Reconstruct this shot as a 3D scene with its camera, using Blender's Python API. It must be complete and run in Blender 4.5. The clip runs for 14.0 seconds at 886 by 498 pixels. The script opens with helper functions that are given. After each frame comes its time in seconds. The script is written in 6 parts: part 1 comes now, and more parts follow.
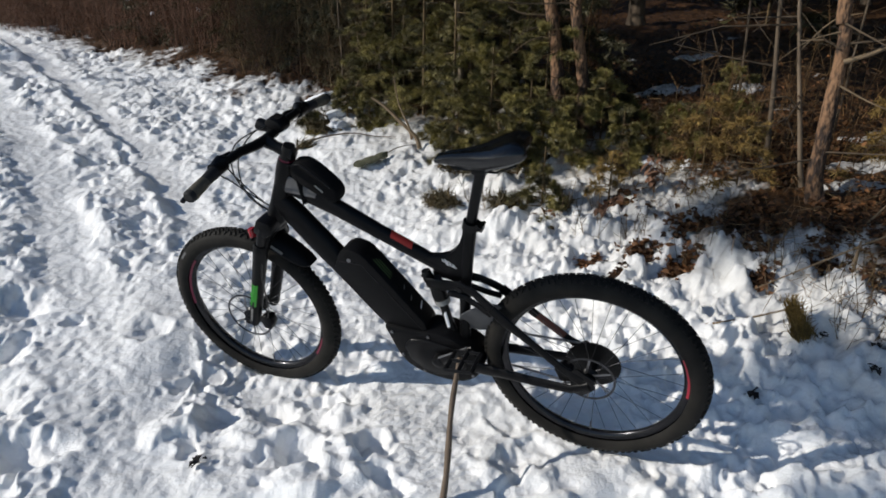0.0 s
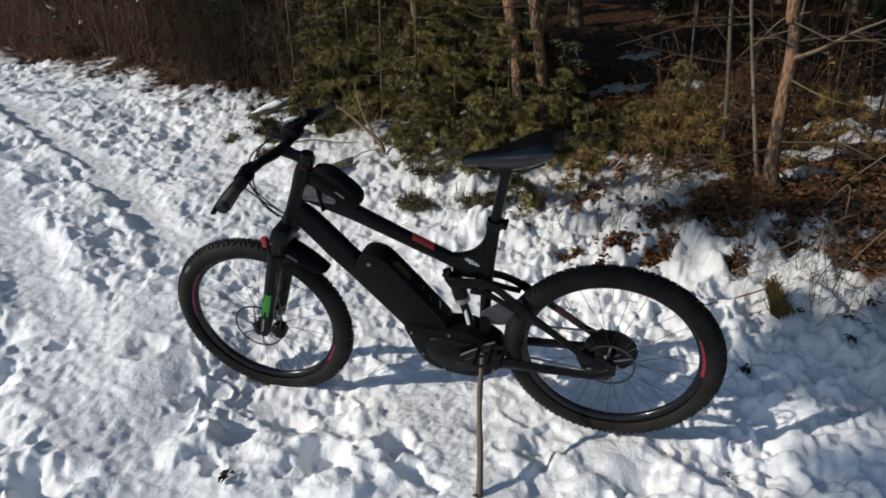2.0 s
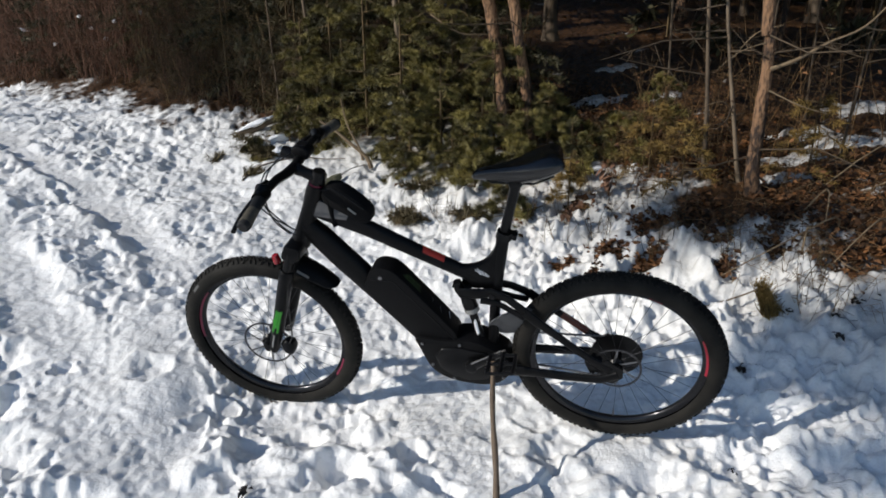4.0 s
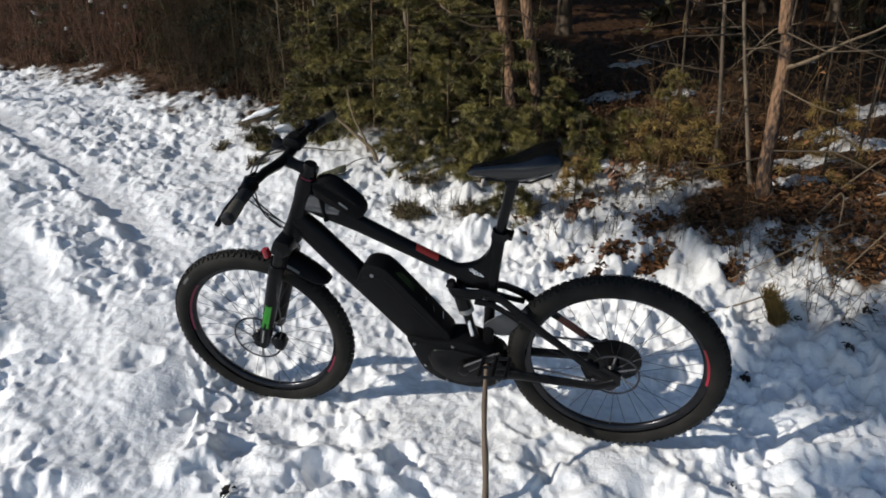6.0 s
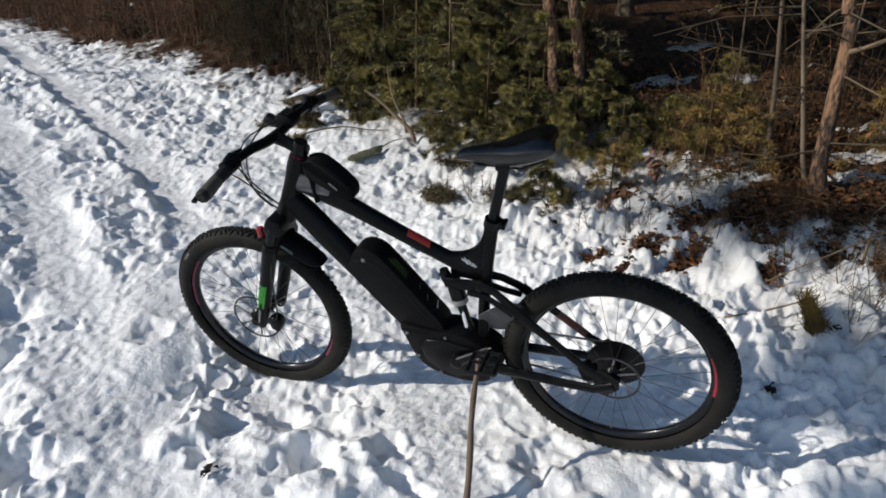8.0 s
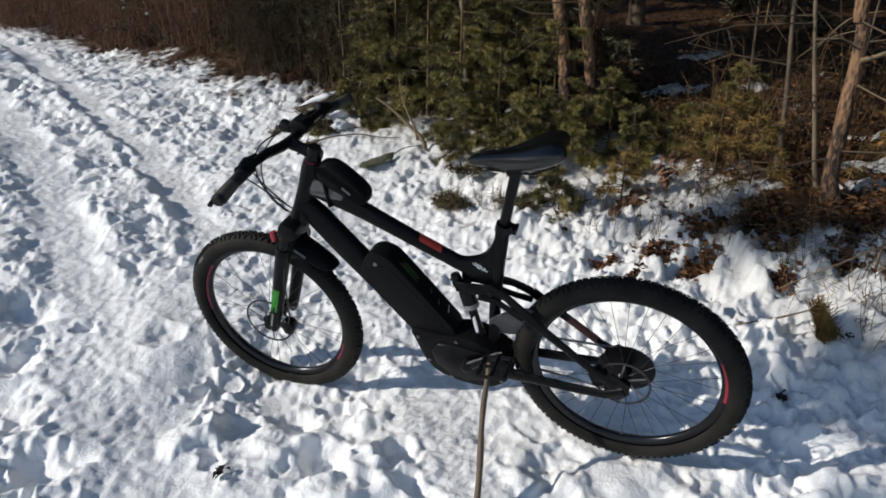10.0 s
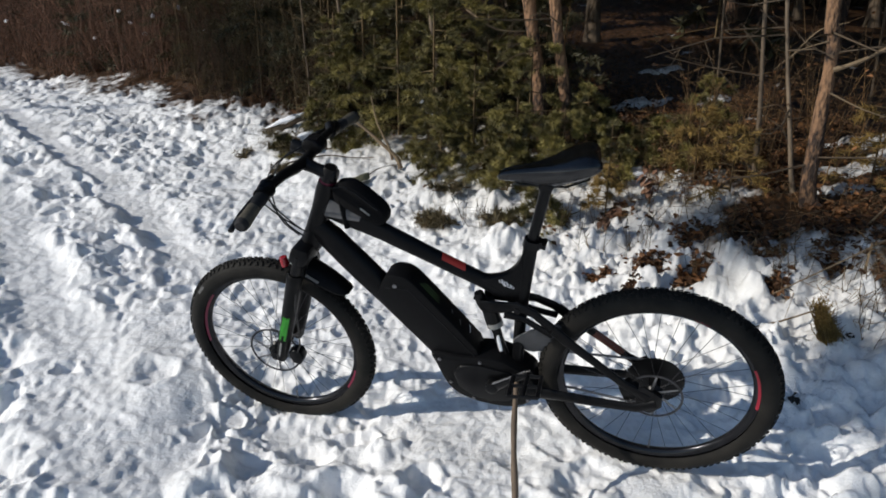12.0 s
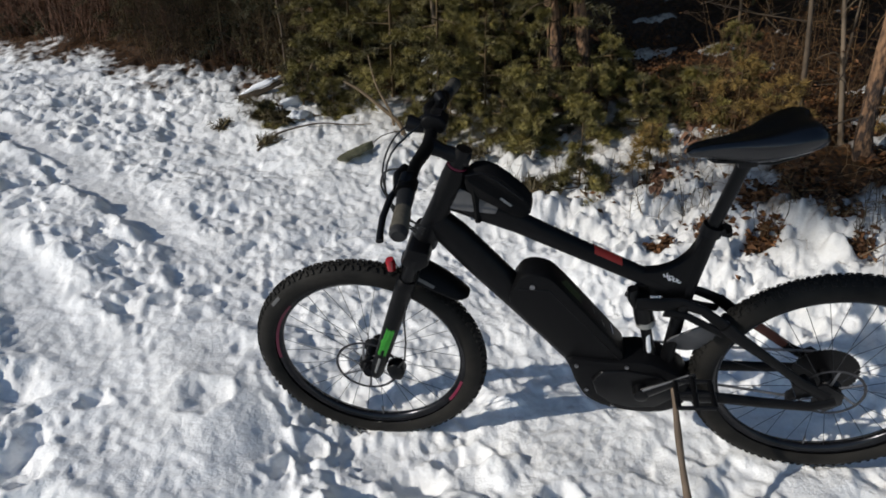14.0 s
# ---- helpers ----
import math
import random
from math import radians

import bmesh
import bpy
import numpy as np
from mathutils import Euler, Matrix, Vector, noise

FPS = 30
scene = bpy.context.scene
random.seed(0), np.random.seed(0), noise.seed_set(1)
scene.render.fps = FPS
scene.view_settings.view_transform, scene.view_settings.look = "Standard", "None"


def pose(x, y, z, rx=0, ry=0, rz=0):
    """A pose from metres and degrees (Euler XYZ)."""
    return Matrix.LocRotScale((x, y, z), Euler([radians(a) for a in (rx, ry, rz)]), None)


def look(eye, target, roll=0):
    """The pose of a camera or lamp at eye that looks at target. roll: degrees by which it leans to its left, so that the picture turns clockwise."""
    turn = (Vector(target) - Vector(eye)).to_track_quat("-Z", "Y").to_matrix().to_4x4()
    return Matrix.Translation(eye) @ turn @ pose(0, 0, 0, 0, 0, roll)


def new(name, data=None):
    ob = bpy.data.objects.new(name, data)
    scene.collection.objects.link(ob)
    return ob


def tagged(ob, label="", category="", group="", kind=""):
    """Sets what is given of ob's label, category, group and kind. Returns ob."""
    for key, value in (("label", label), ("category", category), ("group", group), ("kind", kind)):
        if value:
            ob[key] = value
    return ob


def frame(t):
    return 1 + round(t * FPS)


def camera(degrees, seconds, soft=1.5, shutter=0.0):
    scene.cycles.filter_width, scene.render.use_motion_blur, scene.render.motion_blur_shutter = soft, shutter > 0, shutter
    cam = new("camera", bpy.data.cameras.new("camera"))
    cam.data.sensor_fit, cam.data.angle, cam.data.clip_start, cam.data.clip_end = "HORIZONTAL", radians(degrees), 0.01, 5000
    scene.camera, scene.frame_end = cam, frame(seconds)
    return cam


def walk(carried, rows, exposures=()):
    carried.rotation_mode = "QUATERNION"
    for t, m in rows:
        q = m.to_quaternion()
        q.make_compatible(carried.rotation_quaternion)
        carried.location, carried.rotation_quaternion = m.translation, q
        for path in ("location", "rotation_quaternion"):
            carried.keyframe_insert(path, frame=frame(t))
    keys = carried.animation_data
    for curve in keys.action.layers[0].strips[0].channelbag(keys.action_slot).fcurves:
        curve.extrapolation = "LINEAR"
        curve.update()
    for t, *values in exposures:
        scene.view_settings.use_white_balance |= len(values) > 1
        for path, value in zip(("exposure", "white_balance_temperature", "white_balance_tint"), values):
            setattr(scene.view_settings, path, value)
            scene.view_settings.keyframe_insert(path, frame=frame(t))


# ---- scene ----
# ---------------- camera ----------------
cam = camera(68.0, 14.0, soft=1.75)
PATH = [
    (0.0, 0.0000, -0.0000, 1.3973, 69.285, -1.036, 0.392),
    (0.5, -0.0025, -0.0077, 1.3998, 69.786, -0.685, 2.339),
    (1.0, -0.0158, -0.0021, 1.3897, 68.723, 0.409, 2.300),
    (1.3, -0.0710, 0.0120, 1.3890, 67.756, -0.185, 1.902),
    (1.5, -0.1216, 0.0075, 1.3827, 68.183, -1.414, 1.600),
    (1.7, -0.1770, -0.0060, 1.3810, 69.388, 0.374, -1.855),
    (2.0, -0.2791, -0.0359, 1.4016, 69.643, -0.339, -6.185),
    (2.5, -0.3657, -0.0742, 1.4167, 71.065, 0.836, -8.646),
    (3.0, -0.4001, -0.0773, 1.4229, 70.786, 1.017, -8.078),
    (5.5, -0.3929, -0.0632, 1.4083, 70.901, -0.683, -10.256),
    (6.0, -0.3356, -0.0131, 1.4106, 70.187, -0.605, -7.442),
    (6.5, -0.2074, 0.0595, 1.4022, 68.693, 0.674, -5.802),
    (7.0, -0.1398, 0.0690, 1.3906, 68.301, -0.083, -2.422),
    (9.5, -0.1052, 0.0492, 1.3927, 69.273, -1.551, -1.132),
    (10.0, -0.1187, 0.0453, 1.3871, 69.340, -0.988, -0.499),
    (10.5, -0.1143, 0.0483, 1.3910, 69.769, -0.161, -1.283),
    (11.0, -0.1090, 0.0470, 1.3869, 68.918, -0.133, -2.482),
    (11.5, -0.1422, 0.0680, 1.3834, 68.272, 1.050, -3.520),
    (12.0, -0.3319, 0.1068, 1.3639, 71.085, -0.276, -5.396),
    (12.5, -0.5202, 0.1459, 1.3573, 69.693, 0.036, -10.419),
    (13.0, -0.6492, 0.2503, 1.3371, 67.474, -4.241, -9.161),
    (13.3, -0.7050, 0.3480, 1.3480, 67.874, -1.390, -10.199),
    (13.5, -0.7560, 0.4367, 1.3437, 67.414, -4.070, -10.178),
    (14.0, -0.8230, 0.5285, 1.3475, 67.356, 0.702, -11.905),
]
walk(cam, [(t, pose(x, y, z, rx, ry, rz)) for t, x, y, z, rx, ry, rz in PATH],
     exposures=[(0.0, 0.03), (1.0, 0.0), (2.0, -0.07), (3.0, 0.08), (6.0, 0.09), (9.5, 0.05), (12.0, 0.03), (13.0, -0.02), (14.0, -0.12)])

# ---------------- light ----------------
SUN_ELEVATION = 26.5
SUN_FROM = Vector((-0.984, -0.178, 0.0)).normalized()
sun_dir = SUN_FROM * math.cos(radians(SUN_ELEVATION)) + Vector((0, 0, math.sin(radians(SUN_ELEVATION))))
sky_world = bpy.data.worlds.new("winter_sky")
scene.world = sky_world
sky_world.use_nodes = True
wn = sky_world.node_tree
sky = wn.nodes.new("ShaderNodeTexSky")
sky.sky_type = "NISHITA"
sky.sun_disc = False
sky.dust_density = 0.3
sky.ozone_density = 2.2
sky.sun_elevation = radians(SUN_ELEVATION)
sky.sun_rotation = math.atan2(SUN_FROM.x, SUN_FROM.y)
wn.links.new(sky.outputs[0], wn.nodes["Background"].inputs[0])
wn.nodes["Background"].inputs[1].default_value = 0.10
sun_data = bpy.data.lights.new("sun", "SUN")
sun_data.energy = 3.6
sun_data.angle = radians(0.6)
sun_data.color = (1.0, 0.952, 0.87)
sun = new("sun", sun_data)
sun.matrix_world = look(sun_dir * 30, (0, 0, 0))


# ---------------- materials ----------------
def material(name, colour, rough=0.6, metal=0.0, vary=0.25, scale=40.0, bump=0.0, bump_scale=200.0, second=None, spec=0.5, stretch=None, coat=0.0, contrast=0.35):
    """A principled material with two scales of variation and a fine relief."""
    m = bpy.data.materials.new(name)
    m.use_nodes = True
    nt, b = m.node_tree, m.node_tree.nodes["Principled BSDF"]
    co = nt.nodes.new("ShaderNodeTexCoord")
    mp = nt.nodes.new("ShaderNodeMapping")
    nt.links.new(co.outputs["Object"], mp.inputs[0])
    if stretch:
        mp.inputs["Scale"].default_value = stretch
    n1, n2 = nt.nodes.new("ShaderNodeTexNoise"), nt.nodes.new("ShaderNodeTexNoise")
    for n, sc in ((n1, scale), (n2, scale * 0.13)):
        n.inputs["Scale"].default_value = sc
        n.inputs["Detail"].default_value = 5
        nt.links.new(mp.outputs[0], n.inputs["Vector"])
    add = nt.nodes.new("ShaderNodeMath")
    add.operation = "ADD"
    nt.links.new(n1.outputs["Fac"], add.inputs[0])
    nt.links.new(n2.outputs["Fac"], add.inputs[1])
    ramp = nt.nodes.new("ShaderNodeMapRange")
    ramp.inputs["From Min"].default_value, ramp.inputs["From Max"].default_value = 1 - contrast, 1 + contrast
    nt.links.new(add.outputs[0], ramp.inputs["Value"])
    mix = nt.nodes.new("ShaderNodeMix")
    mix.data_type = "RGBA"
    other = second or tuple(min(1, c * (1 + vary)) for c in colour)
    base = colour if second else tuple(c * (1 - vary) for c in colour)
    mix.inputs["A"].default_value, mix.inputs["B"].default_value = (*base, 1), (*other, 1)
    nt.links.new(ramp.outputs[0], mix.inputs["Factor"])
    nt.links.new(mix.outputs["Result"], b.inputs["Base Color"])
    b.inputs["Roughness"].default_value, b.inputs["Metallic"].default_value = rough, metal
    b.inputs["Specular IOR Level"].default_value = spec
    b.inputs["Coat Weight"].default_value = coat
    if bump:
        n3, bp = nt.nodes.new("ShaderNodeTexNoise"), nt.nodes.new("ShaderNodeBump")
        n3.inputs["Scale"].default_value, n3.inputs["Detail"].default_value = bump_scale, 4
        nt.links.new(mp.outputs[0], n3.inputs["Vector"])
        bp.inputs["Strength"].default_value, bp.inputs["Distance"].default_value = 0.6, bump
        nt.links.new(n3.outputs["Fac"], bp.inputs["Height"])
        nt.links.new(bp.outputs[0], b.inputs["Normal"])
    return m


def vary_by_island(m, low, high):
    """Lets every joined piece have its own brightness."""
    nt, b = m.node_tree, m.node_tree.nodes["Principled BSDF"]
    link = b.inputs["Base Color"].links[0]
    src = link.from_socket
    geo, rng, mul = nt.nodes.new("ShaderNodeNewGeometry"), nt.nodes.new("ShaderNodeMapRange"), nt.nodes.new("ShaderNodeMix")
    rng.inputs["To Min"].default_value, rng.inputs["To Max"].default_value = low, high
    nt.links.new(geo.outputs["Random Per Island"], rng.inputs["Value"])
    mul.data_type, mul.blend_type = "RGBA", "MULTIPLY"
    mul.inputs["Factor"].default_value = 1.0
    nt.links.new(src, mul.inputs["A"])
    nt.links.new(rng.outputs[0], mul.inputs["B"])
    nt.links.new(mul.outputs["Result"], b.inputs["Base Color"])
    return m


def snow_material():
    m = bpy.data.materials.new("trodden_snow")
    m.use_nodes = True
    nt, b = m.node_tree, m.node_tree.nodes["Principled BSDF"]
    N, L = nt.nodes.new, nt.links.new
    co = N("ShaderNodeTexCoord")
    sep = N("ShaderNodeSeparateXYZ")
    L(co.outputs["Object"], sep.inputs[0])
    # distance across the path, towards the wood
    ax, ay, off = N("ShaderNodeMath"), N("ShaderNodeMath"), N("ShaderNodeMath")
    ax.operation = ay.operation = "MULTIPLY_ADD"
    ax.inputs[1].default_value, ax.inputs[2].default_value = PATH_R[0], -(PATH_O[0] * PATH_R[0] + PATH_O[1] * PATH_R[1])
    ay.inputs[1].default_value = PATH_R[1]
    L(sep.outputs[0], ax.inputs[0])
    L(sep.outputs[1], ay.inputs[0])
    L(ax.outputs[0], ay.inputs[2])
    patch, small = N("ShaderNodeTexNoise"), N("ShaderNodeTexNoise")
    patch.inputs["Scale"].default_value, patch.inputs["Detail"].default_value = 1.5, 5
    small.inputs["Scale"].default_value, small.inputs["Detail"].default_value = 9.0, 6
    L(co.outputs["Object"], patch.inputs["Vector"])
    L(co.outputs["Object"], small.inputs["Vector"])
    off.operation = "MULTIPLY_ADD"
    off.inputs[1].default_value = 1.6
    L(patch.outputs["Fac"], off.inputs[0])
    L(ay.outputs[0], off.inputs[2])
    off2 = N("ShaderNodeMath")
    off2.operation = "MULTIPLY_ADD"
    off2.inputs[1].default_value = 1.1
    L(small.outputs["Fac"], off2.inputs[0])
    L(off.outputs[0], off2.inputs[2])
    litter = N("ShaderNodeMapRange")
    litter.inputs["From Min"].default_value, litter.inputs["From Max"].default_value = 3.2, 3.5
    # distance along the path: at the near end the litter reaches further down the bank
    lx_, ly_, shift, moved = N("ShaderNodeMath"), N("ShaderNodeMath"), N("ShaderNodeMapRange"), N("ShaderNodeMath")
    lx_.operation = ly_.operation = "MULTIPLY_ADD"
    lx_.inputs[1].default_value, lx_.inputs[2].default_value = PATH_D[0], -(PATH_O[0] * PATH_D[0] + PATH_O[1] * PATH_D[1])
    ly_.inputs[1].default_value = PATH_D[1]
    L(sep.outputs[0], lx_.inputs[0])
    L(sep.outputs[1], ly_.inputs[0])
    L(lx_.outputs[0], ly_.inputs[2])
    shift.inputs["From Min"].default_value, shift.inputs["From Max"].default_value = -3.25, -2.9
    shift.inputs["To Min"].default_value, shift.inputs["To Max"].default_value = 0.08, -0.52
    L(ly_.outputs[0], shift.inputs["Value"])
    moved.operation = "ADD"
    L(off2.outputs[0], moved.inputs[0])
    L(shift.outputs[0], moved.inputs[1])
    all_moved = moved
    for u0, u1, gain in ((-1.3, -0.6, 0.55), (-0.5, 2.2, 1.0), (2.5, 6.5, 1.35), (6.5, 30.0, 12.0)):
        upper, total = N("ShaderNodeMapRange"), N("ShaderNodeMath")
        upper.inputs["From Min"].default_value, upper.inputs["From Max"].default_value = u0, u1
        upper.inputs["To Min"].default_value, upper.inputs["To Max"].default_value = 0.0, gain
        L(ly_.outputs[0], upper.inputs["Value"])
        total.operation = "ADD"
        L(all_moved.outputs[0], total.inputs[0])
        L(upper.outputs[0], total.inputs[1])
        all_moved = total
    L(all_moved.outputs[0], litter.inputs["Value"])
    # patches of snow that lie on the floor of the wood
    deep, patches, inside, cover, bare = N("ShaderNodeMapRange"), N("ShaderNodeTexNoise"), N("ShaderNodeMapRange"), N("ShaderNodeMath"), N("ShaderNodeMath")
    deep.inputs["From Min"].default_value, deep.inputs["From Max"].default_value = 2.65, 2.95
    nearer, deep_in, patch_in = N("ShaderNodeMapRange"), N("ShaderNodeMath"), N("ShaderNodeMath")
    nearer.inputs["From Min"].default_value, nearer.inputs["From Max"].default_value = -3.3, -2.9
    nearer.inputs["To Min"].default_value, nearer.inputs["To Max"].default_value = 0.30, 0.0
    L(ly_.outputs[0], nearer.inputs["Value"])
    deep_in.operation = "ADD"
    L(ay.outputs[0], deep_in.inputs[0])
    L(nearer.outputs[0], deep_in.inputs[1])
    L(deep_in.outputs[0], deep.inputs["Value"])
    patch_in.operation = "MULTIPLY_ADD"
    patch_in.inputs[1].default_value = 0.26
    L(nearer.outputs[0], patch_in.inputs[0])
    patches.inputs["Scale"].default_value, patches.inputs["Detail"].default_value = 2.6, 7
    patches.inputs["Roughness"].default_value = 0.62
    L(co.outputs["Object"], patches.inputs["Vector"])
    inside.inputs["From Min"].default_value, inside.inputs["From Max"].default_value = 0.65, 0.70
    L(patches.outputs["Fac"], patch_in.inputs[2])
    L(patch_in.outputs[0], inside.inputs["Value"])
    cover.operation = "MULTIPLY"
    L(deep.outputs[0], cover.inputs[0])
    L(inside.outputs[0], cover.inputs[1])
    bare.operation = "SUBTRACT"
    bare.use_clamp = True
    L(litter.outputs[0], bare.inputs[0])
    L(cover.outputs[0], bare.inputs[1])
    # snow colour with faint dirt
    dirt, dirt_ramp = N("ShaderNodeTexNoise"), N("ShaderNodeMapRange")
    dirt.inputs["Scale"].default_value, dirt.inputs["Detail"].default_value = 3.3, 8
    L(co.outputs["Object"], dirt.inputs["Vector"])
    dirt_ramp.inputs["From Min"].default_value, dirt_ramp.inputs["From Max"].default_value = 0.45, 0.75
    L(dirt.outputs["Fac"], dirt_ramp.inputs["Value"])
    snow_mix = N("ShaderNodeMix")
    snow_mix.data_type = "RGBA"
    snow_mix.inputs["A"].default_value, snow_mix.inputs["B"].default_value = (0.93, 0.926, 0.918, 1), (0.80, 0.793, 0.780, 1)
    # up the bank a stronger darkening mixes litter dirt with painted partial shade
    bank_litter_shade, shade_specks, dirt_and_shade = N("ShaderNodeMapRange"), N("ShaderNodeMath"), N("ShaderNodeMath")
    bank_litter_shade.inputs["From Min"].default_value, bank_litter_shade.inputs["From Max"].default_value = 0.9, 1.9
    bank_litter_shade.inputs["To Max"].default_value = 5.2
    L(ay.outputs[0], bank_litter_shade.inputs["Value"])
    shade_specks.operation, dirt_and_shade.operation = "MULTIPLY", "ADD"
    L(small.outputs["Fac"], shade_specks.inputs[0])
    L(bank_litter_shade.outputs[0], shade_specks.inputs[1])
    L(dirt_ramp.outputs[0], dirt_and_shade.inputs[0])
    L(shade_specks.outputs[0], dirt_and_shade.inputs[1])
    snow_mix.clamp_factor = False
    L(dirt_and_shade.outputs[0], snow_mix.inputs["Factor"])
    earth = N("ShaderNodeMix")
    earth.data_type = "RGBA"
    earth.inputs["A"].default_value, earth.inputs["B"].default_value = (0.014, 0.008, 0.004, 1), (0.10, 0.046, 0.016, 1)
    grain = N("ShaderNodeTexNoise")
    grain.inputs["Scale"].default_value, grain.inputs["Detail"].default_value = 45, 6
    L(co.outputs["Object"], grain.inputs["Vector"])
    clumps = N("ShaderNodeMapRange")
    clumps.inputs["From Min"].default_value, clumps.inputs["From Max"].default_value = 0.42, 0.62
    L(grain.outputs["Fac"], clumps.inputs["Value"])
    L(clumps.outputs[0], earth.inputs["Factor"])
    both = N("ShaderNodeMix")
    both.data_type = "RGBA"
    L(bare.outputs[0], both.inputs["Factor"])
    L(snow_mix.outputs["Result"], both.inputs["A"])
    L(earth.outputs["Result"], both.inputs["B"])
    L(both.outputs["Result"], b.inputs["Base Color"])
    b.inputs["Roughness"].default_value = 0.55
    b.inputs["Specular IOR Level"].default_value = 0.35
    # crystals and crumbs
    bump1, bump2 = N("ShaderNodeBump"), N("ShaderNodeBump")
    crumbs = N("ShaderNodeTexNoise")
    crumbs.inputs["Scale"].default_value, crumbs.inputs["Detail"].default_value = 26, 8
    crumbs.inputs["Roughness"].default_value = 0.6
    fine = N("ShaderNodeTexNoise")
    fine.inputs["Scale"].default_value, fine.inputs["Detail"].default_value = 170, 3
    L(co.outputs["Object"], crumbs.inputs["Vector"])
    L(co.outputs["Object"], fine.inputs["Vector"])
    bump1.inputs["Strength"].default_value, bump1.inputs["Distance"].default_value = 0.6, 0.017
    bump2.inputs["Strength"].default_value, bump2.inputs["Distance"].default_value = 0.4, 0.0025
    L(crumbs.outputs["Fac"], bump1.inputs["Height"])
    L(fine.outputs["Fac"], bump2.inputs["Height"])
    L(bump1.outputs[0], bump2.inputs["Normal"])
    L(bump2.outputs[0], b.inputs["Normal"])
    return m


# the path's right rut: a point on it, its run and the way across it towards the wood
PATH_O = (-1.96, 4.68)
PATH_D = (-0.5593, 0.8290)
PATH_R = (0.8290, 0.5593)

M_SNOW = snow_material()
M_FRAME = material("satin_black_paint", (0.003, 0.003, 0.0035), 0.38, vary=0.3, scale=60, spec=0.15)
M_BATTERY = material("dark_grey_plastic", (0.0035, 0.0035, 0.004), 0.45, vary=0.2, scale=90, spec=0.12, bump=0.0006, bump_scale=900)
M_BLACK = material("black_metal", (0.004, 0.004, 0.0045), 0.33, metal=0.1, vary=0.3, spec=0.22)
M_RUBBER = material("dusty_rubber", (0.004, 0.004, 0.004), 0.7, vary=0.4, scale=16, bump=0.001, bump_scale=400, second=(0.023, 0.021, 0.018), spec=0.16)
M_GRIP = material("grip_rubber", (0.013, 0.013, 0.014), 0.7, spec=0.3, vary=0.3, bump=0.001, bump_scale=500)
M_SLEEVE = material("worn_grey_rubber", (0.070, 0.062, 0.048), 0.75, scale=90, vary=0.4, bump=0.001, bump_scale=500, spec=0.2)
M_RIM = material("anodised_rim", (0.03, 0.03, 0.033), 0.2, metal=0.85, vary=0.2)
M_SPOKE = material("black_spoke_steel", (0.05, 0.05, 0.055), 0.35, metal=0.8, vary=0.2)
M_ROTOR = material("blued_rotor_steel", (0.075, 0.075, 0.08), 0.35, metal=0.9, vary=0.3)
M_STEEL = material("brushed_steel", (0.22, 0.22, 0.23), 0.42, metal=0.9, vary=0.2)
M_RED = material("red_decal", (0.30, 0.010, 0.028), 0.45, vary=0.15)
M_ORANGE = material("orange_decal", (0.42, 0.028, 0.014), 0.45, vary=0.15)
M_GREEN = material("green_decal", (0.022, 0.23, 0.014), 0.45, vary=0.12)
M_WHITE = material("white_decal", (0.75, 0.76, 0.78), 0.5, vary=0.08)
M_GREY = material("grey_plastic", (0.22, 0.22, 0.21), 0.5, vary=0.2)
M_BAG = material("black_nylon", (0.004, 0.004, 0.0045), 0.8, spec=0.12, vary=0.35, scale=120, bump=0.0012, bump_scale=700)
M_FLAP_SHEEN = material("grey_flap_and_sheen", (0.085, 0.085, 0.088), 0.45, vary=0.2, scale=50, spec=0.3)
M_SADDLE = material("black_saddle_leather", (0.004, 0.004, 0.0048), 0.27, coat=0.25, spec=0.5, vary=0.25, bump=0.0004, bump_scale=800)
M_CABLE = material("cable_sleeve", (0.012, 0.012, 0.012), 0.45)
M_LENS = material("red_reflector", (0.28, 0.010, 0.016), 0.2, vary=0.2, coat=0.6)
M_STICK = material("bare_stick_wood", (0.065, 0.045, 0.030), 0.75, vary=0.4, scale=30, bump=0.003, bump_scale=60, second=(0.15, 0.105, 0.07), stretch=(1, 1, 0.25))
M_BARK = material("pine_bark", (0.035, 0.022, 0.016), 0.9, scale=60, bump=0.05, bump_scale=55, second=(0.25, 0.14, 0.075), stretch=(1, 1, 0.38), contrast=0.13)
M_GREYBARK = material("grey_bark", (0.04, 0.03, 0.022), 0.9, scale=14, bump=0.012, bump_scale=30, second=(0.16, 0.115, 0.075), stretch=(1, 1, 0.3))
M_PALEBARK = material("pale_bark", (0.07, 0.052, 0.036), 0.9, scale=14, bump=0.012, bump_scale=30, second=(0.27, 0.20, 0.135), stretch=(1, 1, 0.3))
M_TWIG = vary_by_island(material("dry_twig", (0.052, 0.034, 0.015), 0.85, scale=20, second=(0.15, 0.098, 0.042)), 0.3, 1.6)
M_DRY = vary_by_island(material("dry_brown_undergrowth", (0.080, 0.043, 0.017), 0.85, scale=14, second=(0.20, 0.112, 0.042)), 0.3, 1.5)
M_TWIG_RED = vary_by_island(material("reddish_twig", (0.088, 0.043, 0.027), 0.85, scale=20, second=(0.24, 0.12, 0.068)), 0.3, 1.5)
M_DEADWOOD = material("pale_dead_wood", (0.19, 0.135, 0.08), 0.85, scale=20, vary=0.3, bump=0.003, bump_scale=60)
M_NEEDLE = vary_by_island(material("pine_needles", (0.034, 0.030, 0.009), 0.6, scale=7, second=(0.29, 0.24, 0.065), contrast=0.17), 0.55, 1.35)
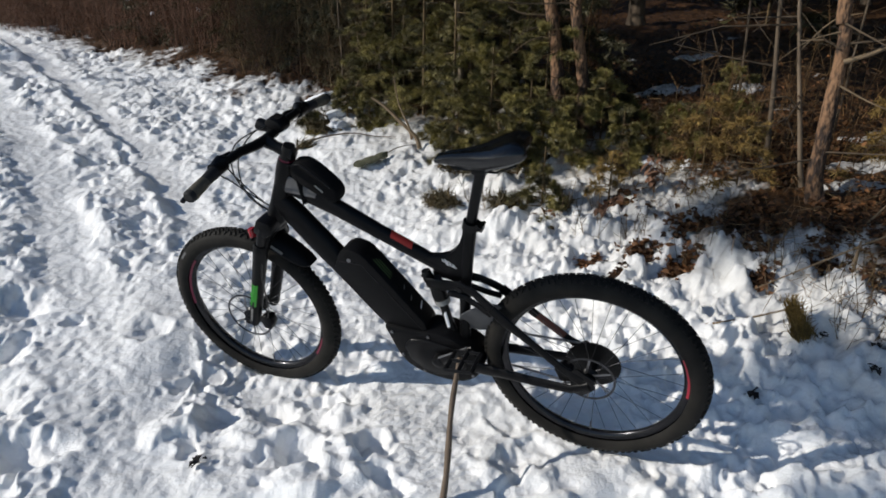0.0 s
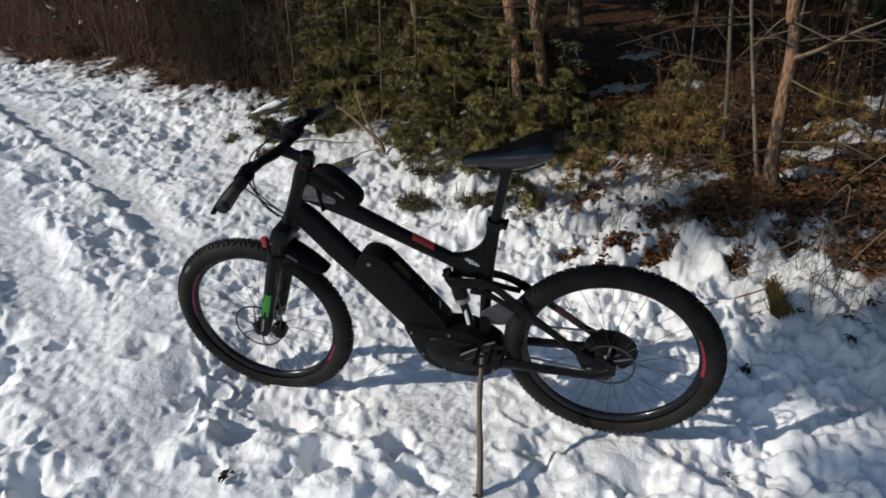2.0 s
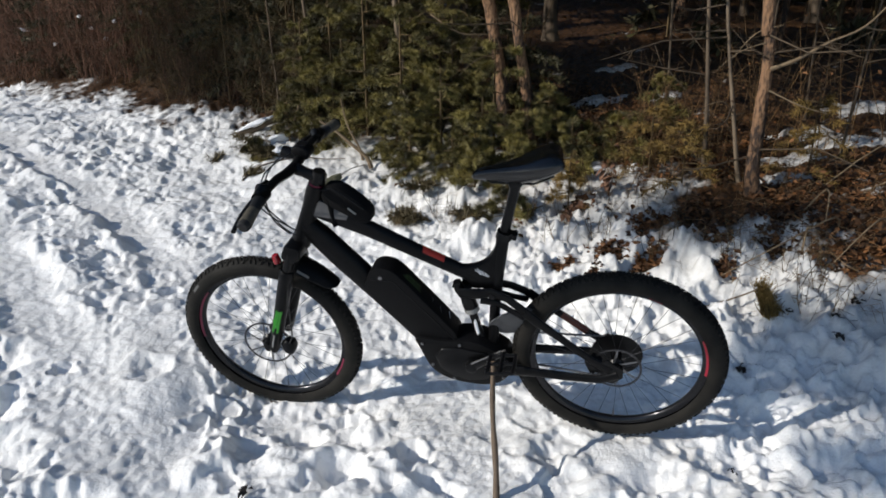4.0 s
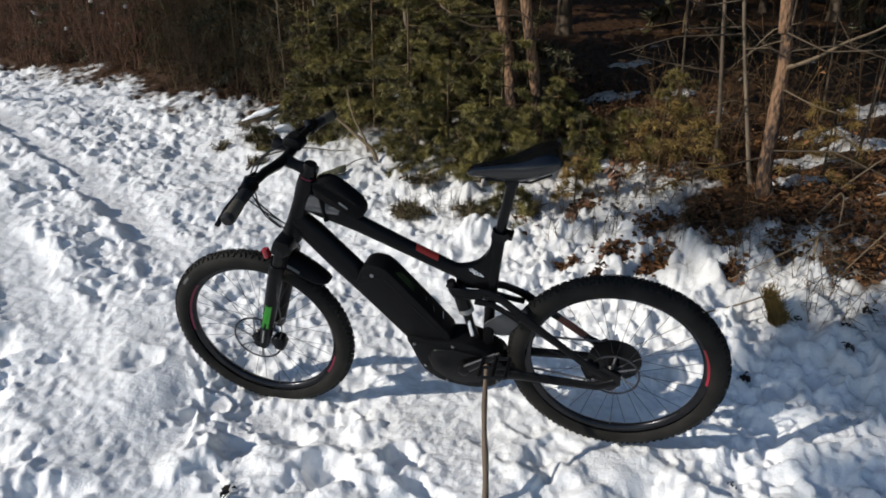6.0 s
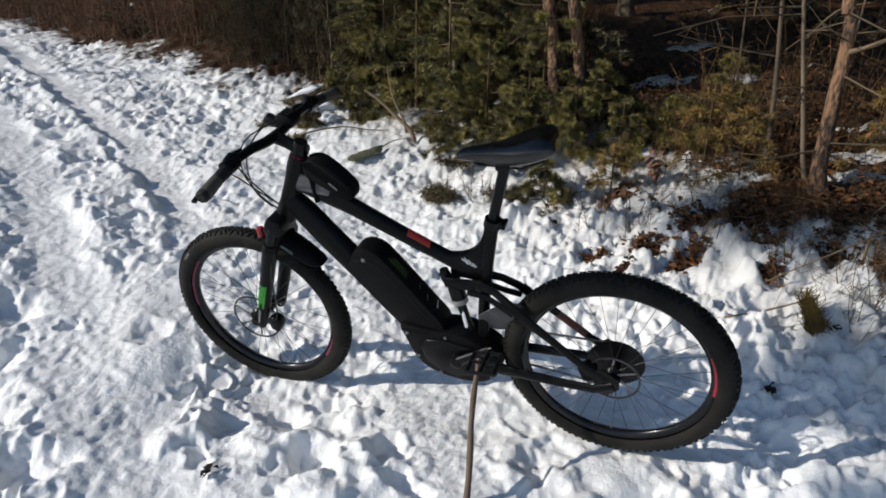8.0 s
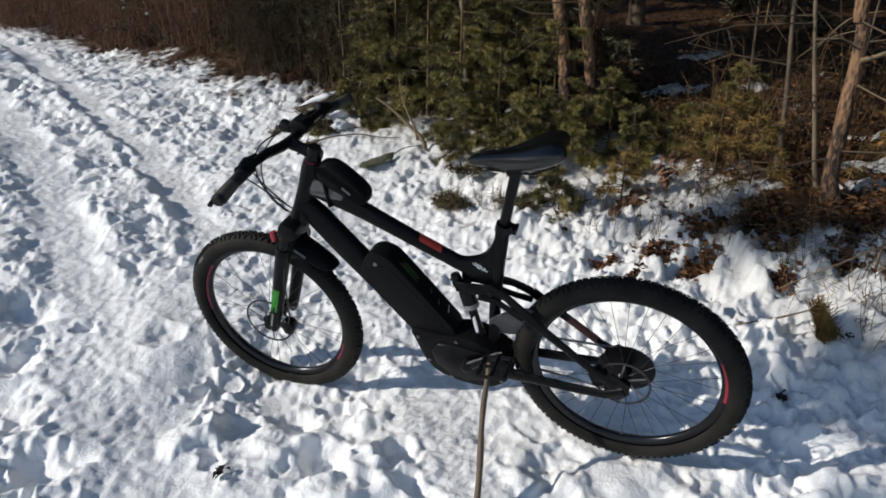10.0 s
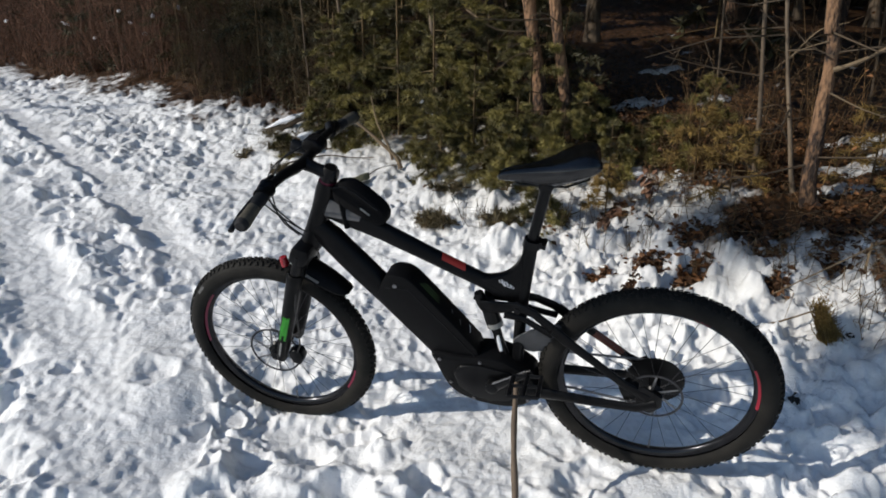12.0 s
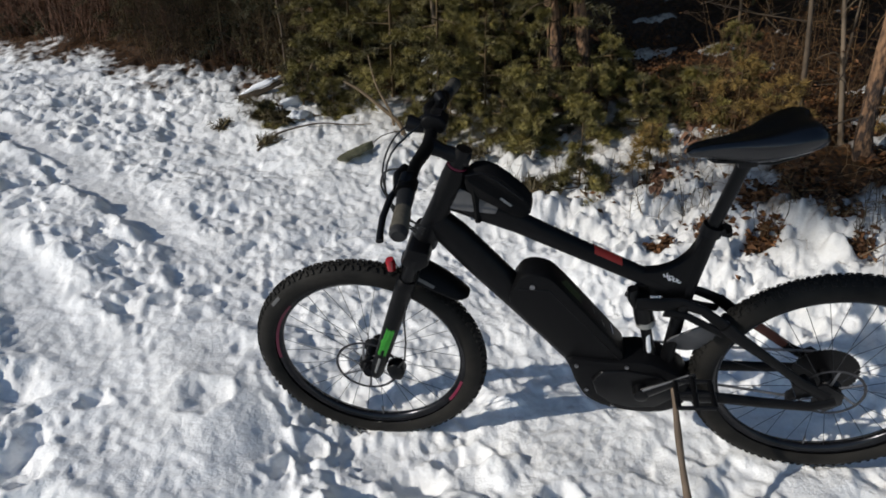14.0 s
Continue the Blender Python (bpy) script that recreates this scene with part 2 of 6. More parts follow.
# darker needle copy: the gloom of the wood is mixed into its colour
M_NEEDLE_SHADED = vary_by_island(material("shaded_needles", (0.030, 0.031, 0.011), 0.65, scale=5, second=(0.085, 0.072, 0.028)), 0.4, 1.4)
M_LEAF = vary_by_island(material("fallen_leaf", (0.024, 0.012, 0.007), 0.75, scale=4, second=(0.24, 0.10, 0.03)), 0.2, 1.5)
M_GRASS = vary_by_island(material("dead_grass", (0.15, 0.09, 0.045), 0.8, scale=12, second=(0.30, 0.20, 0.10)), 0.4, 1.3)
M_MOSS = vary_by_island(material("mossy_grass", (0.14, 0.092, 0.022), 0.8, scale=12, second=(0.34, 0.21, 0.055)), 0.5, 1.3)

# ---------------- mesh tools ----------------
class Shape:
    """Collects points and faces of one mesh."""

    def __init__(self):
        self.v, self.f = [], []

    def add(self, verts, faces):
        k = len(self.v)
        self.v += [tuple(p) for p in verts]
        self.f += [tuple(i + k for i in f) for f in faces]
        return self

    def tube(self, pts, radii, seg=10, flat=None, caps=True):
        """A bent tube; radii may be numbers or pairs (across, along flat)."""
        pts = [Vector(p) for p in pts]
        verts, faces = [], []
        up = Vector(flat) if flat else None
        for i, p in enumerate(pts):
            d = (pts[min(i + 1, len(pts) - 1)] - pts[max(i - 1, 0)]).normalized()
            if up is None:
                up = d.orthogonal()
            side = d.cross(up).normalized()
            up2 = side.cross(d).normalized()
            if not flat:
                up = up2
            r = radii[i] if isinstance(radii, (list, tuple)) else radii
            ra, rb = r if isinstance(r, (list, tuple)) else (r, r)
            for k in range(seg):
                a = 2 * math.pi * k / seg
                verts.append(p + side * (ra * math.cos(a)) + up2 * (rb * math.sin(a)))
        n = len(pts)
        for i in range(n - 1):
            for k in range(seg):
                a, b = i * seg + k, i * seg + (k + 1) % seg
                faces.append((a, b, b + seg, a + seg))
        if caps:
            faces.append(tuple(range(seg - 1, -1, -1)))
            faces.append(tuple(range((n - 1) * seg, n * seg)))
        return self.add(verts, faces)

    def lathe(self, profile, seg=48, centre=(0, 0, 0), closed=False, start=0.0, end=360.0):
        """Turns (radius, y) points about the y axis."""
        c = Vector(centre)
        full = end - start >= 359.9
        cols = seg if full else seg + 1
        verts, faces = [], []
        for i in range(cols):
            a = radians(start + (end - start) * i / seg)
            for r, y in profile:
                verts.append(c + Vector((r * math.cos(a), y, r * math.sin(a))))
        m = len(profile)
        for i in range(seg):
            j = (i + 1) % cols
            for k in range(m if closed else m - 1):
                k2 = (k + 1) % m
                faces.append((i * m + k, i * m + k2, j * m + k2, j * m + k))
        return self.add(verts, faces)

    def slab(self, outline, y0, y1):
        """An outline of (x, z) points made solid between two y."""
        n = len(outline)
        verts = [(x, y0, z) for x, z in outline] + [(x, y1, z) for x, z in outline]
        faces = [tuple(range(n)), tuple(range(2 * n - 1, n - 1, -1))] + [(i, i + n, (i + 1) % n + n, (i + 1) % n) for i in range(n)]
        return self.add(verts, faces)

    def box(self, c, s, turn=None):
        verts = [Vector((x * s[0] / 2, y * s[1] / 2, z * s[2] / 2)) for x in (-1, 1) for y in (-1, 1) for z in (-1, 1)]
        if turn:
            e = Euler([radians(a) for a in turn]).to_matrix()
            verts = [e @ p for p in verts]
        verts = [p + Vector(c) for p in verts]
        return self.add(verts, [(0, 1, 3, 2), (4, 6, 7, 5), (0, 4, 5, 1), (2, 3, 7, 6), (0, 2, 6, 4), (1, 5, 7, 3)])

    def mesh(self, name, bevel=0.0, segments=2, smooth=True, sharp=40.0):
        bm = bmesh.new()
        vs = [bm.verts.new(p) for p in self.v]
        for f in self.f:
            try:
                bm.faces.new([vs[i] for i in f])
            except ValueError:
                pass
        bmesh.ops.recalc_face_normals(bm, faces=bm.faces)
        if bevel:
            edges = [e for e in bm.edges if len(e.link_faces) == 2 and e.calc_face_angle(0) > radians(35)]
            bmesh.ops.bevel(bm, geom=edges, offset=bevel, segments=segments, profile=0.5, affect="EDGES", clamp_overlap=True)
        for f in bm.faces:
            f.smooth = smooth
        for e in bm.edges:
            e.smooth = len(e.link_faces) != 2 or e.calc_face_angle(0) < radians(sharp)
        me = bpy.data.meshes.new(name)
        bm.to_mesh(me)
        bm.free()
        return me


def part(name, me, mat, parent=None, label="", place=None):
    if isinstance(me, Shape):
        me = me.mesh(name)
    if not me.materials:
        me.materials.append(mat)
    ob = new(name, me)
    if parent:
        ob.parent = parent
    if place is not None:
        ob.matrix_basis = place
    if label:
        tagged(ob, label)
    return ob


def smooth_line(pts, n):
    p = [Vector(q) for q in pts]
    out = []
    for i in range(len(p) - 1):
        p0, p1, p2, p3 = p[max(i - 1, 0)], p[i], p[i + 1], p[min(i + 2, len(p) - 1)]
        for j in range(n):
            u = j / n
            out.append(0.5 * (2 * p1 + (p2 - p0) * u + (2 * p0 - 5 * p1 + 4 * p2 - p3) * u * u + (3 * p1 - p0 - 3 * p2 + p3) * u ** 3))
    return out + [p[-1]]


def triangles(name, tri, mat):
    """A mesh from an array of triangles, n x 3 x 3."""
    tri = np.asarray(tri, dtype=np.float32)
    n = len(tri)
    me = bpy.data.meshes.new(name)
    me.vertices.add(3 * n)
    me.vertices.foreach_set("co", tri.ravel())
    me.loops.add(3 * n)
    me.loops.foreach_set("vertex_index", np.arange(3 * n, dtype=np.int32))
    me.polygons.add(n)
    me.polygons.foreach_set("loop_start", np.arange(0, 3 * n, 3, dtype=np.int32))
    me.update(calc_edges=True)
    me.materials.append(mat)
    return me


def rods(a, b, ra, rb, sides=3):
    """Straight tapered rods from a to b as joined triangles; returns points and faces."""
    a, b = np.asarray(a, float), np.asarray(b, float)
    d = b - a
    d /= np.maximum(np.linalg.norm(d, axis=1, keepdims=True), 1e-9)
    ref = np.where(np.abs(d[:, 2:3]) > 0.9, np.array([[1.0, 0, 0]]), np.array([[0, 0, 1.0]]))
    u = np.cross(d, ref)
    u /= np.linalg.norm(u, axis=1, keepdims=True)
    w = np.cross(d, u)
    n = len(a)
    ang = np.arange(sides) * 2 * np.pi / sides
    ring = np.cos(ang)[None, :, None] * u[:, None] + np.sin(ang)[None, :, None] * w[:, None]
    ra, rb = np.broadcast_to(ra, n)[:, None, None], np.broadcast_to(rb, n)[:, None, None]
    v = np.concatenate([a[:, None] + ring * ra, b[:, None] + ring * rb], axis=1)
    k = np.arange(sides)
    q = np.stack([k, (k + 1) % sides, (k + 1) % sides + sides, k + sides], axis=1)
    f = (q[None] + (np.arange(n) * 2 * sides)[:, None, None]).reshape(-1, 4)
    return v.reshape(-1, 3), f


def quad_mesh(name, v, f, mat, smooth=False):
    me = bpy.data.meshes.new(name)
    v, f = np.asarray(v, dtype=np.float32), np.asarray(f, dtype=np.int32)
    me.vertices.add(len(v))
    me.vertices.foreach_set("co", v.ravel())
    me.loops.add(f.size)
    me.loops.foreach_set("vertex_index", f.ravel())
    me.polygons.add(len(f))
    me.polygons.foreach_set("loop_start", np.arange(0, f.size, f.shape[1], dtype=np.int32))
    if smooth:
        me.polygons.foreach_set("use_smooth", np.ones(len(f), dtype=bool))
    me.update(calc_edges=True)
    me.materials.append(mat)
    return me


# ---------------- ground ----------------
def lattice(ix, iy, seed):
    h = (ix.astype(np.int64) * 374761393 + iy.astype(np.int64) * 668265263 + seed * 1442695041) & 0xFFFFFFFF
    h = ((h ^ (h >> 13)) * 1274126177) & 0xFFFFFFFF
    h = h ^ (h >> 16)
    return (h & 0xFFFFFF) / float(0xFFFFFF)


def value_noise(x, y, size, seed):
    """Smooth noise from -1 to 1 with features of that size in metres."""
    x, y = x / size, y / size
    ix, iy = np.floor(x), np.floor(y)
    fx, fy = x - ix, y - iy
    ix, iy = ix.astype(np.int64), iy.astype(np.int64)
    ux, uy = fx * fx * fx * (fx * (fx * 6 - 15) + 10), fy * fy * fy * (fy * (fy * 6 - 15) + 10)
    a, b = lattice(ix, iy, seed), lattice(ix + 1, iy, seed)
    c, d = lattice(ix, iy + 1, seed), lattice(ix + 1, iy + 1, seed)
    return 2 * (a + (b - a) * ux + (c - a) * uy + (a - b - c + d) * ux * uy) - 1


def cells(x, y, size, seed):
    """Distance to the nearest of scattered points, in cells, and that point's own number."""
    x, y = x / size, y / size
    ix, iy = np.floor(x).astype(np.int64), np.floor(y).astype(np.int64)
    best, who = np.full(x.shape, 9.0), np.zeros(x.shape)
    for dx in (-1, 0, 1):
        for dy in (-1, 0, 1):
            cx, cy = ix + dx, iy + dy
            px, py = cx + lattice(cx, cy, seed), cy + lattice(cx, cy, seed + 7)
            d = np.hypot(x - px, y - py)
            near = d < best
            best = np.where(near, d, best)
            who = np.where(near, lattice(cx, cy, seed + 13), who)
    return best, who


# hollows trodden beside the bicycle: x, y, half length, depth
HOLLOWS = [(-1.34, 1.72, 0.13, 0.07), (-1.66, 2.0, 0.14, 0.06), (-1.8, 2.28, 0.13, 0.06), (-0.78, 1.98, 0.075, 0.036), (-0.60, 2.04, 0.08, 0.070), (-0.46, 1.79, 0.09, 0.080), (-0.26, 1.81, 0.065, 0.068), (-0.18, 1.65, 0.055, 0.055), (-0.44, 2.08, 0.05, 0.03),
           (0.24, 1.75, 0.08, 0.04),
           (0.50, 1.62, 0.12, 0.05), (1.07, 1.78, 0.12, 0.05), (0.85, 1.60, 0.12, 0.05),
           (-1.24, 2.48, 0.085, 0.045), (-1.90, 2.66, 0.13, 0.08), (-1.76, 2.39, 0.07, 0.05), (-1.61, 2.54, 0.045, 0.035), (-1.60, 3.10, 0.08, 0.05), (-1.30, 3.19, 0.06, 0.04), (-1.02, 2.19, 0.04, 0.03), (-0.90, 2.15, 0.04, 0.025)]
# soft lumps kicked up in front of the wheel: x, y, half width, height
LUMPS = [(-0.63, 1.88, 0.10, 0.036), (-0.51, 1.92, 0.07, 0.032), (-0.33, 1.77, 0.075, 0.036), (-0.36, 2.02, 0.06, 0.026), (-0.75, 2.10, 0.06, 0.02), (-0.41, 1.64, 0.10, 0.032), (-0.28, 1.67, 0.07, 0.03), (-0.92, 1.90, 0.10, 0.025), (-0.88, 2.04, 0.08, 0.022)]
# blocks of broken snow on the bank and bare holes between them: x, y, half width, height or depth
BLOCKS = [(1.35, 2.91, 0.12, 0.095), (1.47, 2.99, 0.07, 0.05), (1.60, 2.95, 0.11, 0.08), (1.76, 2.88, 0.10, 0.09), (1.95, 2.80, 0.13, 0.08), (1.07, 2.99, 0.07, 0.05), (1.14, 3.07, 0.08, 0.05), (0.92, 2.97, 0.07, 0.05), (1.24, 3.26, 0.07, 0.05), (1.55, 2.72, 0.09, 0.05), (1.20, 2.78, 0.07, 0.04)]
BARE = [(1.00, 3.08, 0.075), (1.12, 2.92, 0.06), (1.20, 2.97, 0.05), (1.21, 3.17, 0.06), (0.75, 3.12, 0.05), (1.33, 3.20, 0.07), (1.45, 2.85, 0.05), (0.98, 3.62, 0.06), (0.84, 2.93, 0.035), (1.68, 2.76, 0.05), (1.40, 2.66, 0.04)]
BANK_S = [-60, -2.2, 0.7, 1.1, 1.5, 2.0, 2.43, 2.83, 3.3, 4.5, 7.0, 20, 300]
BANK_Z = [0.3, 0.0, 0.0, 0.08, 0.18, 0.33, 0.48, 0.55, 0.63, 0.82, 1.05, 1.7, 4.0]
# the path climbs away from the bicycle and bends to the left farther up
BEND_U = [-60, 0.0, 1.35, 2.9, 5.7, 8.0, 15, 30, 60]
BEND_S = [0.0, 0.0, -0.10, -0.20, -0.62, -1.15, -4.0, -12, -28]


# the edge of the wood: run along the path, distance across it
EDGE_U = [0, 0.7, 1.2, 2.2, 3.2, 3.7, 4.1, 4.6, 5.3, 6.5, 10.0, 16, 24, 36]
EDGE_S = [1.75, 1.65, 1.42, 1.16, 1.15, 0.85, 0.58, 0.25, -0.08, -0.65, -2.4, -5.2, -9.5, -16]


def edge_shift(u):
    return min(0.0, float(np.interp(u, EDGE_U, EDGE_S)) - 1.65)


def across(x, y):
    return (x - PATH_O[0]) * PATH_R[0] + (y - PATH_O[1]) * PATH_R[1]


def along(x, y):
    return (x - PATH_O[0]) * PATH_D[0] + (y - PATH_O[1]) * PATH_D[1]


def climb(u):
    """Rise of the path along its run; it levels out far up."""
    a = np.clip(u + 2.75, -9, 30)
    rise = 0.1 * 0.3 * np.log1p(np.exp(np.clip(a / 0.3, -30, 60)))
    return np.where(rise > 1.2, 1.2 + 0.25 * (rise - 1.2), rise)


def height(x, y):
    x, y = np.asarray(x, float), np.asarray(y, float)
    run = along(x, y)
    s = across(x, y) - np.interp(run, BEND_U, BEND_S) + 0.05 * value_noise(x, y, 1.7, 3)
    z = np.interp(s, BANK_S, BANK_Z) + climb(run)
    z = z + 0.03 * value_noise(x, y, 1.1, 11)
    # the trodden floor round the front wheel
    flat = np.exp(-(((x + 0.72) / 0.42) ** 2 + ((y - 2.10) / 0.42) ** 2) ** 2)
    z = z * (1 - flat) - 0.035 * flat

    def band(a, b, soft):
        return np.clip((s - a) / soft + 0.5, 0, 1) * np.clip((b - s) / soft + 0.5, 0, 1)

    fade = np.clip((run + 1.7) / 0.7, 0, 1)
    edge_wave = 0.05 * value_noise(x, y, 0.35, 16) + 0.025 * value_noise(x, y, 0.11, 17)
    s = s + edge_wave
    right_rut, left_rut = band(-0.25, 0.0, 0.09) * fade, band(-0.98, -0.68, 0.12)
    rut = np.maximum(right_rut, left_rut)
    z -= 0.030 * right_rut + 0.022 * left_rut
    z += 0.030 * fade * np.exp(-((s + 0.31) / 0.06) ** 2) * np.clip(0.75 + 0.6 * value_noise(x, y, 0.5, 18), 0.2, 1.2)
    z += 0.030 * fade * np.exp(-((s + 0.63) / 0.06) ** 2) * np.clip(0.6 + 0.9 * value_noise(x, y, 0.4, 19), 0.0, 1.2)
    near_bike = np.exp(-(((x - 0.05) / 0.9) ** 2 + ((y - 2.05) / 0.55) ** 2) ** 2)
    rough = 1 - 0.9 * rut
    # footprints: shallow pits with a flat floor and a crumbled rim
    px, py = x + 0.05 * value_noise(x, y, 0.10, 27) + 0.025 * value_noise(x, y, 0.04, 29), y + 0.05 * value_noise(x, y, 0.10, 28) + 0.025 * value_noise(x, y, 0.04, 30)
    d1, n1 = cells(px, py, 0.21, 41)
    step = np.clip((0.44 - d1) / 0.2, 0, 1)
    prints = -(0.008 + 0.020 * n1) * (n1 > 0.42) * step * step * (3 - 2 * step) + 0.006 * np.exp(-((d1 - 0.52) / 0.10) ** 2)
    # crumbs and clods, sharp on top
    wx, wy = x + 0.016 * value_noise(x, y, 0.05, 71), y + 0.016 * value_noise(x, y, 0.05, 72)
    crumble = 0.009 * (0.5 - np.abs(value_noise(wx, wy, 0.13, 6)) * 1.6) + 0.009 * value_noise(wx, wy, 0.085, 5) + 0.016 * (0.5 - np.abs(value_noise(wx, wy, 0.065, 33)) * 1.7) + 0.013 * (0.5 - np.abs(value_noise(wx, wy, 0.042, 36)) * 1.7) + 0.005 * value_noise(x, y, 0.026, 34)
    d2, n2 = cells(wx, wy, 0.05, 53)
    clods = 0.014 * np.clip(1 - d2 / 0.5, 0, 1) ** 0.6 * np.clip(n2 * 3 - 2.0, 0, 1)
    broad = 0.012 * value_noise(x, y, 0.34, 4) + 0.010 * value_noise(wx, wy, 0.19, 35)
    trodden = np.clip(0.85 + 0.6 * value_noise(x, y, 0.7, 15), 0.45, 1.3) * (1 - 0.4 * near_bike)
    soft = np.exp(-(((x + 0.15) / 1.0) ** 2 + ((y - 1.72) / 0.48) ** 2) ** 2)
    churned = (band(-0.68, -0.28, 0.08) + np.clip((-0.96 - s) / 0.1, 0, 1)) * fade
    # a smooth crest between the tracks, and the lugged tracks of tyres
    crest = np.exp(-((((x + 1.17) * 0.962 + (y - 2.33) * 0.272) / 0.15) ** 2 + (((y - 2.33) * 0.962 - (x + 1.17) * 0.272) / 0.62) ** 2) ** 2)
    z = z + 0.005 * crest
    rough = rough * (1 - 0.78 * crest)
    for tx, ty, dx, dy, half, reach in ((-1.30, 2.10, -0.559, 0.829, 0.085, 0.60), (-0.46, 2.08, -0.926, 0.376, 0.05, 0.36)):
        v = (x - tx) * dx + (y - ty) * dy + 0.012 * value_noise(x, y, 0.2, 45)
        d = (y - ty) * dx - (x - tx) * dy + 0.02 * value_noise(x, y, 0.3, 46)
        track = np.clip((half - np.abs(d)) / 0.05 + 0.6 * value_noise(x, y, 0.09, 47), 0, 1) * np.clip((reach - np.abs(v)) / 0.25, 0, 1)
        worn = np.clip(0.55 + 1.1 * value_noise(x, y, 0.11, 48), 0.1, 1)
        z = z - 0.004 * track + 0.0026 * track * worn * np.sin(v * 175 + 1.3 * np.sin(d * 95)) * np.sin(d * 120 + 0.8) + 0.004 * track * value_noise(x, y, 0.028, 49)
        rough = rough * (1 - 0.85 * track)
    # a packed strip with fine tyre prints beside the front wheel
    v, d = (x + 0.07) * 0.243 - (y - 1.84) * 0.970, (x + 0.07) * 0.970 + (y - 1.84) * 0.243 + 0.03 * value_noise(x, y, 0.16, 50)
    packed = np.clip((0.17 - np.abs(d)) / 0.05, 0, 1) * np.clip((0.50 - np.abs(v)) / 0.12, 0, 1)
    z = z * (1 - 0.7 * packed) + packed * (0.0035 * value_noise(x, y, 0.024, 51) + 0.0016 * np.sin(v * 190 + 2 * np.sin(d * 70)))
    rough = rough * (1 - 0.88 * packed)
    z = z + rough * (trodden * ((1 + 1.3 * churned) * prints + (1 - 0.75 * soft) * crumble + (1 - soft) * clods) + (1 + 0.6 * soft + 0.4 * churned) * broad)
    # print of tyre lugs on the floor of the ruts
    z = z + 0.005 * rut * value_noise(x, y, 0.03, 9) + 0.006 * near_bike * value_noise(x, y, 0.05, 9)
    # broken snow along the foot of the bank
    z = z + 0.085 * np.exp(-((s - 1.6) / 0.4) ** 2) * np.clip((run + 6.0) / 1.0, 0, 1) * np.clip((-1.0 - run) / 1.0, 0.25, 1) * np.clip(value_noise(wx, wy, 0.17, 14) * 1.4 + 0.1, 0, 1)
    for hx, hy, r, depth in HOLLOWS:
        d = np.hypot(x - hx + 0.045 * value_noise(x, y, 0.10, 61) + 0.02 * value_noise(x, y, 0.035, 63), (y - hy) * 1.25 + 0.045 * value_noise(x, y, 0.10, 62) + 0.02 * value_noise(x, y, 0.035, 64)) / r
        dip = np.clip(1.35 - d, 0, 1)
        z = z - 0.66 * depth * dip * dip * (3 - 2 * dip) + 0.008 * np.exp(-((d - 1.45) / 0.35) ** 2)
    for bx, by, r, tall in LUMPS:
        top = np.clip(1.5 - 1.1 * np.hypot(x - bx + 0.025 * value_noise(x, y, 0.07, 85), y - by + 0.025 * value_noise(x, y, 0.07, 86)) / r, 0, 1)
        z = z + tall * top * top * (3 - 2 * top) * (1 + 0.25 * value_noise(x, y, 0.05, 87))
    ex, ey = x + 0.035 * value_noise(x, y, 0.06, 81), y + 0.035 * value_noise(x, y, 0.06, 82)
    crust = np.clip((s - 1.0) / 0.25, 0, 1) * np.clip((2.5 - s) / 0.3, 0, 1) * np.clip((run + 5.5) / 0.5, 0, 1) * np.clip((-0.4 - run) / 0.6, 0, 1)
    for size, tall, seed in ((0.15, 0.050, 88), (0.075, 0.034, 89)):
        d3, n3 = cells(ex, ey, size, seed)
        z = z + tall * crust * (n3 - 0.45) * np.clip((0.66 - d3) / 0.22, 0, 1)
    for bx, by, r, tall in BLOCKS:
        top = np.clip(1.5 - 1.1 * np.hypot(ex - bx, ey - by) / r, 0, 1)
        z = z + 0.75 * tall * top * top * (3 - 2 * top) * (1 + 0.45 * value_noise(x, y, 0.045, 83))
    for bx, by, r in BARE:
        dip = np.clip(1.3 - np.hypot(ex - bx, ey - by) / r, 0, 1)
        z = z - 0.04 * dip ** 0.7
    # the wheels have pressed the snow flat
    for wx, wy, level in ((0.47, 1.69, 0.01), (-0.70, 2.17, -0.045), (0.006, 1.534, 0.0)):
        k = np.exp(-((x - wx) ** 2 + (y - wy) ** 2) / 0.09 ** 2)
        z = z * (1 - k) + level * k
    return z


def ground_at(x, y):
    return float(height(np.array([x]), np.array([y]))[0])


def build_ground():
    angles = np.concatenate([np.linspace(-180, -55, 160, endpoint=False), np.linspace(-55, 50, 680, endpoint=False), np.linspace(50, 180, 165, endpoint=False)])
    radii = np.concatenate([[0.01], np.linspace(0.05, 1.2, 28, endpoint=False), np.geomspace(1.2, 6, 350, endpoint=False), np.geomspace(6, 16, 210, endpoint=False), np.geomspace(16, 60, 50), np.geomspace(64, 900, 18)])
    A, R = np.meshgrid(np.radians(angles), radii, indexing="ij")
    X, Y = -0.3 + R * np.sin(A), 0.0 + R * np.cos(A)
    Z = height(X.ravel(), Y.ravel()).reshape(X.shape)
    v = np.stack([X, Y, Z], -1).reshape(-1, 3)
    na, nr = X.shape
    i, j = np.meshgrid(np.arange(na), np.arange(nr - 1), indexing="ij")
    i2 = (i + 1) % na
    f = np.stack([i * nr + j, i * nr + j + 1, i2 * nr + j + 1, i2 * nr + j], -1).reshape(-1, 4)
    ob = new("ground", quad_mesh("ground", v, f, M_SNOW, smooth=True))
    return tagged(ob, "trodden white snow on a forest path with brown litter bank", "ground", kind="structure")


build_ground()

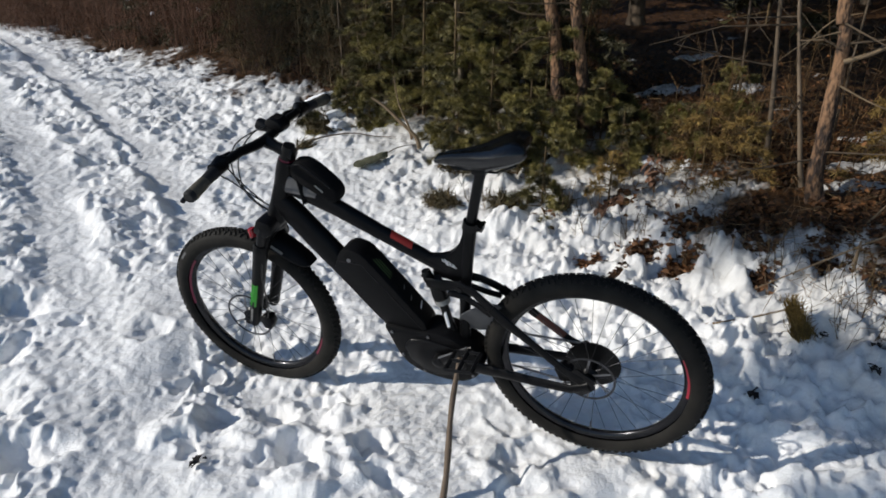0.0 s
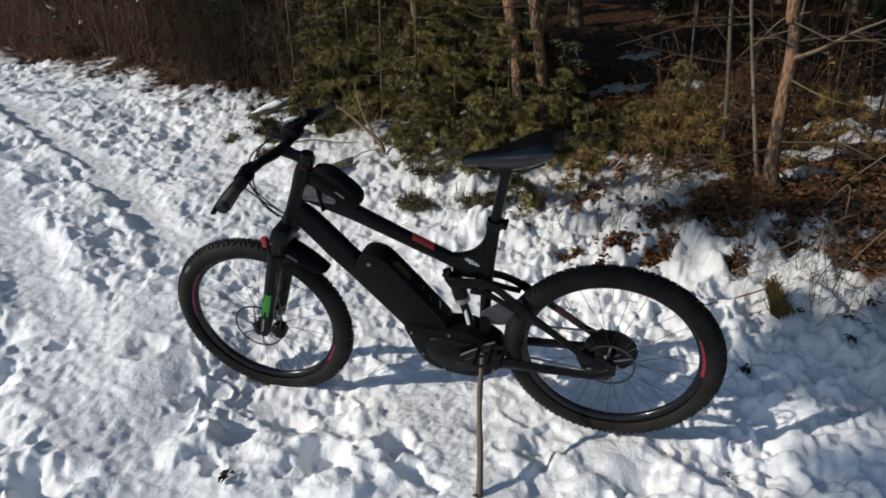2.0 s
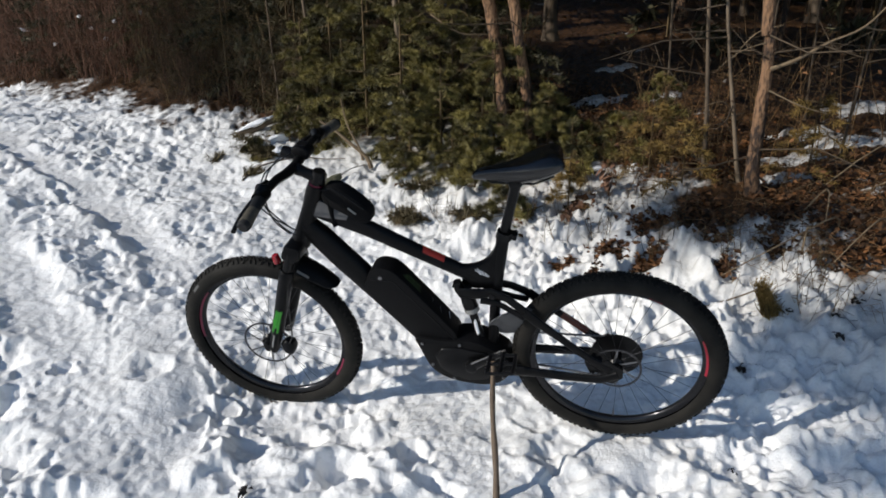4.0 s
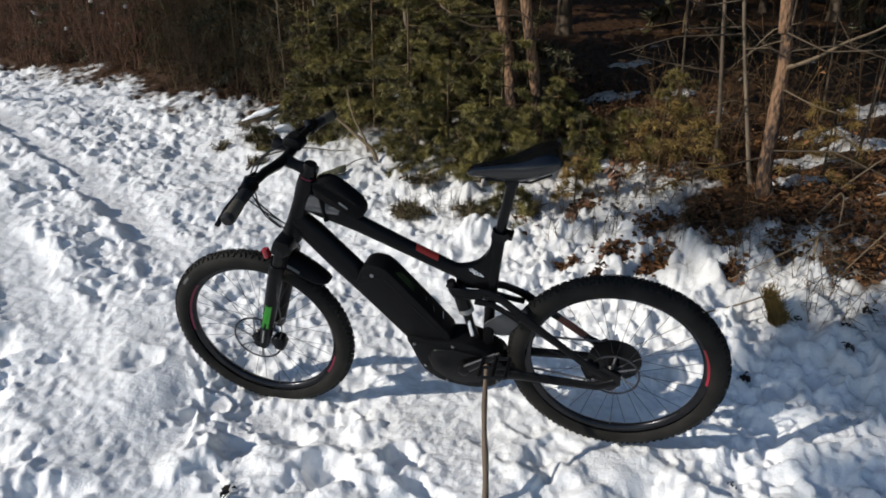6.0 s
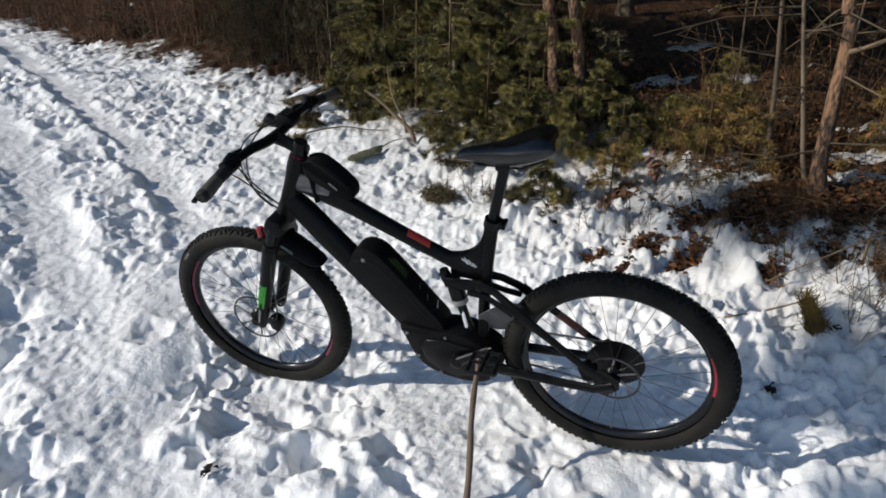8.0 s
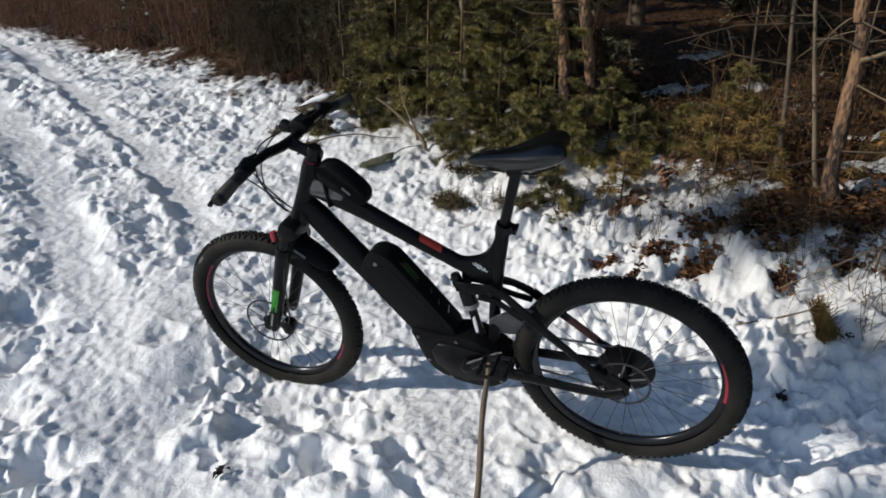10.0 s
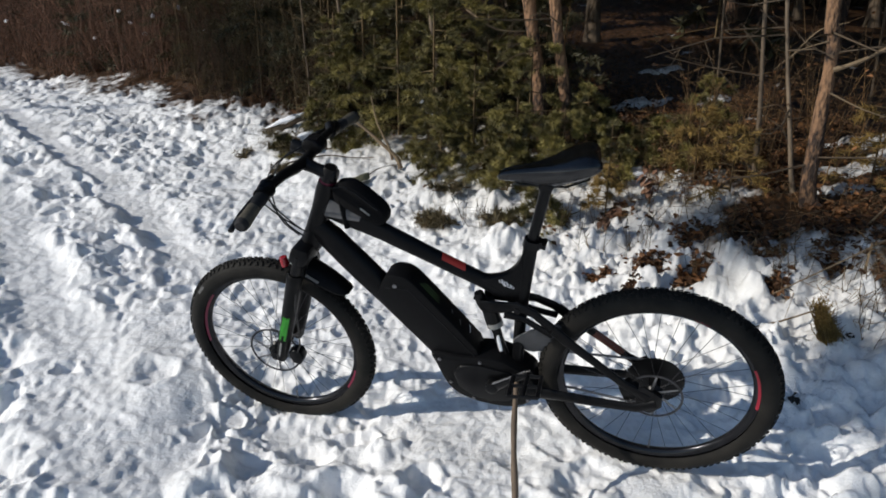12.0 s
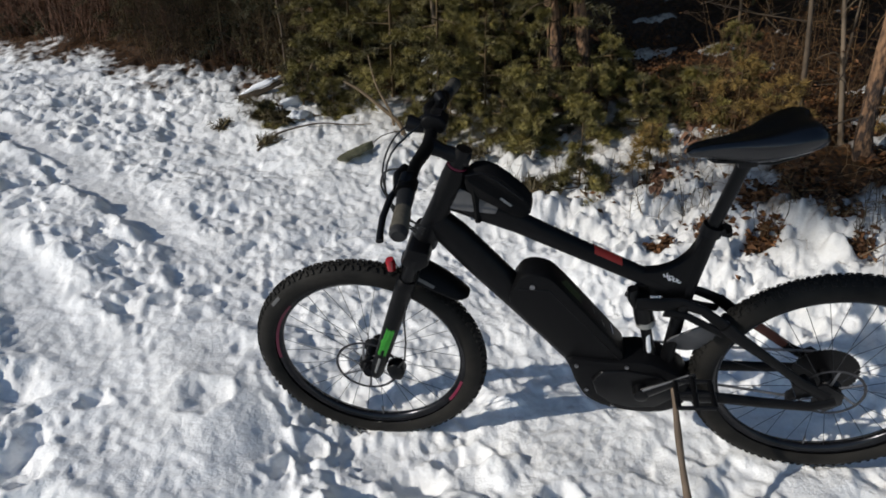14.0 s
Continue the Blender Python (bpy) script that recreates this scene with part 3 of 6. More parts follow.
# ---------------- bicycle ----------------
# its own axes: x ahead, y to its left, z up; the rear axle is the origin
WHEELBASE, TYRE_R, TUBE_R = 1.255, 0.347, 0.033
BIKE = Matrix(((-0.92616, -0.35706, -0.12137, 0.466), (0.37548, -0.90307, -0.20850, 1.767), (-0.03516, -0.23868, 0.97046, 0.345), (0, 0, 0, 1)))
BASE = Vector((0.6, 0.0, -0.335))
bicycle = new("bicycle")
bicycle.empty_display_size = 0.1
bicycle.matrix_basis = BIKE @ Matrix.Translation(BASE)
tagged(bicycle, "matte black full-suspension electric mountain bike leaning on a stick", "bicycle")
TO_BASE = Matrix.Translation(-BASE)


def rounded(pts, turns=2):
    """Cuts the corners of an outline."""
    for _ in range(turns):
        pts = [q for (ax, az), (bx, bz) in zip(pts, pts[1:] + pts[:1]) for q in ((ax * 0.78 + bx * 0.22, az * 0.78 + bz * 0.22), (ax * 0.22 + bx * 0.78, az * 0.22 + bz * 0.78))]
    return pts


def bike_part(name, shape, mat, label="", bevel=0.0, parent=None):
    me = shape.mesh(name, bevel) if isinstance(shape, Shape) else shape
    if parent is None:
        return part(name, me, mat, bicycle, label, TO_BASE)
    return part(name, me, mat, parent, label)


def knob_tread(knob_rows, seg):
    """Rubber knobs round a tyre."""
    sh = Shape()
    ring = TYRE_R - TUBE_R
    for i in range(seg):
        for row, lift in knob_rows:
            a = 2 * math.pi * (i + (0.5 if abs(row) < 20 and row != 0 else 0.0) + 0.12 * math.sin(i * 2.1 + row)) / seg
            t = radians(row)
            out = Vector((math.cos(a), 0, math.sin(a)))
            along = Vector((-math.sin(a), 0, math.cos(a)))
            n = out * math.cos(t) + Vector((0, math.sin(t), 0))
            side = n.cross(along).normalized()
            c = out * ring + n * (TUBE_R - 0.001)
            w, l = (0.0042, 0.0052) if abs(row) > 35 else (0.0046, 0.0042)
            base = [c + side * (w * p) + along * (l * q) for p, q in ((-1, -1), (1, -1), (1, 1), (-1, 1))]
            top = [p + n * lift - (p - c) * 0.22 for p in base]
            sh.add(base + top, [(4, 5, 6, 7), (0, 1, 5, 4), (1, 2, 6, 5), (2, 3, 7, 6), (3, 0, 4, 7)])
    return sh


def wheel(name, label, decals, disc_r, turn):
    place = TO_BASE @ Matrix.Translation((WHEELBASE if name == "front_wheel" else 0, 0, 0)) @ pose(0, 0, 0, 0, 0, turn)
    rim = Shape()
    rim.lathe([(0.292, 0.017), (0.287, 0.0165), (0.281, 0.0135), (0.272, 0.008), (0.269, 0.003), (0.269, -0.003), (0.272, -0.008), (0.281, -0.0135),
               (0.287, -0.0165), (0.292, -0.017), (0.286, -0.012), (0.284, 0.0), (0.286, 0.012)], 96, closed=True)
    top = part(name, rim.mesh("rim"), M_RIM, bicycle, label, place)
    ring = TYRE_R - TUBE_R - 0.003
    tyre = Shape().lathe([(ring + 0.0335 * math.cos(a), 0.033 * math.sin(a)) for a in [radians(d) for d in range(-145, 146, 14)]], 120)
    t = part("tyre", tyre.mesh("tyre"), M_RUBBER, top, "dusty black knobbly rubber tyre")
    part("tread", knob_tread([(0, 0.0032), (14, 0.0032), (-14, 0.0032), (28, 0.0031), (-28, 0.0031), (39, 0.0030), (-39, 0.0030)], 96).mesh("tread", smooth=False), M_RUBBER, top)
    hub = Shape().lathe([(0.0, -0.07), (0.009, -0.07), (0.012, -0.055), (0.030, -0.034), (0.030, -0.030), (0.017, -0.02), (0.016, 0.02), (0.028, 0.030), (0.028, 0.034), (0.014, 0.05), (0.009, 0.07), (0.0, 0.07)], 28)
    part("hub", hub.mesh("hub"), M_BLACK, top)
    rotor = Shape()
    rotor.lathe([(disc_r, 0.0475), (disc_r - 0.007, 0.0475), (disc_r - 0.007, 0.0492), (disc_r, 0.0492)], 60, closed=True)
    part("brake_disc", rotor.mesh("brake_disc"), M_ROTOR, top, "thin dark steel brake disc")
    part("disc_carrier", Shape().lathe([(0.0, 0.047), (0.024, 0.047), (0.024, 0.0505), (0.0, 0.0505)], 24).mesh("disc_carrier"), M_BLACK, top)
    arm = Shape().tube([(0.018, 0.0483, 0.0), ((disc_r - 0.008) * math.cos(0.55), 0.0483, (disc_r - 0.008) * math.sin(0.55))], [(0.0045, 0.0009), (0.003, 0.0009)], 6, flat=(0, 1, 0)).mesh("disc_arm")
    for i in range(6):
        part("disc_arm", arm, M_STEEL, top, "", pose(0, 0, 0, 0, -60.0 * i, 0))
    spoke = {}
    for i in range(32):
        side = 1 if i % 2 else -1
        a = 2 * math.pi * i / 32
        b = a + (0.38 if (i // 2) % 2 else -0.38)
        if i < 4:
            spoke[i] = Shape().tube([(0.027 * math.cos(b - a), side * 0.032, 0.027 * math.sin(b - a)), (0.2705, side * 0.003, 0)], 0.0009, 5).mesh("spoke")
        part("spoke", spoke[i % 4], M_SPOKE, top, "", pose(0, 0, 0, 0, -math.degrees(a), 0))
    for a0, a1, mat, lab in decals:
        for side in (1, -1):
            arc = Shape().lathe([(0.287, side * 0.0176), (0.282, side * 0.0151), (0.2795, side * 0.0136)], 20, start=a0, end=a1)
            part("rim_decal", arc.mesh("rim_decal"), mat, top, lab)
    valve = Shape().tube([(0.0, 0, -0.27), (0.0, 0, -0.235)], [0.003, 0.0022], 8)
    part("valve", valve.mesh("valve"), M_STEEL, top)
    return top


M_CRIMSON = material("crimson_decal", (0.16, 0.008, 0.036), 0.45, vary=0.2)
front_wheel = wheel("front_wheel", "black spoked front wheel with red rim decals", [(-3, 44, M_CRIMSON, "dark crimson rim decal"), (198, 217, M_CRIMSON, "dark crimson rim decal")], 0.094, 1.3)
rear_wheel = wheel("rear_wheel", "black spoked rear wheel with red rim decals", [(156, 186, M_RED, "red rim decal"), (108, 117, M_RED, "red rim decal")], 0.082, -1.3)
M_FADED = material("faded_grey_print", (0.09, 0.09, 0.09), 0.6)
for a0 in (40.0,):
    for w in (front_wheel,):
        mark = Shape().lathe([(0.3305, 0.0285), (0.3215, 0.0325)], 8, start=a0, end=a0 + 7)
        part("tyre_mark", mark.mesh("tyre_mark"), M_FADED, w, "worn grey lettering bar on the tyre wall")

cassette = Shape()
for i in range(11):
    r = 0.019 + 0.0066 * i
    y = -0.018 - 0.0036 * (11 - i)
    prof = []
    teeth = 13 + 3 * i
    verts, n = [], teeth * 2
    for k in range(n):
        a = 2 * math.pi * k / n
        rr = r + (0.0022 if k % 2 else -0.0018)
        verts.append((rr * math.cos(a), rr * math.sin(a)))
    cassette.slab(verts, y - 0.0011, y + 0.0011)
part("cassette", cassette.mesh("cassette", smooth=False), M_BLACK, rear_wheel, "wide-range black cassette")

# main frame
frame_part = bike_part("frame", Shape().tube([(0.944, 0, 0.640), (0.955, 0, 0.612), (0.985, 0, 0.548), (1.020, 0, 0.476), (1.042, 0, 0.430), (1.047, 0, 0.418)], [0.027, 0.031, 0.028, 0.029, 0.034, 0.033], 24), M_FRAME, "satin black aluminium frame")
bike_part("top_tube", Shape().tube([(0.985, 0, 0.575), (0.93, 0, 0.548), (0.87, 0, 0.518), (0.80, 0, 0.483), (0.66, 0, 0.411), (0.53, 0, 0.346), (0.45, 0, 0.306), (0.40, 0, 0.285)],
          [(0.027, 0.045), (0.026, 0.042), (0.025, 0.036), (0.023, 0.029), (0.021, 0.025), (0.020, 0.024), (0.018, 0.024), (0.014, 0.02)], 20, flat=(0.45, 0, 0.9)), M_FRAME, parent=frame_part)
bike_part("down_tube", Shape().tube([(1.012, 0, 0.495), (0.970, 0, 0.446), (0.897, 0, 0.356), (0.807, 0, 0.250), (0.707, 0, 0.130), (0.637, 0, 0.043)],
          [(0.030, 0.035), (0.034, 0.043), (0.036, 0.044), (0.037, 0.042), (0.038, 0.042), (0.038, 0.042)], 20, flat=(-0.76, 0, 0.65)), M_FRAME, parent=frame_part)
bike_part("seat_tube", Shape().tube([(0.352, 0, 0.487), (0.361, 0, 0.455), (0.382, 0, 0.33), (0.398, 0, 0.2), (0.412, 0, 0.05), (0.425, 0, -0.03)], [0.021, 0.021, 0.020, 0.018, 0.018, 0.022], 18), M_FRAME, parent=frame_part)
gusset = [(0.515, 0.350), (0.470, 0.352), (0.430, 0.368), (0.400, 0.400), (0.382, 0.440), (0.375, 0.468), (0.346, 0.462), (0.360, 0.380), (0.378, 0.285), (0.430, 0.268), (0.485, 0.298)]
bike_part("seat_gusset", Shape().slab(rounded(gusset, 1), -0.017, 0.017), M_FRAME, bevel=0.008, parent=frame_part)
stripe_v, stripe_up = [], Vector((-0.447, 0, 0.894))
for x, z in ((0.628, 0.3946), (0.606, 0.3832), (0.580, 0.3698), (0.560, 0.3598)):
    for deg in range(36, 109, 8):
        stripe_v.append(Vector((x, 0, z)) + Vector((0, 1, 0)) * (0.0217 * math.cos(radians(deg))) + stripe_up * (0.0258 * math.sin(radians(deg))) + Vector((0.894, 0, 0.447)) * (0.00012 * (deg - 50)))
bike_part("red_stripe", Shape().add(stripe_v, [(i * 10 + j, i * 10 + j + 1, i * 10 + j + 11, i * 10 + j + 10) for i in range(3) for j in range(9)]), M_ORANGE, "orange-red stripe on the top tube", parent=frame_part)
# sheen on the tube's flank, painted as a tapering grey patch
sheen_v = []
for x, z, ra, rb in ((0.955, 0.560, 0.0275, 0.0445), (0.938, 0.552, 0.0271, 0.0435), (0.920, 0.543, 0.0267, 0.0422), (0.900, 0.533, 0.0264, 0.0405), (0.880, 0.523, 0.0260, 0.0383), (0.862, 0.514, 0.0256, 0.0362)):
    low = -40 + 620 * (0.955 - x)
    for k in range(7):
        a = radians(low + (48 - low) * k / 6)
        sheen_v.append(Vector((x, 0, z)) + Vector((0, 1, 0)) * (ra * math.cos(a)) + stripe_up * (rb * math.sin(a)))
bike_part("painted_sheen", Shape().add(sheen_v, [(i * 7 + j, i * 7 + j + 1, i * 7 + j + 8, i * 7 + j + 7) for i in range(5) for j in range(6)]), M_FLAP_SHEEN, "grey sheen painted on the top tube behind the head tube", parent=frame_part)
# a short white scribble stands for the maker's mark
mark = Shape()
for pts in ([(0.452, 0.351), (0.449, 0.343), (0.443, 0.345), (0.444, 0.354), (0.440, 0.336), (0.436, 0.331)], [(0.438, 0.347), (0.434, 0.330), (0.437, 0.341), (0.431, 0.345), (0.428, 0.337), (0.433, 0.335)],
            [(0.424, 0.338), (0.428, 0.333), (0.424, 0.328), (0.419, 0.332), (0.420, 0.338), (0.417, 0.326)], [(0.414, 0.334), (0.417, 0.329), (0.412, 0.324), (0.409, 0.328)]):
    fine_line = smooth_line([Vector((x, 0.0178, z)) for x, z in pts], 4)
    mark.tube(fine_line, [(0.0015, 0.0006)] * len(fine_line), 6, flat=(0, 1, 0))
bike_part("maker_mark", mark, M_WHITE, "white scribbled mark on the seat tube", parent=frame_part)

# battery and motor
batt = [(0.815, 0.322), (0.800, 0.344), (0.772, 0.356), (0.732, 0.348), (0.706, 0.326), (0.606, 0.198), (0.512, 0.073), (0.555, 0.030), (0.640, 0.028), (0.700, 0.088), (0.800, 0.212), (0.838, 0.272)]
battery = bike_part("battery", Shape().slab(rounded(batt, 1), -0.043, 0.043), M_BATTERY, "dark grey battery pack on the down tube", bevel=0.012)
bike_part("battery_lock", Shape().lathe([(0.0, 0.0425), (0.007, 0.0425), (0.007, 0.0455), (0.0, 0.0455)], 16, centre=(0.770, 0, 0.316)), M_STEEL, parent=battery)
seam = Shape().tube([(0.806, 0.0436, 0.308), (0.728, 0.0436, 0.306), (0.612, 0.0436, 0.164), (0.53, 0.0436, 0.06)], 0.0016, 6)
bike_part("battery_seam", seam, M_BLACK, parent=battery)
# prints on its upper face: run along the face from its front end, place across it, length
M_GREENPRINT = material("faded_green_print", (0.05, 0.085, 0.02), 0.5)
FACE, FACE_RUN, FACE_OUT = Vector((0.706, 0, 0.326)), Vector((-0.608, 0, -0.794)), Vector((-0.794, 0, 0.608))
for run_, y, turn, ln, mat, lab in ((0.150, -0.010, 0.5, 0.016, M_GREY, "pale lettering bar"), (0.190, -0.004, 0.5, 0.022, M_GREY, "pale lettering bar"), (0.232, -0.022, 0.4, 0.030, M_WHITE, "white lettering bar"),
                                    (0.015, 0.016, 0.0, 0.085, M_GREENPRINT, "faded green lettering bar"), (0.022, 0.006, 0.0, 0.075, M_GREENPRINT, "faded green lettering bar"), (0.030, -0.004, 0.0, 0.065, M_GREENPRINT, "faded green lettering bar")):
    way = (FACE_RUN * math.sin(turn) + Vector((0, 1, 0)) * math.cos(turn)) if turn else FACE_RUN
    p = FACE + FACE_RUN * run_ + Vector((0, y, 0)) + FACE_OUT * 0.0006
    bar = Shape().tube([p, p + way * ln], [(0.0020, 0.0009)] * 2 if turn else [(0.0022, 0.0007)] * 2, 6, flat=FACE_OUT)
    bike_part("battery_label", bar, mat, lab, parent=battery)
mot = [(0.692, 0.082), (0.671, 0.040), (0.652, -0.022), (0.629, -0.068), (0.593, -0.098), (0.540, -0.117), (0.460, -0.126), (0.400, -0.115), (0.358, -0.080), (0.345, -0.040), (0.355, 0.008), (0.395, 0.040), (0.470, 0.080), (0.560, 0.070)]
motor = bike_part("motor", Shape().slab(rounded(mot, 1), -0.056, 0.056), M_BATTERY, "black mid-drive motor housing", bevel=0.016)
cover = [(0.610, 0.008), (0.595, -0.045), (0.555, -0.078), (0.500, -0.094), (0.435, -0.085), (0.395, -0.050), (0.392, -0.005), (0.430, 0.035), (0.520, 0.050), (0.585, 0.042)]
bike_part("motor_cover", Shape().slab(cover, 0.050, 0.064), M_BLACK, bevel=0.006, parent=motor)
for x, z in ((0.652, 0.056), (0.622, -0.035), (0.52, 0.06), (0.375, -0.075), (0.55, -0.094)):
    bike_part("bolt", Shape().lathe([(0.0, 0.056), (0.0055, 0.056), (0.0055, 0.0605), (0.0, 0.061)], 12, centre=(x, 0, z)), M_STEEL, parent=motor)

# crank, pedal and chain
BB = (0.480, -0.012)
crank = bike_part("crank_arm", Shape().tube([(0.495, 0.083, -0.022), (0.470, 0.084, -0.004), (0.42, 0.088, 0.032), (0.365, 0.092, 0.071), (0.352, 0.092, 0.080)], [(0.013, 0.006), (0.018, 0.009), (0.013, 0.008), (0.013, 0.008), (0.008, 0.006)], 12, flat=(0, 1, 0)), M_BLACK, "black crank arm with a polished edge")
bike_part("crank_edge", Shape().tube([(0.499, 0.086, -0.014), (0.470, 0.088, 0.012), (0.42, 0.091, 0.046), (0.37, 0.095, 0.083)], [0.003, 0.0035, 0.0025, 0.002], 8), M_STEEL, "worn bright metal edge", parent=crank)
bike_part("crank_boss", Shape().lathe([(0.0, 0.05), (0.020, 0.05), (0.020, 0.092), (0.012, 0.096), (0.0, 0.096)], 20, centre=(BB[0], 0, BB[1])), M_BLACK, parent=crank)
pedal = Shape()
for dx, dz in ((-0.042, 0.004), (0.042, -0.004)):
    pedal.tube([(0.362 + dx, 0.108, 0.075 + dz), (0.362 + dx, 0.195, 0.075 + dz)], [(0.007, 0.006)] * 2, 8, flat=(0, 0, 1))
for y in (0.108, 0.15, 0.195):
    pedal.tube([(0.318, y, 0.079), (0.404, y, 0.071)], [(0.005, 0.006)] * 2, 8, flat=(0, 0, 1))
pedal.tube([(0.362, 0.095, 0.075), (0.362, 0.195, 0.075)], 0.007, 10)
right_arm = Shape().tube([(BB[0], -0.085, BB[1]), (0.60, -0.09, -0.10)], [(0.016, 0.008), (0.012, 0.007)], 12, flat=(0, 1, 0))
bike_part("crank_arm", right_arm, M_BLACK)
ring = Shape()
teeth = 72
ring.slab([((0.070 + (0.0025 if k % 2 else -0.002)) * math.cos(2 * math.pi * k / teeth) + BB[0], (0.070 + (0.0025 if k % 2 else -0.002)) * math.sin(2 * math.pi * k / teeth) + BB[1]) for k in range(teeth)], -0.062, -0.058)
bike_part("chainring", ring, M_BLACK)
chain = Shape()
for pts in ([(0.470, -0.053, 0.056), (0.25, -0.05, 0.050), (0.0, -0.048, 0.052)], [(0.475, -0.053, -0.084), (0.25, -0.055, -0.105), (0.055, -0.056, -0.135)]):
    chain.tube(pts, [(0.0032, 0.0045)] * 3, 8, flat=(0, 0, 1))
bike_part("chain", chain, M_STEEL, "grey steel chain")
derailleur = Shape()
derailleur.slab([(0.02, -0.02), (-0.025, -0.03), (-0.03, -0.065), (0.03, -0.145), (0.06, -0.15), (0.045, -0.09), (0.03, -0.05)], -0.062, -0.050)
derailleur.lathe([(0.0, -0.062), (0.018, -0.062), (0.018, -0.050), (0.0, -0.050)], 20, centre=(0.045, 0, -0.13))
derailleur.lathe([(0.0, -0.062), (0.018, -0.062), (0.018, -0.050), (0.0, -0.050)], 20, centre=(0.0, 0, -0.065))
cage = bike_part("derailleur", derailleur, M_BLACK, bevel=0.002)
for x, z, r in ((-0.030, -0.030, 0.012), (0.0, -0.065, 0.010), (-0.045, 0.0, 0.008)):
    bike_part("jockey_wheel", Shape().lathe([(r * 0.4, -0.049), (r, -0.049), (r, -0.043), (r * 0.4, -0.043)], 14, centre=(x, 0, z), closed=True), M_STEEL, "scuffed bright metal ring", parent=cage)
bike_part("derailleur_link", Shape().tube([(-0.055, -0.046, 0.022), (-0.040, -0.044, -0.010), (-0.015, -0.044, -0.052)], [(0.006, 0.003), (0.008, 0.003), (0.005, 0.003)], 8, flat=(0, 1, 0)), M_STEEL, "scuffed bright metal link", parent=cage)

# rear suspension
M_RUST = material("dull_rust_decal", (0.10, 0.022, 0.012), 0.5, vary=0.3)
bike_part("seatpost", Shape().tube([(0.366, 0, 0.43), (0.352, 0, 0.492), (0.318, 0, 0.628), (0.312, 0, 0.655)], [0.0155, 0.0155, 0.0155, 0.019], 18), M_BLACK, "black seatpost")
bike_part("seat_clamp", Shape().tube([(0.358, 0, 0.462), (0.352, 0, 0.486)], [0.026, 0.025], 20).box((0.326, 0.004, 0.474), (0.022, 0.026, 0.020), (0, -14, 0)).tube([(0.322, -0.02, 0.474), (0.320, 0.028, 0.478)], 0.006, 10), M_BLACK)
bike_part("shock_body", Shape().tube([(0.497, 0, 0.262), (0.486, 0, 0.205), (0.480, 0, 0.180), (0.479, 0, 0.172), (0.463, 0, 0.095), (0.452, 0, 0.040)], [0.023, 0.025, 0.025, 0.015, 0.014, 0.020], 18), M_BLACK, "black rear shock absorber")
bike_part("shock_reservoir", Shape().tube([(0.520, 0.006, 0.292), (0.513, 0.006, 0.262), (0.505, 0.006, 0.238)], [0.014, 0.018, 0.014], 14).tube([(0.535, 0.006, 0.275), (0.505, 0.006, 0.262)], 0.008, 10), M_BLACK)
bike_part("shock_collar", Shape().tube([(0.4805, 0, 0.187), (0.4775, 0, 0.170)], [0.0255, 0.0255], 18), M_GREY, "grey adjusting collar")
bike_part("shock_label", Shape().tube([(0.4705, 0.0125, 0.140), (0.4575, 0.014, 0.062)], [(0.006, 0.002)] * 2, 8, flat=(0, 1, 0)), M_WHITE, "white worn shock lettering bar")
for side in (1, -1):
    y = 0.030 * side
    rocker = Shape().tube([(0.510, y, 0.262), (0.455, y, 0.262), (0.400, y, 0.268), (0.350, y * 1.3, 0.255), (0.305, y * 1.7, 0.226), (0.270, y * 1.9, 0.192)], [(0.018, 0.006), (0.022, 0.007), (0.017, 0.007), (0.014, 0.007), (0.015, 0.007), (0.012, 0.007)], 12, flat=(0, 1, 0))
    rocker.tube([(0.440, y, 0.238), (0.385, y, 0.228), (0.340, y * 1.3, 0.208), (0.295, y * 1.7, 0.190)], [(0.015, 0.006), (0.011, 0.006), (0.011, 0.006), (0.012, 0.006)], 12, flat=(0, 1, 0))
    bike_part("rocker_link", rocker, M_FRAME)
    bike_part("pivot_bolt", Shape().lathe([(0.0, y * 1.0), (0.010, y * 1.0), (0.010, y + side * 0.010), (0.0, y + side * 0.011)], 16, centre=(0.400, 0, 0.258)), M_BLACK)
    ys = 0.055 * side
    stay = Shape().tube([(0.295, ys, 0.218), (0.255, ys * 1.05, 0.182), (0.17, ys * 1.12, 0.115), (0.085, ys * 1.2, 0.046), (0.02, ys * 1.25, 0.004)], [(0.017, 0.009), (0.017, 0.009), (0.013, 0.008), (0.013, 0.008), (0.018, 0.007)], 14, flat=(0, 1, 0))
    stay_ob = bike_part("seat_stay", stay, M_FRAME)
    if side < 0:
        bike_part("stay_decal", Shape().tube([(0.185, ys * 1.11, 0.127), (0.10, ys * 1.19, 0.058)], [(0.0135, 0.0086)] * 2, 14, flat=(0, 1, 0), caps=False), M_RUST, "dull rust-red decal", parent=stay_ob)
    chs = Shape().tube([(0.400, ys * 0.75, -0.045), (0.330, ys * 1.0, -0.036), (0.278, ys * 1.1, -0.033), (0.16, ys * 1.2, -0.035), (0.05, ys * 1.28, -0.034), (-0.005, ys * 1.28, -0.010)], [(0.026, 0.012), (0.024, 0.010), (0.019, 0.010), (0.017, 0.010), (0.016, 0.009), (0.016, 0.008)], 14, flat=(0, 1, 0))
    bike_part("chain_stay", chs, M_FRAME)
    drop = Shape().slab([(0.03, 0.05), (0.055, 0.035), (0.05, -0.04), (0.01, -0.05), (-0.022, -0.02), (-0.02, 0.015)], ys * 1.22 - 0.004, ys * 1.22 + 0.004)
    bike_part("dropout", drop, M_BLACK, bevel=0.002)
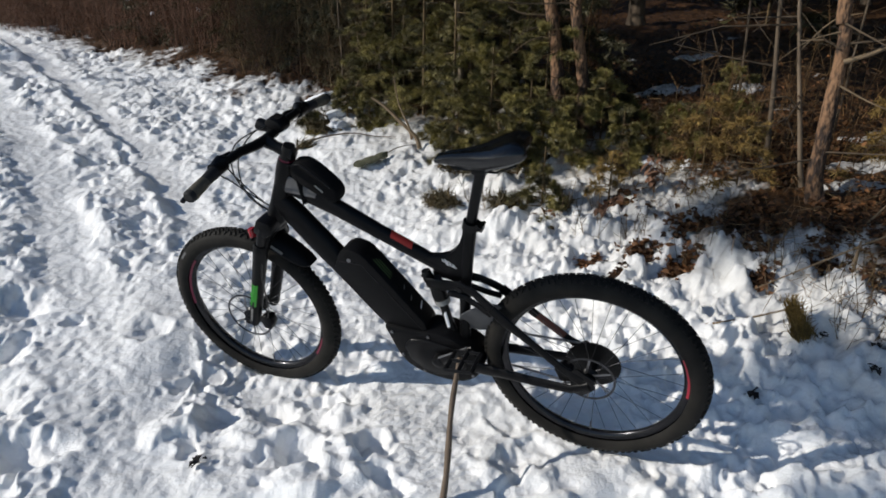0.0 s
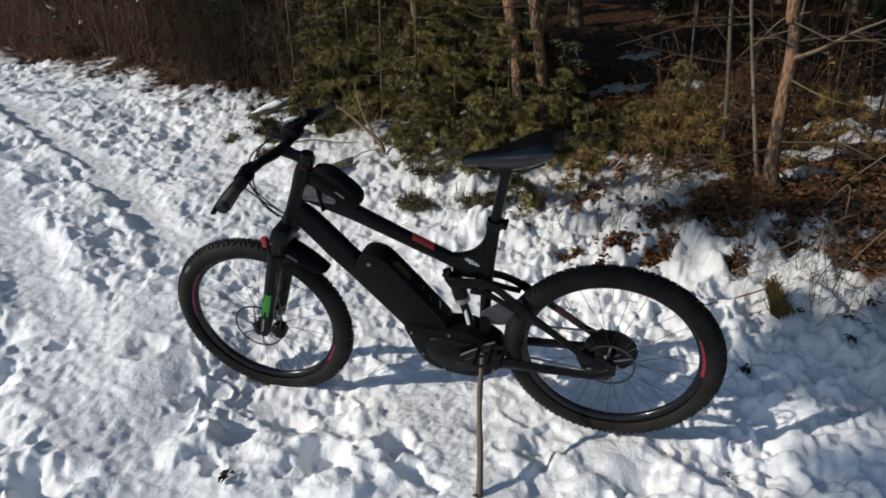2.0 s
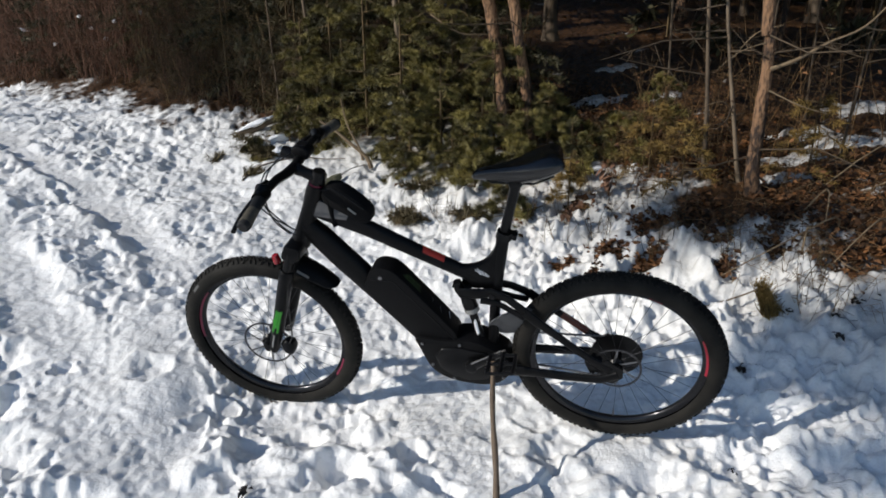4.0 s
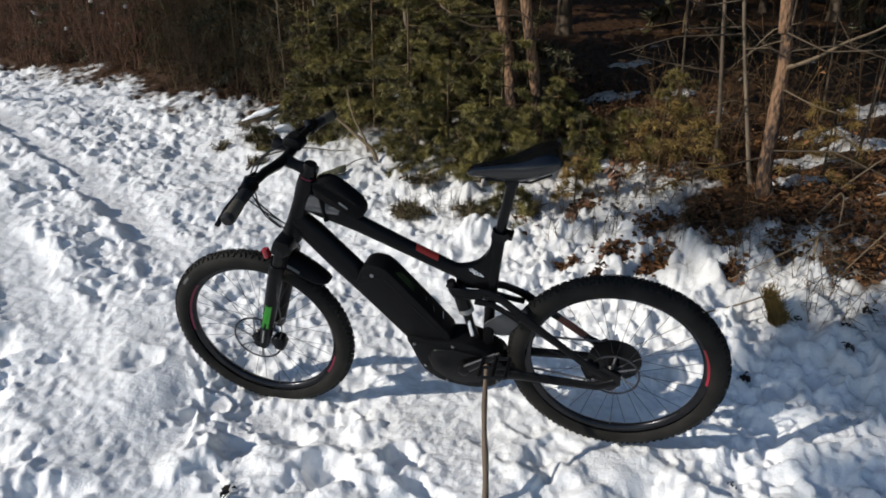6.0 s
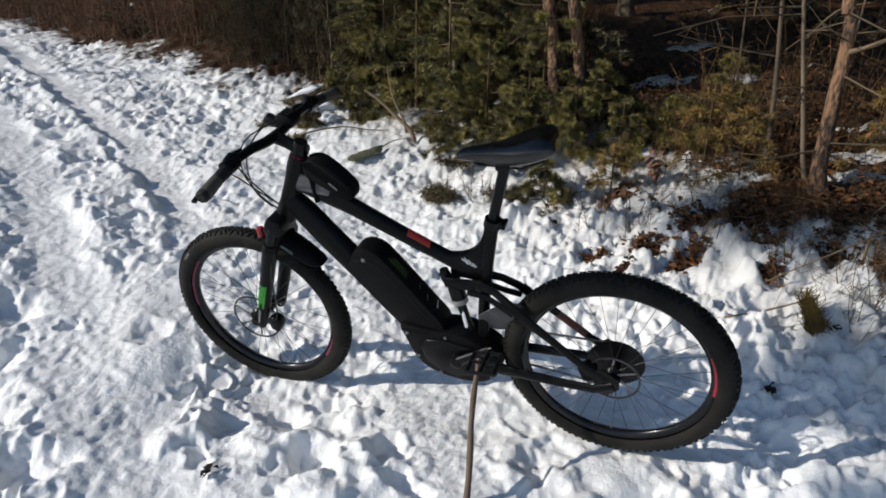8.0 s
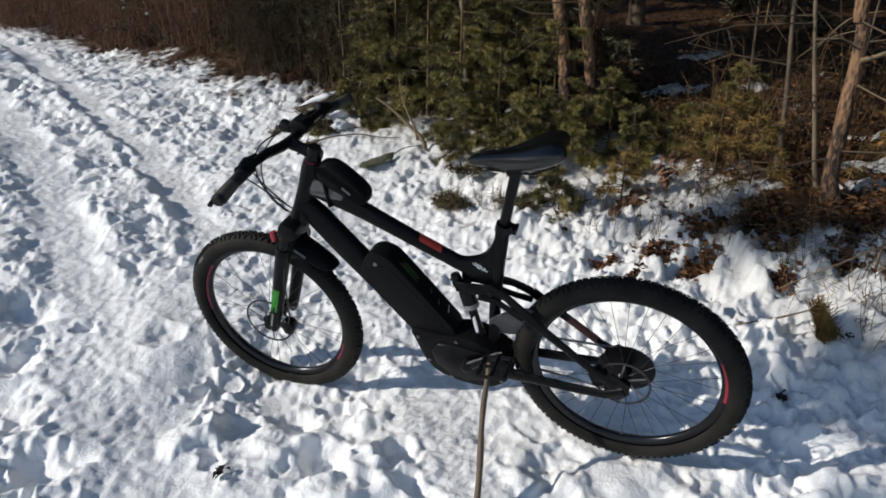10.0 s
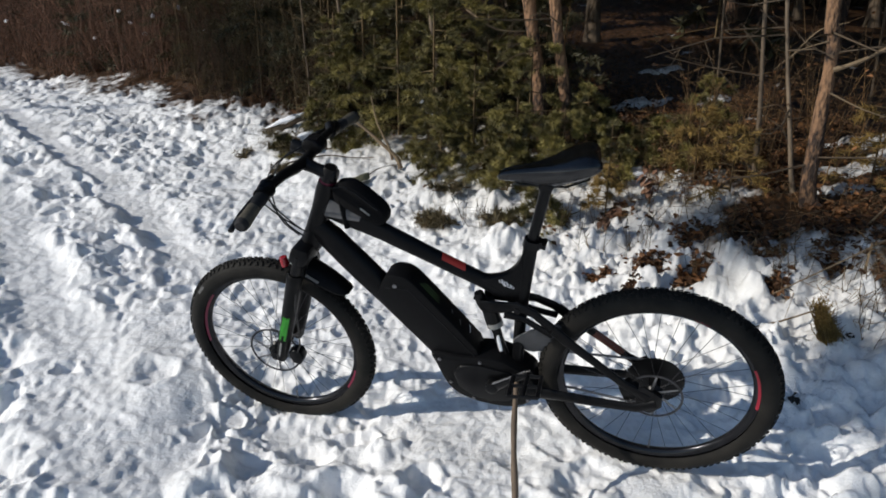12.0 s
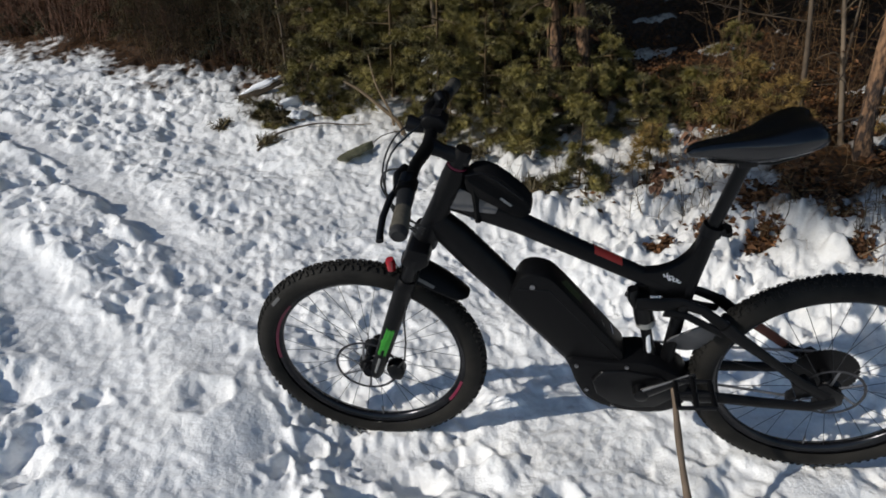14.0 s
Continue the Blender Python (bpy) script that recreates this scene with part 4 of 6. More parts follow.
bike_part("rear_caliper", Shape().slab([(0.075, 0.055), (0.105, 0.03), (0.085, -0.02), (0.05, -0.01), (0.045, 0.035)], 0.035, 0.062), M_BLACK, bevel=0.005)
flap = Shape()
fc, f1, f2 = Vector((0.341, 0.020, 0.142)), Vector((-0.070, 0.006, 0.050)), Vector((0.030, 0.018, 0.042))
fn = f1.cross(f2).normalized()
ring_a = [fc + f1 * (math.copysign(abs(math.cos(a)) ** 0.8, math.cos(a))) + f2 * math.sin(a) - fn * 0.012 * math.cos(a) ** 2 for a in [2 * math.pi * k / 20 for k in range(20)]]
flap.add([fc + fn * 0.006] + ring_a + [fc + fn * 0.001] + [p - fn * 0.005 for p in ring_a],
         [(0, 1 + k, 1 + (k + 1) % 20) for k in range(20)] + [(21, 22 + (k + 1) % 20, 22 + k) for k in range(20)] + [(1 + k, 22 + k, 22 + (k + 1) % 20, 1 + (k + 1) % 20) for k in range(20)])
bike_part("rear_mudguard", flap, M_FLAP_SHEEN, "small grey plastic mudguard flap")

# fork
crown = Shape().slab([(1.020, 0.436), (1.072, 0.450), (1.100, 0.398), (1.062, 0.372), (1.026, 0.392)], -0.078, 0.078)
fork = bike_part("fork", crown, M_FRAME, "black suspension fork with green decals", bevel=0.012)
for side in (1, -1):
    y = 0.062 * side
    bike_part("stanchion", Shape().tube([(1.060, y, 0.415), (1.112, y, 0.285)], 0.0175, 18), M_BLACK, parent=fork)
    leg = bike_part("fork_leg", Shape().tube([(1.088, y, 0.345), (1.092, y, 0.335), (1.10, y, 0.315), (1.145, y, 0.195), (1.185, y, 0.09), (1.222, y, -0.005), (1.228, y, -0.022)], [0.022, 0.027, 0.0255, 0.024, 0.022, 0.020, 0.014], 20), M_FRAME, parent=fork)
    if side > 0:
        for dy in (0.008, -0.008):
            stripe = Shape().tube([(1.150 + dy * 0.9, y + 0.0215, 0.180 + dy * 0.3), (1.190 + dy * 0.9, y + 0.0195, 0.082 + dy * 0.3)], [(0.0045, 0.003), (0.005, 0.003)], 8, flat=(0, 1, 0))
            bike_part("fork_decal", stripe, M_GREEN, "bright green fork decal", parent=fork)
        dia = Shape().tube([(1.150, y + 0.020, 0.182), (1.160, y + 0.0215, 0.150), (1.172, y + 0.0205, 0.135), (1.182, y + 0.020, 0.102)], [(0.013, 0.0035), (0.006, 0.0035), (0.013, 0.0035), (0.008, 0.003)], 8, flat=(0, 1, 0))
        bike_part("fork_decal", dia, M_GREEN, "bright green fork decal", parent=fork)
        # bright streak down the leg, painted as a grey bar
        bike_part("leg_highlight", Shape().tube([(1.197, y + 0.0205, 0.068), (1.219, y + 0.0185, 0.008)], [(0.0042, 0.002)] * 2, 8, flat=(0, 1, 0)), M_GREY, "grey bar painted on the leg as a highlight", parent=fork)
    bike_part("fork_dropout", Shape().lathe([(0.0, y - 0.012), (0.016, y - 0.012), (0.016, y + 0.012), (0.0, y + 0.012)], 18, centre=(WHEELBASE - 0.012, 0, -0.004)), M_BLACK, parent=fork)
bike_part("fork_arch", Shape().tube([(1.085, -0.062, 0.33), (1.070, -0.045, 0.368), (1.066, 0, 0.380), (1.070, 0.045, 0.368), (1.085, 0.062, 0.33)], [(0.012, 0.02)] * 5, 12, flat=(0.4, 0, 0.9)), M_FRAME, parent=fork)
bike_part("front_caliper", Shape().slab([(1.165, 0.035), (1.190, 0.020), (1.180, -0.025), (1.150, -0.03), (1.135, 0.0), (1.142, 0.028)], 0.036, 0.075), M_BLACK, bevel=0.007)
bike_part("brake_hose", Shape().tube([(1.155, 0.07, 0.02), (1.125, 0.085, 0.07), (1.112, 0.088, 0.14), (1.108, 0.085, 0.22), (1.085, 0.07, 0.33), (1.065, 0.05, 0.42)], 0.0026, 8), M_CABLE)
guard, gb = [], []
rows = [(111, 0.016), (112, 0.032), (113.5, 0.043), (115, 0.049), (117, 0.052), (119, 0.052), (122, 0.051), (126, 0.050), (130, 0.048), (134, 0.045), (137, 0.041), (139.5, 0.033), (141, 0.020)]
for a, w in rows:
    for y in np.linspace(-w, w, 9):
        for off, store in ((0.0, guard), (0.005, gb)):
            r = 0.402 + off - 0.030 * (abs(y) / 0.05) ** 2.2
            store.append(Vector((WHEELBASE + r * math.cos(radians(a)), y, r * math.sin(radians(a)))))
m = len(guard)
gf = [(i * 9 + j, i * 9 + j + 1, i * 9 + j + 10, i * 9 + j + 9) for i in range(len(rows) - 1) for j in range(8)]
gside = [(i * 9 + e, (i + 1) * 9 + e, (i + 1) * 9 + e + m, i * 9 + e + m) for i in range(len(rows) - 1) for e in (0, 8)]
gends = [(b + j, b + j + 1, b + j + 1 + m, b + j + m) for b in (0, (len(rows) - 1) * 9) for j in range(8)]
mud = bike_part("front_mudguard", Shape().add(guard + gb, gf + [tuple(i + m for i in f[::-1]) for f in gf] + gside + gends), M_BATTERY, "black plastic front mudguard")
bike_part("mudguard_print", Shape().lathe([(0.389, 0.0475), (0.380, 0.0505)], 10, centre=(WHEELBASE, 0, 0), start=120, end=127), M_FADED, "faded lettering bar on the mudguard", parent=mud)
bike_part("reflector", Shape().tube([(1.132, 0.036, 0.356), (1.136, 0.036, 0.388)], [(0.016, 0.014), (0.013, 0.012)], 12, flat=(1, 0, 0)), M_LENS, "red reflector at the fork crown", bevel=0.003)

# cockpit
bike_part("headset_ring", Shape().tube([(0.9475, 0, 0.632), (0.9425, 0, 0.645)], [0.0245, 0.0245], 20), M_CRIMSON, "dark red headset ring")
bike_part("headset_spacer", Shape().tube([(0.946, 0, 0.634), (0.930, 0, 0.672), (0.924, 0, 0.686)], [0.023, 0.022, 0.019], 20), M_BLACK)
bike_part("stem", Shape().tube([(0.912, 0, 0.656), (0.935, 0, 0.663), (0.975, 0, 0.680), (1.010, 0, 0.697)], [(0.021, 0.021), (0.021, 0.021), (0.017, 0.017), (0.023, 0.021)], 16, flat=(-0.4, 0, 0.9)), M_BLACK, bevel=0.003)
bar_pts = [(1.000, -0.362, 0.696), (1.006, -0.29, 0.703), (1.012, -0.20, 0.712), (1.012, -0.12, 0.712), (1.008, -0.05, 0.702), (1.006, 0, 0.700), (1.008, 0.05, 0.702), (1.012, 0.12, 0.712), (1.012, 0.20, 0.712), (1.006, 0.29, 0.703), (1.000, 0.362, 0.696)]
handlebar = bike_part("handlebar", Shape().tube(bar_pts, [0.011, 0.011, 0.012, 0.014, 0.0158, 0.0158, 0.0158, 0.014, 0.012, 0.011, 0.011], 16), M_BLACK, "wide black riser handlebar")
for side in (1, -1):
    grip = Shape().tube([(1.0095, 0.232 * side, 0.7085), (1.009, 0.242 * side, 0.7078), (1.0065, 0.28 * side, 0.7042), (1.003, 0.33 * side, 0.699), (1.000, 0.362 * side, 0.696), (0.9995, 0.369 * side, 0.6955)], [0.017, 0.0185, 0.0160, 0.0165, 0.0180, 0.013], 18)
    bike_part("grip", grip, M_GRIP, "dark rubber grip with a worn pale sleeve", parent=handlebar)
    sleeve = Shape().tube([(1.0058, 0.288 * side, 0.7034), (1.0052, 0.294 * side, 0.7026), (1.0030, 0.325 * side, 0.6990), (1.0012, 0.350 * side, 0.6962), (1.0008, 0.354 * side, 0.6958)], [0.0164, 0.0172, 0.0178, 0.0190, 0.0170], 18)
    part("grip_sleeve", sleeve.mesh("grip_sleeve"), M_SLEEVE, handlebar, "worn pale grey rubber sleeve")
    lever = Shape().tube([(1.030, 0.195 * side, 0.702), (1.046, 0.225 * side, 0.694), (1.050, 0.285 * side, 0.684), (1.046, 0.330 * side, 0.676), (1.042, 0.352 * side, 0.672)], [(0.009, 0.008), (0.008, 0.006), (0.0075, 0.005), (0.007, 0.005), (0.008, 0.006)], 10, flat=(0, 0, 1))
    bike_part("brake_lever", lever, M_BLACK, parent=handlebar)
    body = Shape().tube([(1.032, 0.135 * side, 0.712), (1.038, 0.17 * side, 0.710), (1.030, 0.215 * side, 0.706)], [0.010, 0.014, 0.012], 12)
    body.tube([(1.012, 0.196 * side, 0.712), (1.012, 0.222 * side, 0.711)], 0.021, 16)
    bike_part("lever_body", body, M_BLACK, parent=handlebar)
    shifter = Shape().tube([(1.016, 0.224 * side, 0.722), (1.012, 0.205 * side, 0.726), (1.002, 0.185 * side, 0.722)], [0.012, 0.017, 0.010], 12)
    shifter.tube([(1.012, 0.224 * side, 0.712), (1.012, 0.24 * side, 0.711)], 0.0205, 16)
    bike_part("control_pod", shifter, M_BLACK, "black control pod by the grip", parent=handlebar)
display = bike_part("display", Shape().slab([(0.972, 0.708), (0.985, 0.700), (1.020, 0.708), (1.034, 0.722), (1.030, 0.742), (1.010, 0.750), (0.985, 0.742), (0.970, 0.728)], -0.098, -0.042), M_BATTERY, "rounded black display unit on the handlebar", bevel=0.010)
bike_part("screen", Shape().box((0.9965, -0.070, 0.7475), (0.026, 0.036, 0.002), (0, -20, 0)), material("display_glass", (0.01, 0.01, 0.012), 0.12), parent=display)
bike_part("front_lamp", Shape().tube([(1.025, -0.06, 0.712), (1.060, -0.06, 0.722), (1.068, -0.06, 0.725)], [0.015, 0.021, 0.019], 16), M_BLACK)
for pts in ([(1.040, 0.14, 0.712), (1.085, 0.115, 0.69), (1.110, 0.08, 0.63), (1.095, 0.045, 0.55), (1.045, 0.034, 0.49)],
            [(1.005, 0.205, 0.694), (1.065, 0.165, 0.655), (1.095, 0.10, 0.60), (1.080, 0.055, 0.535), (1.030, 0.036, 0.485)],
            [(1.038, -0.13, 0.712), (1.10, -0.06, 0.69), (1.125, 0.01, 0.63), (1.100, 0.05, 0.54), (1.055, 0.040, 0.475)],
            [(1.030, -0.05, 0.725), (1.085, 0.05, 0.70), (1.105, 0.07, 0.61), (1.075, 0.055, 0.52), (1.04, 0.038, 0.47)]):
    fine = []
    p = [Vector(q) for q in pts]
    for i in range(len(p) - 1):
        p0, p1, p2, p3 = p[max(i - 1, 0)], p[i], p[i + 1], p[min(i + 2, len(p) - 1)]
        for u in (0, 0.25, 0.5, 0.75):
            fine.append(0.5 * (2 * p1 + (p2 - p0) * u + (2 * p0 - 5 * p1 + 4 * p2 - p3) * u * u + (3 * p1 - p0 - 3 * p2 + p3) * u ** 3))
    fine.append(p[-1])
    bike_part("cable", Shape().tube(fine, 0.0024, 7), M_CABLE)

# bag on the top tube
bag_out = [(0.926, 0.582), (0.928, 0.620), (0.910, 0.643), (0.876, 0.646), (0.842, 0.628), (0.785, 0.576), (0.768, 0.548), (0.775, 0.518), (0.800, 0.508), (0.870, 0.550)]
bag = bike_part("frame_bag", Shape().slab(rounded(bag_out, 1), -0.031, 0.031), M_BAG, "small black nylon bag on the top tube", bevel=0.014)
bike_part("zip", Shape().tube([(0.925, 0.0308, 0.632), (0.885, 0.0308, 0.640), (0.85, 0.0308, 0.62), (0.79, 0.0308, 0.568)], 0.0022, 6), M_BLACK, parent=bag)
bike_part("bag_label", Shape().tube([(0.842, 0.0312, 0.572), (0.818, 0.0312, 0.551)], [(0.0032, 0.0008)] * 2, 6, flat=(0, 1, 0)), M_GREY, "pale label on the bag", parent=bag)
bike_part("strap", Shape().tube([(0.905, 0.0, 0.60), (0.90, 0.0, 0.50)], [(0.012, 0.032)] * 2, 12, flat=(0, 1, 0)), M_BAG, parent=bag)

# saddle
sad = Shape()
# stations along the saddle: x, half width, height of the rim, rise above it, depth below it
prof = [(0.446, 0.005, 0.682, 0.004, 0.005), (0.442, 0.015, 0.684, 0.009, 0.010), (0.430, 0.020, 0.688, 0.013, 0.016), (0.400, 0.023, 0.694, 0.014, 0.026), (0.365, 0.027, 0.698, 0.014, 0.040),
        (0.330, 0.035, 0.702, 0.015, 0.052), (0.295, 0.049, 0.708, 0.017, 0.058), (0.262, 0.066, 0.716, 0.021, 0.056), (0.232, 0.074, 0.725, 0.025, 0.056), (0.208, 0.076, 0.732, 0.026, 0.052), (0.190, 0.073, 0.735, 0.024, 0.044), (0.178, 0.066, 0.735, 0.019, 0.033), (0.171, 0.054, 0.733, 0.009, 0.016)]
sec = 24
verts, faces = [], []
for x, w, z, rise, depth in prof:
    for k in range(sec):
        a = 2 * math.pi * k / sec
        c, s_ = math.cos(a), math.sin(a)
        dip = -0.35 * rise * math.exp(-(c * 2.4) ** 2) if s_ > 0 else 0
        rear = min(1.0, max(0.0, (0.25 - x) / 0.07))
        dip -= 0.008 * rear * c * c
        verts.append((x + rear * (0.014 * math.exp(-(c * 3) ** 2) - 0.008 * c * c), w * (c if s_ > 0 else c * (1 - 0.22 * s_ * s_)), z + (rise if s_ > 0 else depth) * math.copysign(abs(s_) ** 0.85, s_) + dip))
for i in range(len(prof) - 1):
    for k in range(sec):
        a, b = i * sec + k, i * sec + (k + 1) % sec
        faces.append((a, b, b + sec, a + sec))
faces += [tuple(range(sec)), tuple(range((len(prof) - 1) * sec, len(prof) * sec))]
# it sits a little askew on its post
verts = [(0.335 + 0.93 * (x - 0.335) - 0.12 * y, y + 0.12 * (x - 0.31), z) for x, y, z in verts]
saddle = bike_part("saddle", sad.add(verts, faces), M_SADDLE, "glossy black bicycle saddle", bevel=0.0)
for side in (1, -1):
    bike_part("saddle_rail", Shape().tube([(0.425, 0.008 * side, 0.684), (0.38, 0.018 * side, 0.662), (0.26, 0.022 * side, 0.660), (0.20, 0.032 * side, 0.690)], 0.0035, 8), M_BLACK, parent=saddle)
bike_part("saddle_clamp", Shape().box((0.312, 0, 0.660), (0.040, 0.052, 0.020), (0, 5, 0)), M_BLACK, bevel=0.004, parent=saddle)
bike_part("pedal", pedal, M_BLACK, "flat black pedal")

# the stick that props the bicycle
top = BIKE @ Vector((0.404, 0.088, 0.030))
low = Vector((0.006, 1.530, -0.03))
stick = Shape()
pts, rad = [], []
for i in range(13):
    u = i / 12
    p = low.lerp(top, u)
    pts.append(p + Vector((0.004 * math.sin(u * 7), 0.004 * math.sin(u * 5 + 1), 0)))
    rad.append(0.0108 - 0.003 * u + 0.0010 * math.sin(u * 19))
stick.tube(pts, rad, 12)
stick.tube([pts[1], pts[1] + Vector((-0.02, -0.012, 0.012))], [0.006, 0.004], 8)
tagged(part("prop_stick", stick.mesh("prop_stick"), M_STICK), "peeled brown wooden stick propping up the bicycle", "stick")

# ---------------- wood ----------------
M_DEADTWIG = material("weathered_dead_twig", (0.035, 0.024, 0.015), 0.85, scale=20, second=(0.10, 0.07, 0.042))
rng = np.random.default_rng(7)


def unit(v):
    return v / np.maximum(np.linalg.norm(v, axis=-1, keepdims=True), 1e-9)


def needles(starts, ends, per, length, width, rng, spread=1.15):
    """Needles standing off twigs from starts to ends, as triangles."""
    n = len(starts)
    u = np.repeat(np.linspace(0.05, 1.0, per)[None, :], n, 0) + rng.normal(0, 0.03, (n, per))
    p = starts[:, None] + (ends - starts)[:, None] * u[..., None]
    d = unit(ends - starts)[:, None]
    side = unit(rng.normal(size=(n, per, 3)))
    side = unit(side - (side * d).sum(-1, keepdims=True) * d)
    way = unit(d * rng.uniform(0.5, 1.1, (n, per, 1)) + side * spread)
    w = unit(np.cross(way, rng.normal(size=(n, per, 3)))) * width * 0.5
    tip = p + way * length * rng.uniform(0.7, 1.2, (n, per, 1))
    return np.stack([p - w, p + w, tip], axis=2).reshape(-1, 3, 3)


def bush_arrays(h, spread, branches, twigs, per, needle_len, needle_w, rng, droop=0.38, low=0.0):
    """Stem and boughs of a young conifer at the origin: wood rods and needle triangles."""
    t = rng.uniform(low, 0.97, branches) ** 0.9
    base = np.stack([np.zeros(branches), np.zeros(branches), t * h], 1)
    az = rng.uniform(0, 2 * np.pi, branches)
    length = spread * (1.05 - 0.8 * t) * rng.uniform(0.6, 1.15, branches)
    rise = rng.uniform(-0.1, 0.55, branches) * length
    end = base + np.stack([np.cos(az) * length, np.sin(az) * length, rise - droop * length], 1)
    mid = base * 0.5 + end * 0.5 + np.array([0, 0, 1.0]) * (0.10 * length)[:, None]
    wood_a = [np.array([[0, 0, -0.1]]), base, mid]
    wood_b = [np.array([[0, 0, h]]), mid, end]
    wood_r = [np.array([0.006 + 0.006 * h]), 0.004 + 0.004 * length, 0.0025 + 0.002 * length]
    k = branches * twigs
    which = np.repeat(np.arange(branches), twigs)
    u = rng.uniform(0.40, 1.0, k)
    start = np.where((u < 0.5)[:, None], base[which] + (mid - base)[which] * (2 * u)[:, None], mid[which] + (end - mid)[which] * (2 * u - 1)[:, None])
    # flat fans: side twigs lie in the bough's own plane and hang a little
    out = unit(end - base)[which]
    flat = unit(np.cross(out, np.array([0.0, 0, 1.0])))
    sign = rng.choice([-1.0, 1.0], k)[:, None]
    tend = start + unit(out * 0.75 + flat * sign * rng.uniform(0.3, 1.0, (k, 1)) + rng.normal(0, 0.16, (k, 3)) - np.array([0, 0, 0.18])) * (length[which] * rng.uniform(0.16, 0.36, k) * (1.25 - 0.6 * u))[:, None]
    wood_a.append(start)
    wood_b.append(tend)
    wood_r.append(np.full(k, 0.002))
    tri = needles(start, tend, per, needle_len, needle_w, rng)
    tri2 = needles(mid + (end - mid) * 0.3, end, per * 2, needle_len, needle_w, rng)
    return np.concatenate(wood_a), np.concatenate(wood_b), np.concatenate(wood_r), np.concatenate([tri, tri2])


def conifer_bush(x, y, h, spread, label, branches=30, twigs=16, per=34, nl=0.040, nw=0.0042, mat=None, group="young conifers at the wood's edge"):
    a, b, r, tri = bush_arrays(h, spread, branches, twigs, per, nl, nw, rng)
    root = new("conifer_bush")
    root.empty_display_size = 0.1
    root.location = (x, y, ground_at(x, y) - 0.03)
    v, f = rods(a, b, r, r * 0.5)
    part("stem", quad_mesh("stem", v, f, M_TWIG), M_TWIG, root)
    part("foliage", triangles("foliage", tri, mat or M_NEEDLE), M_NEEDLE, root)
    return tagged(root, label, "bush", group)


def thicket(x, y, h, spread, stems, label, mat=None, forks=5, lean=(0, 0), leaves=0):
    """A leafless bush of many upright stems and side twigs."""
    az, rr = rng.uniform(0, 2 * np.pi, stems), np.sqrt(rng.uniform(0, 1, stems)) * spread
    base = np.stack([np.cos(az) * rr, np.sin(az) * rr, np.zeros(stems)], 1)
    base[:, 2] = height(base[:, 0] + x, base[:, 1] + y) - ground_at(x, y) - 0.03
    hh = h * rng.uniform(0.45, 1.1, stems)
    top = base + np.stack([rng.normal(lean[0], 0.22, stems) * hh, rng.normal(lean[1], 0.22, stems) * hh, hh], 1)
    mid = (base + top) / 2 + rng.normal(0, 0.04, (stems, 3)) * hh[:, None]
    k = stems * forks
    w = np.repeat(np.arange(stems), forks)
    u = rng.uniform(0.1, 0.95, k)
    st = np.where((u < 0.5)[:, None], base[w] + (mid - base)[w] * (2 * u)[:, None], mid[w] + (top - mid)[w] * (2 * u - 1)[:, None])
    en = st + unit(rng.normal(size=(k, 3)) * np.array([1, 1, 0.6]) + np.array([0, 0, 0.35])) * (hh[w] * rng.uniform(0.12, 0.38, k))[:, None]
    a, b = np.concatenate([base, mid, st]), np.concatenate([mid, top, en])
    r = np.concatenate([0.002 + 0.0022 * hh, 0.0015 + 0.0013 * hh, np.full(k, 0.0015)])
    root = new("thicket")
    root.empty_display_size = 0.1
    root.location = (x, y, ground_at(x, y))
    v, f = rods(a, b, r, r * 0.6)
    tagged(part("brushwood", quad_mesh("brushwood", v, f, mat or M_TWIG), M_TWIG, root), kind="stuff")
    if leaves:
        pick = rng.integers(0, k, leaves)
        tagged(part("dry_leaves", triangles("dry_leaves", leaf_tris(en[pick], 0.035, rng), M_LEAF), M_LEAF, root), kind="stuff")
    return tagged(root, label, "bush", "leafless thickets at the wood's edge")


def leaf_tris(centres, size, rng, flat=0.6):
    """Curled leaves of two halves."""
    n = len(centres)
    d = unit(rng.normal(size=(n, 3)) * np.array([1, 1, 1 - flat]))
    up = unit(rng.normal(size=(n, 3)) * (1 - flat) + np.array([0, 0, 1.0]))
    s = unit(np.cross(d, up))
    up = np.cross(s, d)
    L = size * rng.uniform(0.5, 1.3, (n, 1))
    tip, tail = centres + d * L * 0.5, centres - d * L * 0.5
    curl = rng.uniform(-0.1, 0.4, (n, 1))
    l, r = centres + s * L * 0.32 + up * L * curl, centres - s * L * 0.32 + up * L * curl
    return np.concatenate([np.stack([tip, tail, l], 1), np.stack([tail, tip, r], 1)])


def crown_arrays(top, low, spread, count, rng):
    """Boughs high up a trunk; needles in tufts."""
    t = rng.uniform(0, 1, count)
    c = np.array(low)[None] + (np.array(top) - np.array(low))[None] * t[:, None]
    az = rng.uniform(0, 2 * np.pi, count)
    ln = spread * (1.1 - 0.8 * t) * rng.uniform(0.5, 1.1, count)
    e = c + np.stack([np.cos(az) * ln, np.sin(az) * ln, rng.uniform(-0.2, 0.4, count) * ln], 1)
    tw = 9
    w = np.repeat(np.arange(count), tw)
    u = rng.uniform(0.2, 1, count * tw)
    st = c[w] + (e - c)[w] * u[:, None]
    en = st + unit(rng.normal(size=(count * tw, 3))) * rng.uniform(0.2, 0.5, (count * tw, 1))
    return c, e, needles(st, en, 8, 0.17, 0.05, rng)


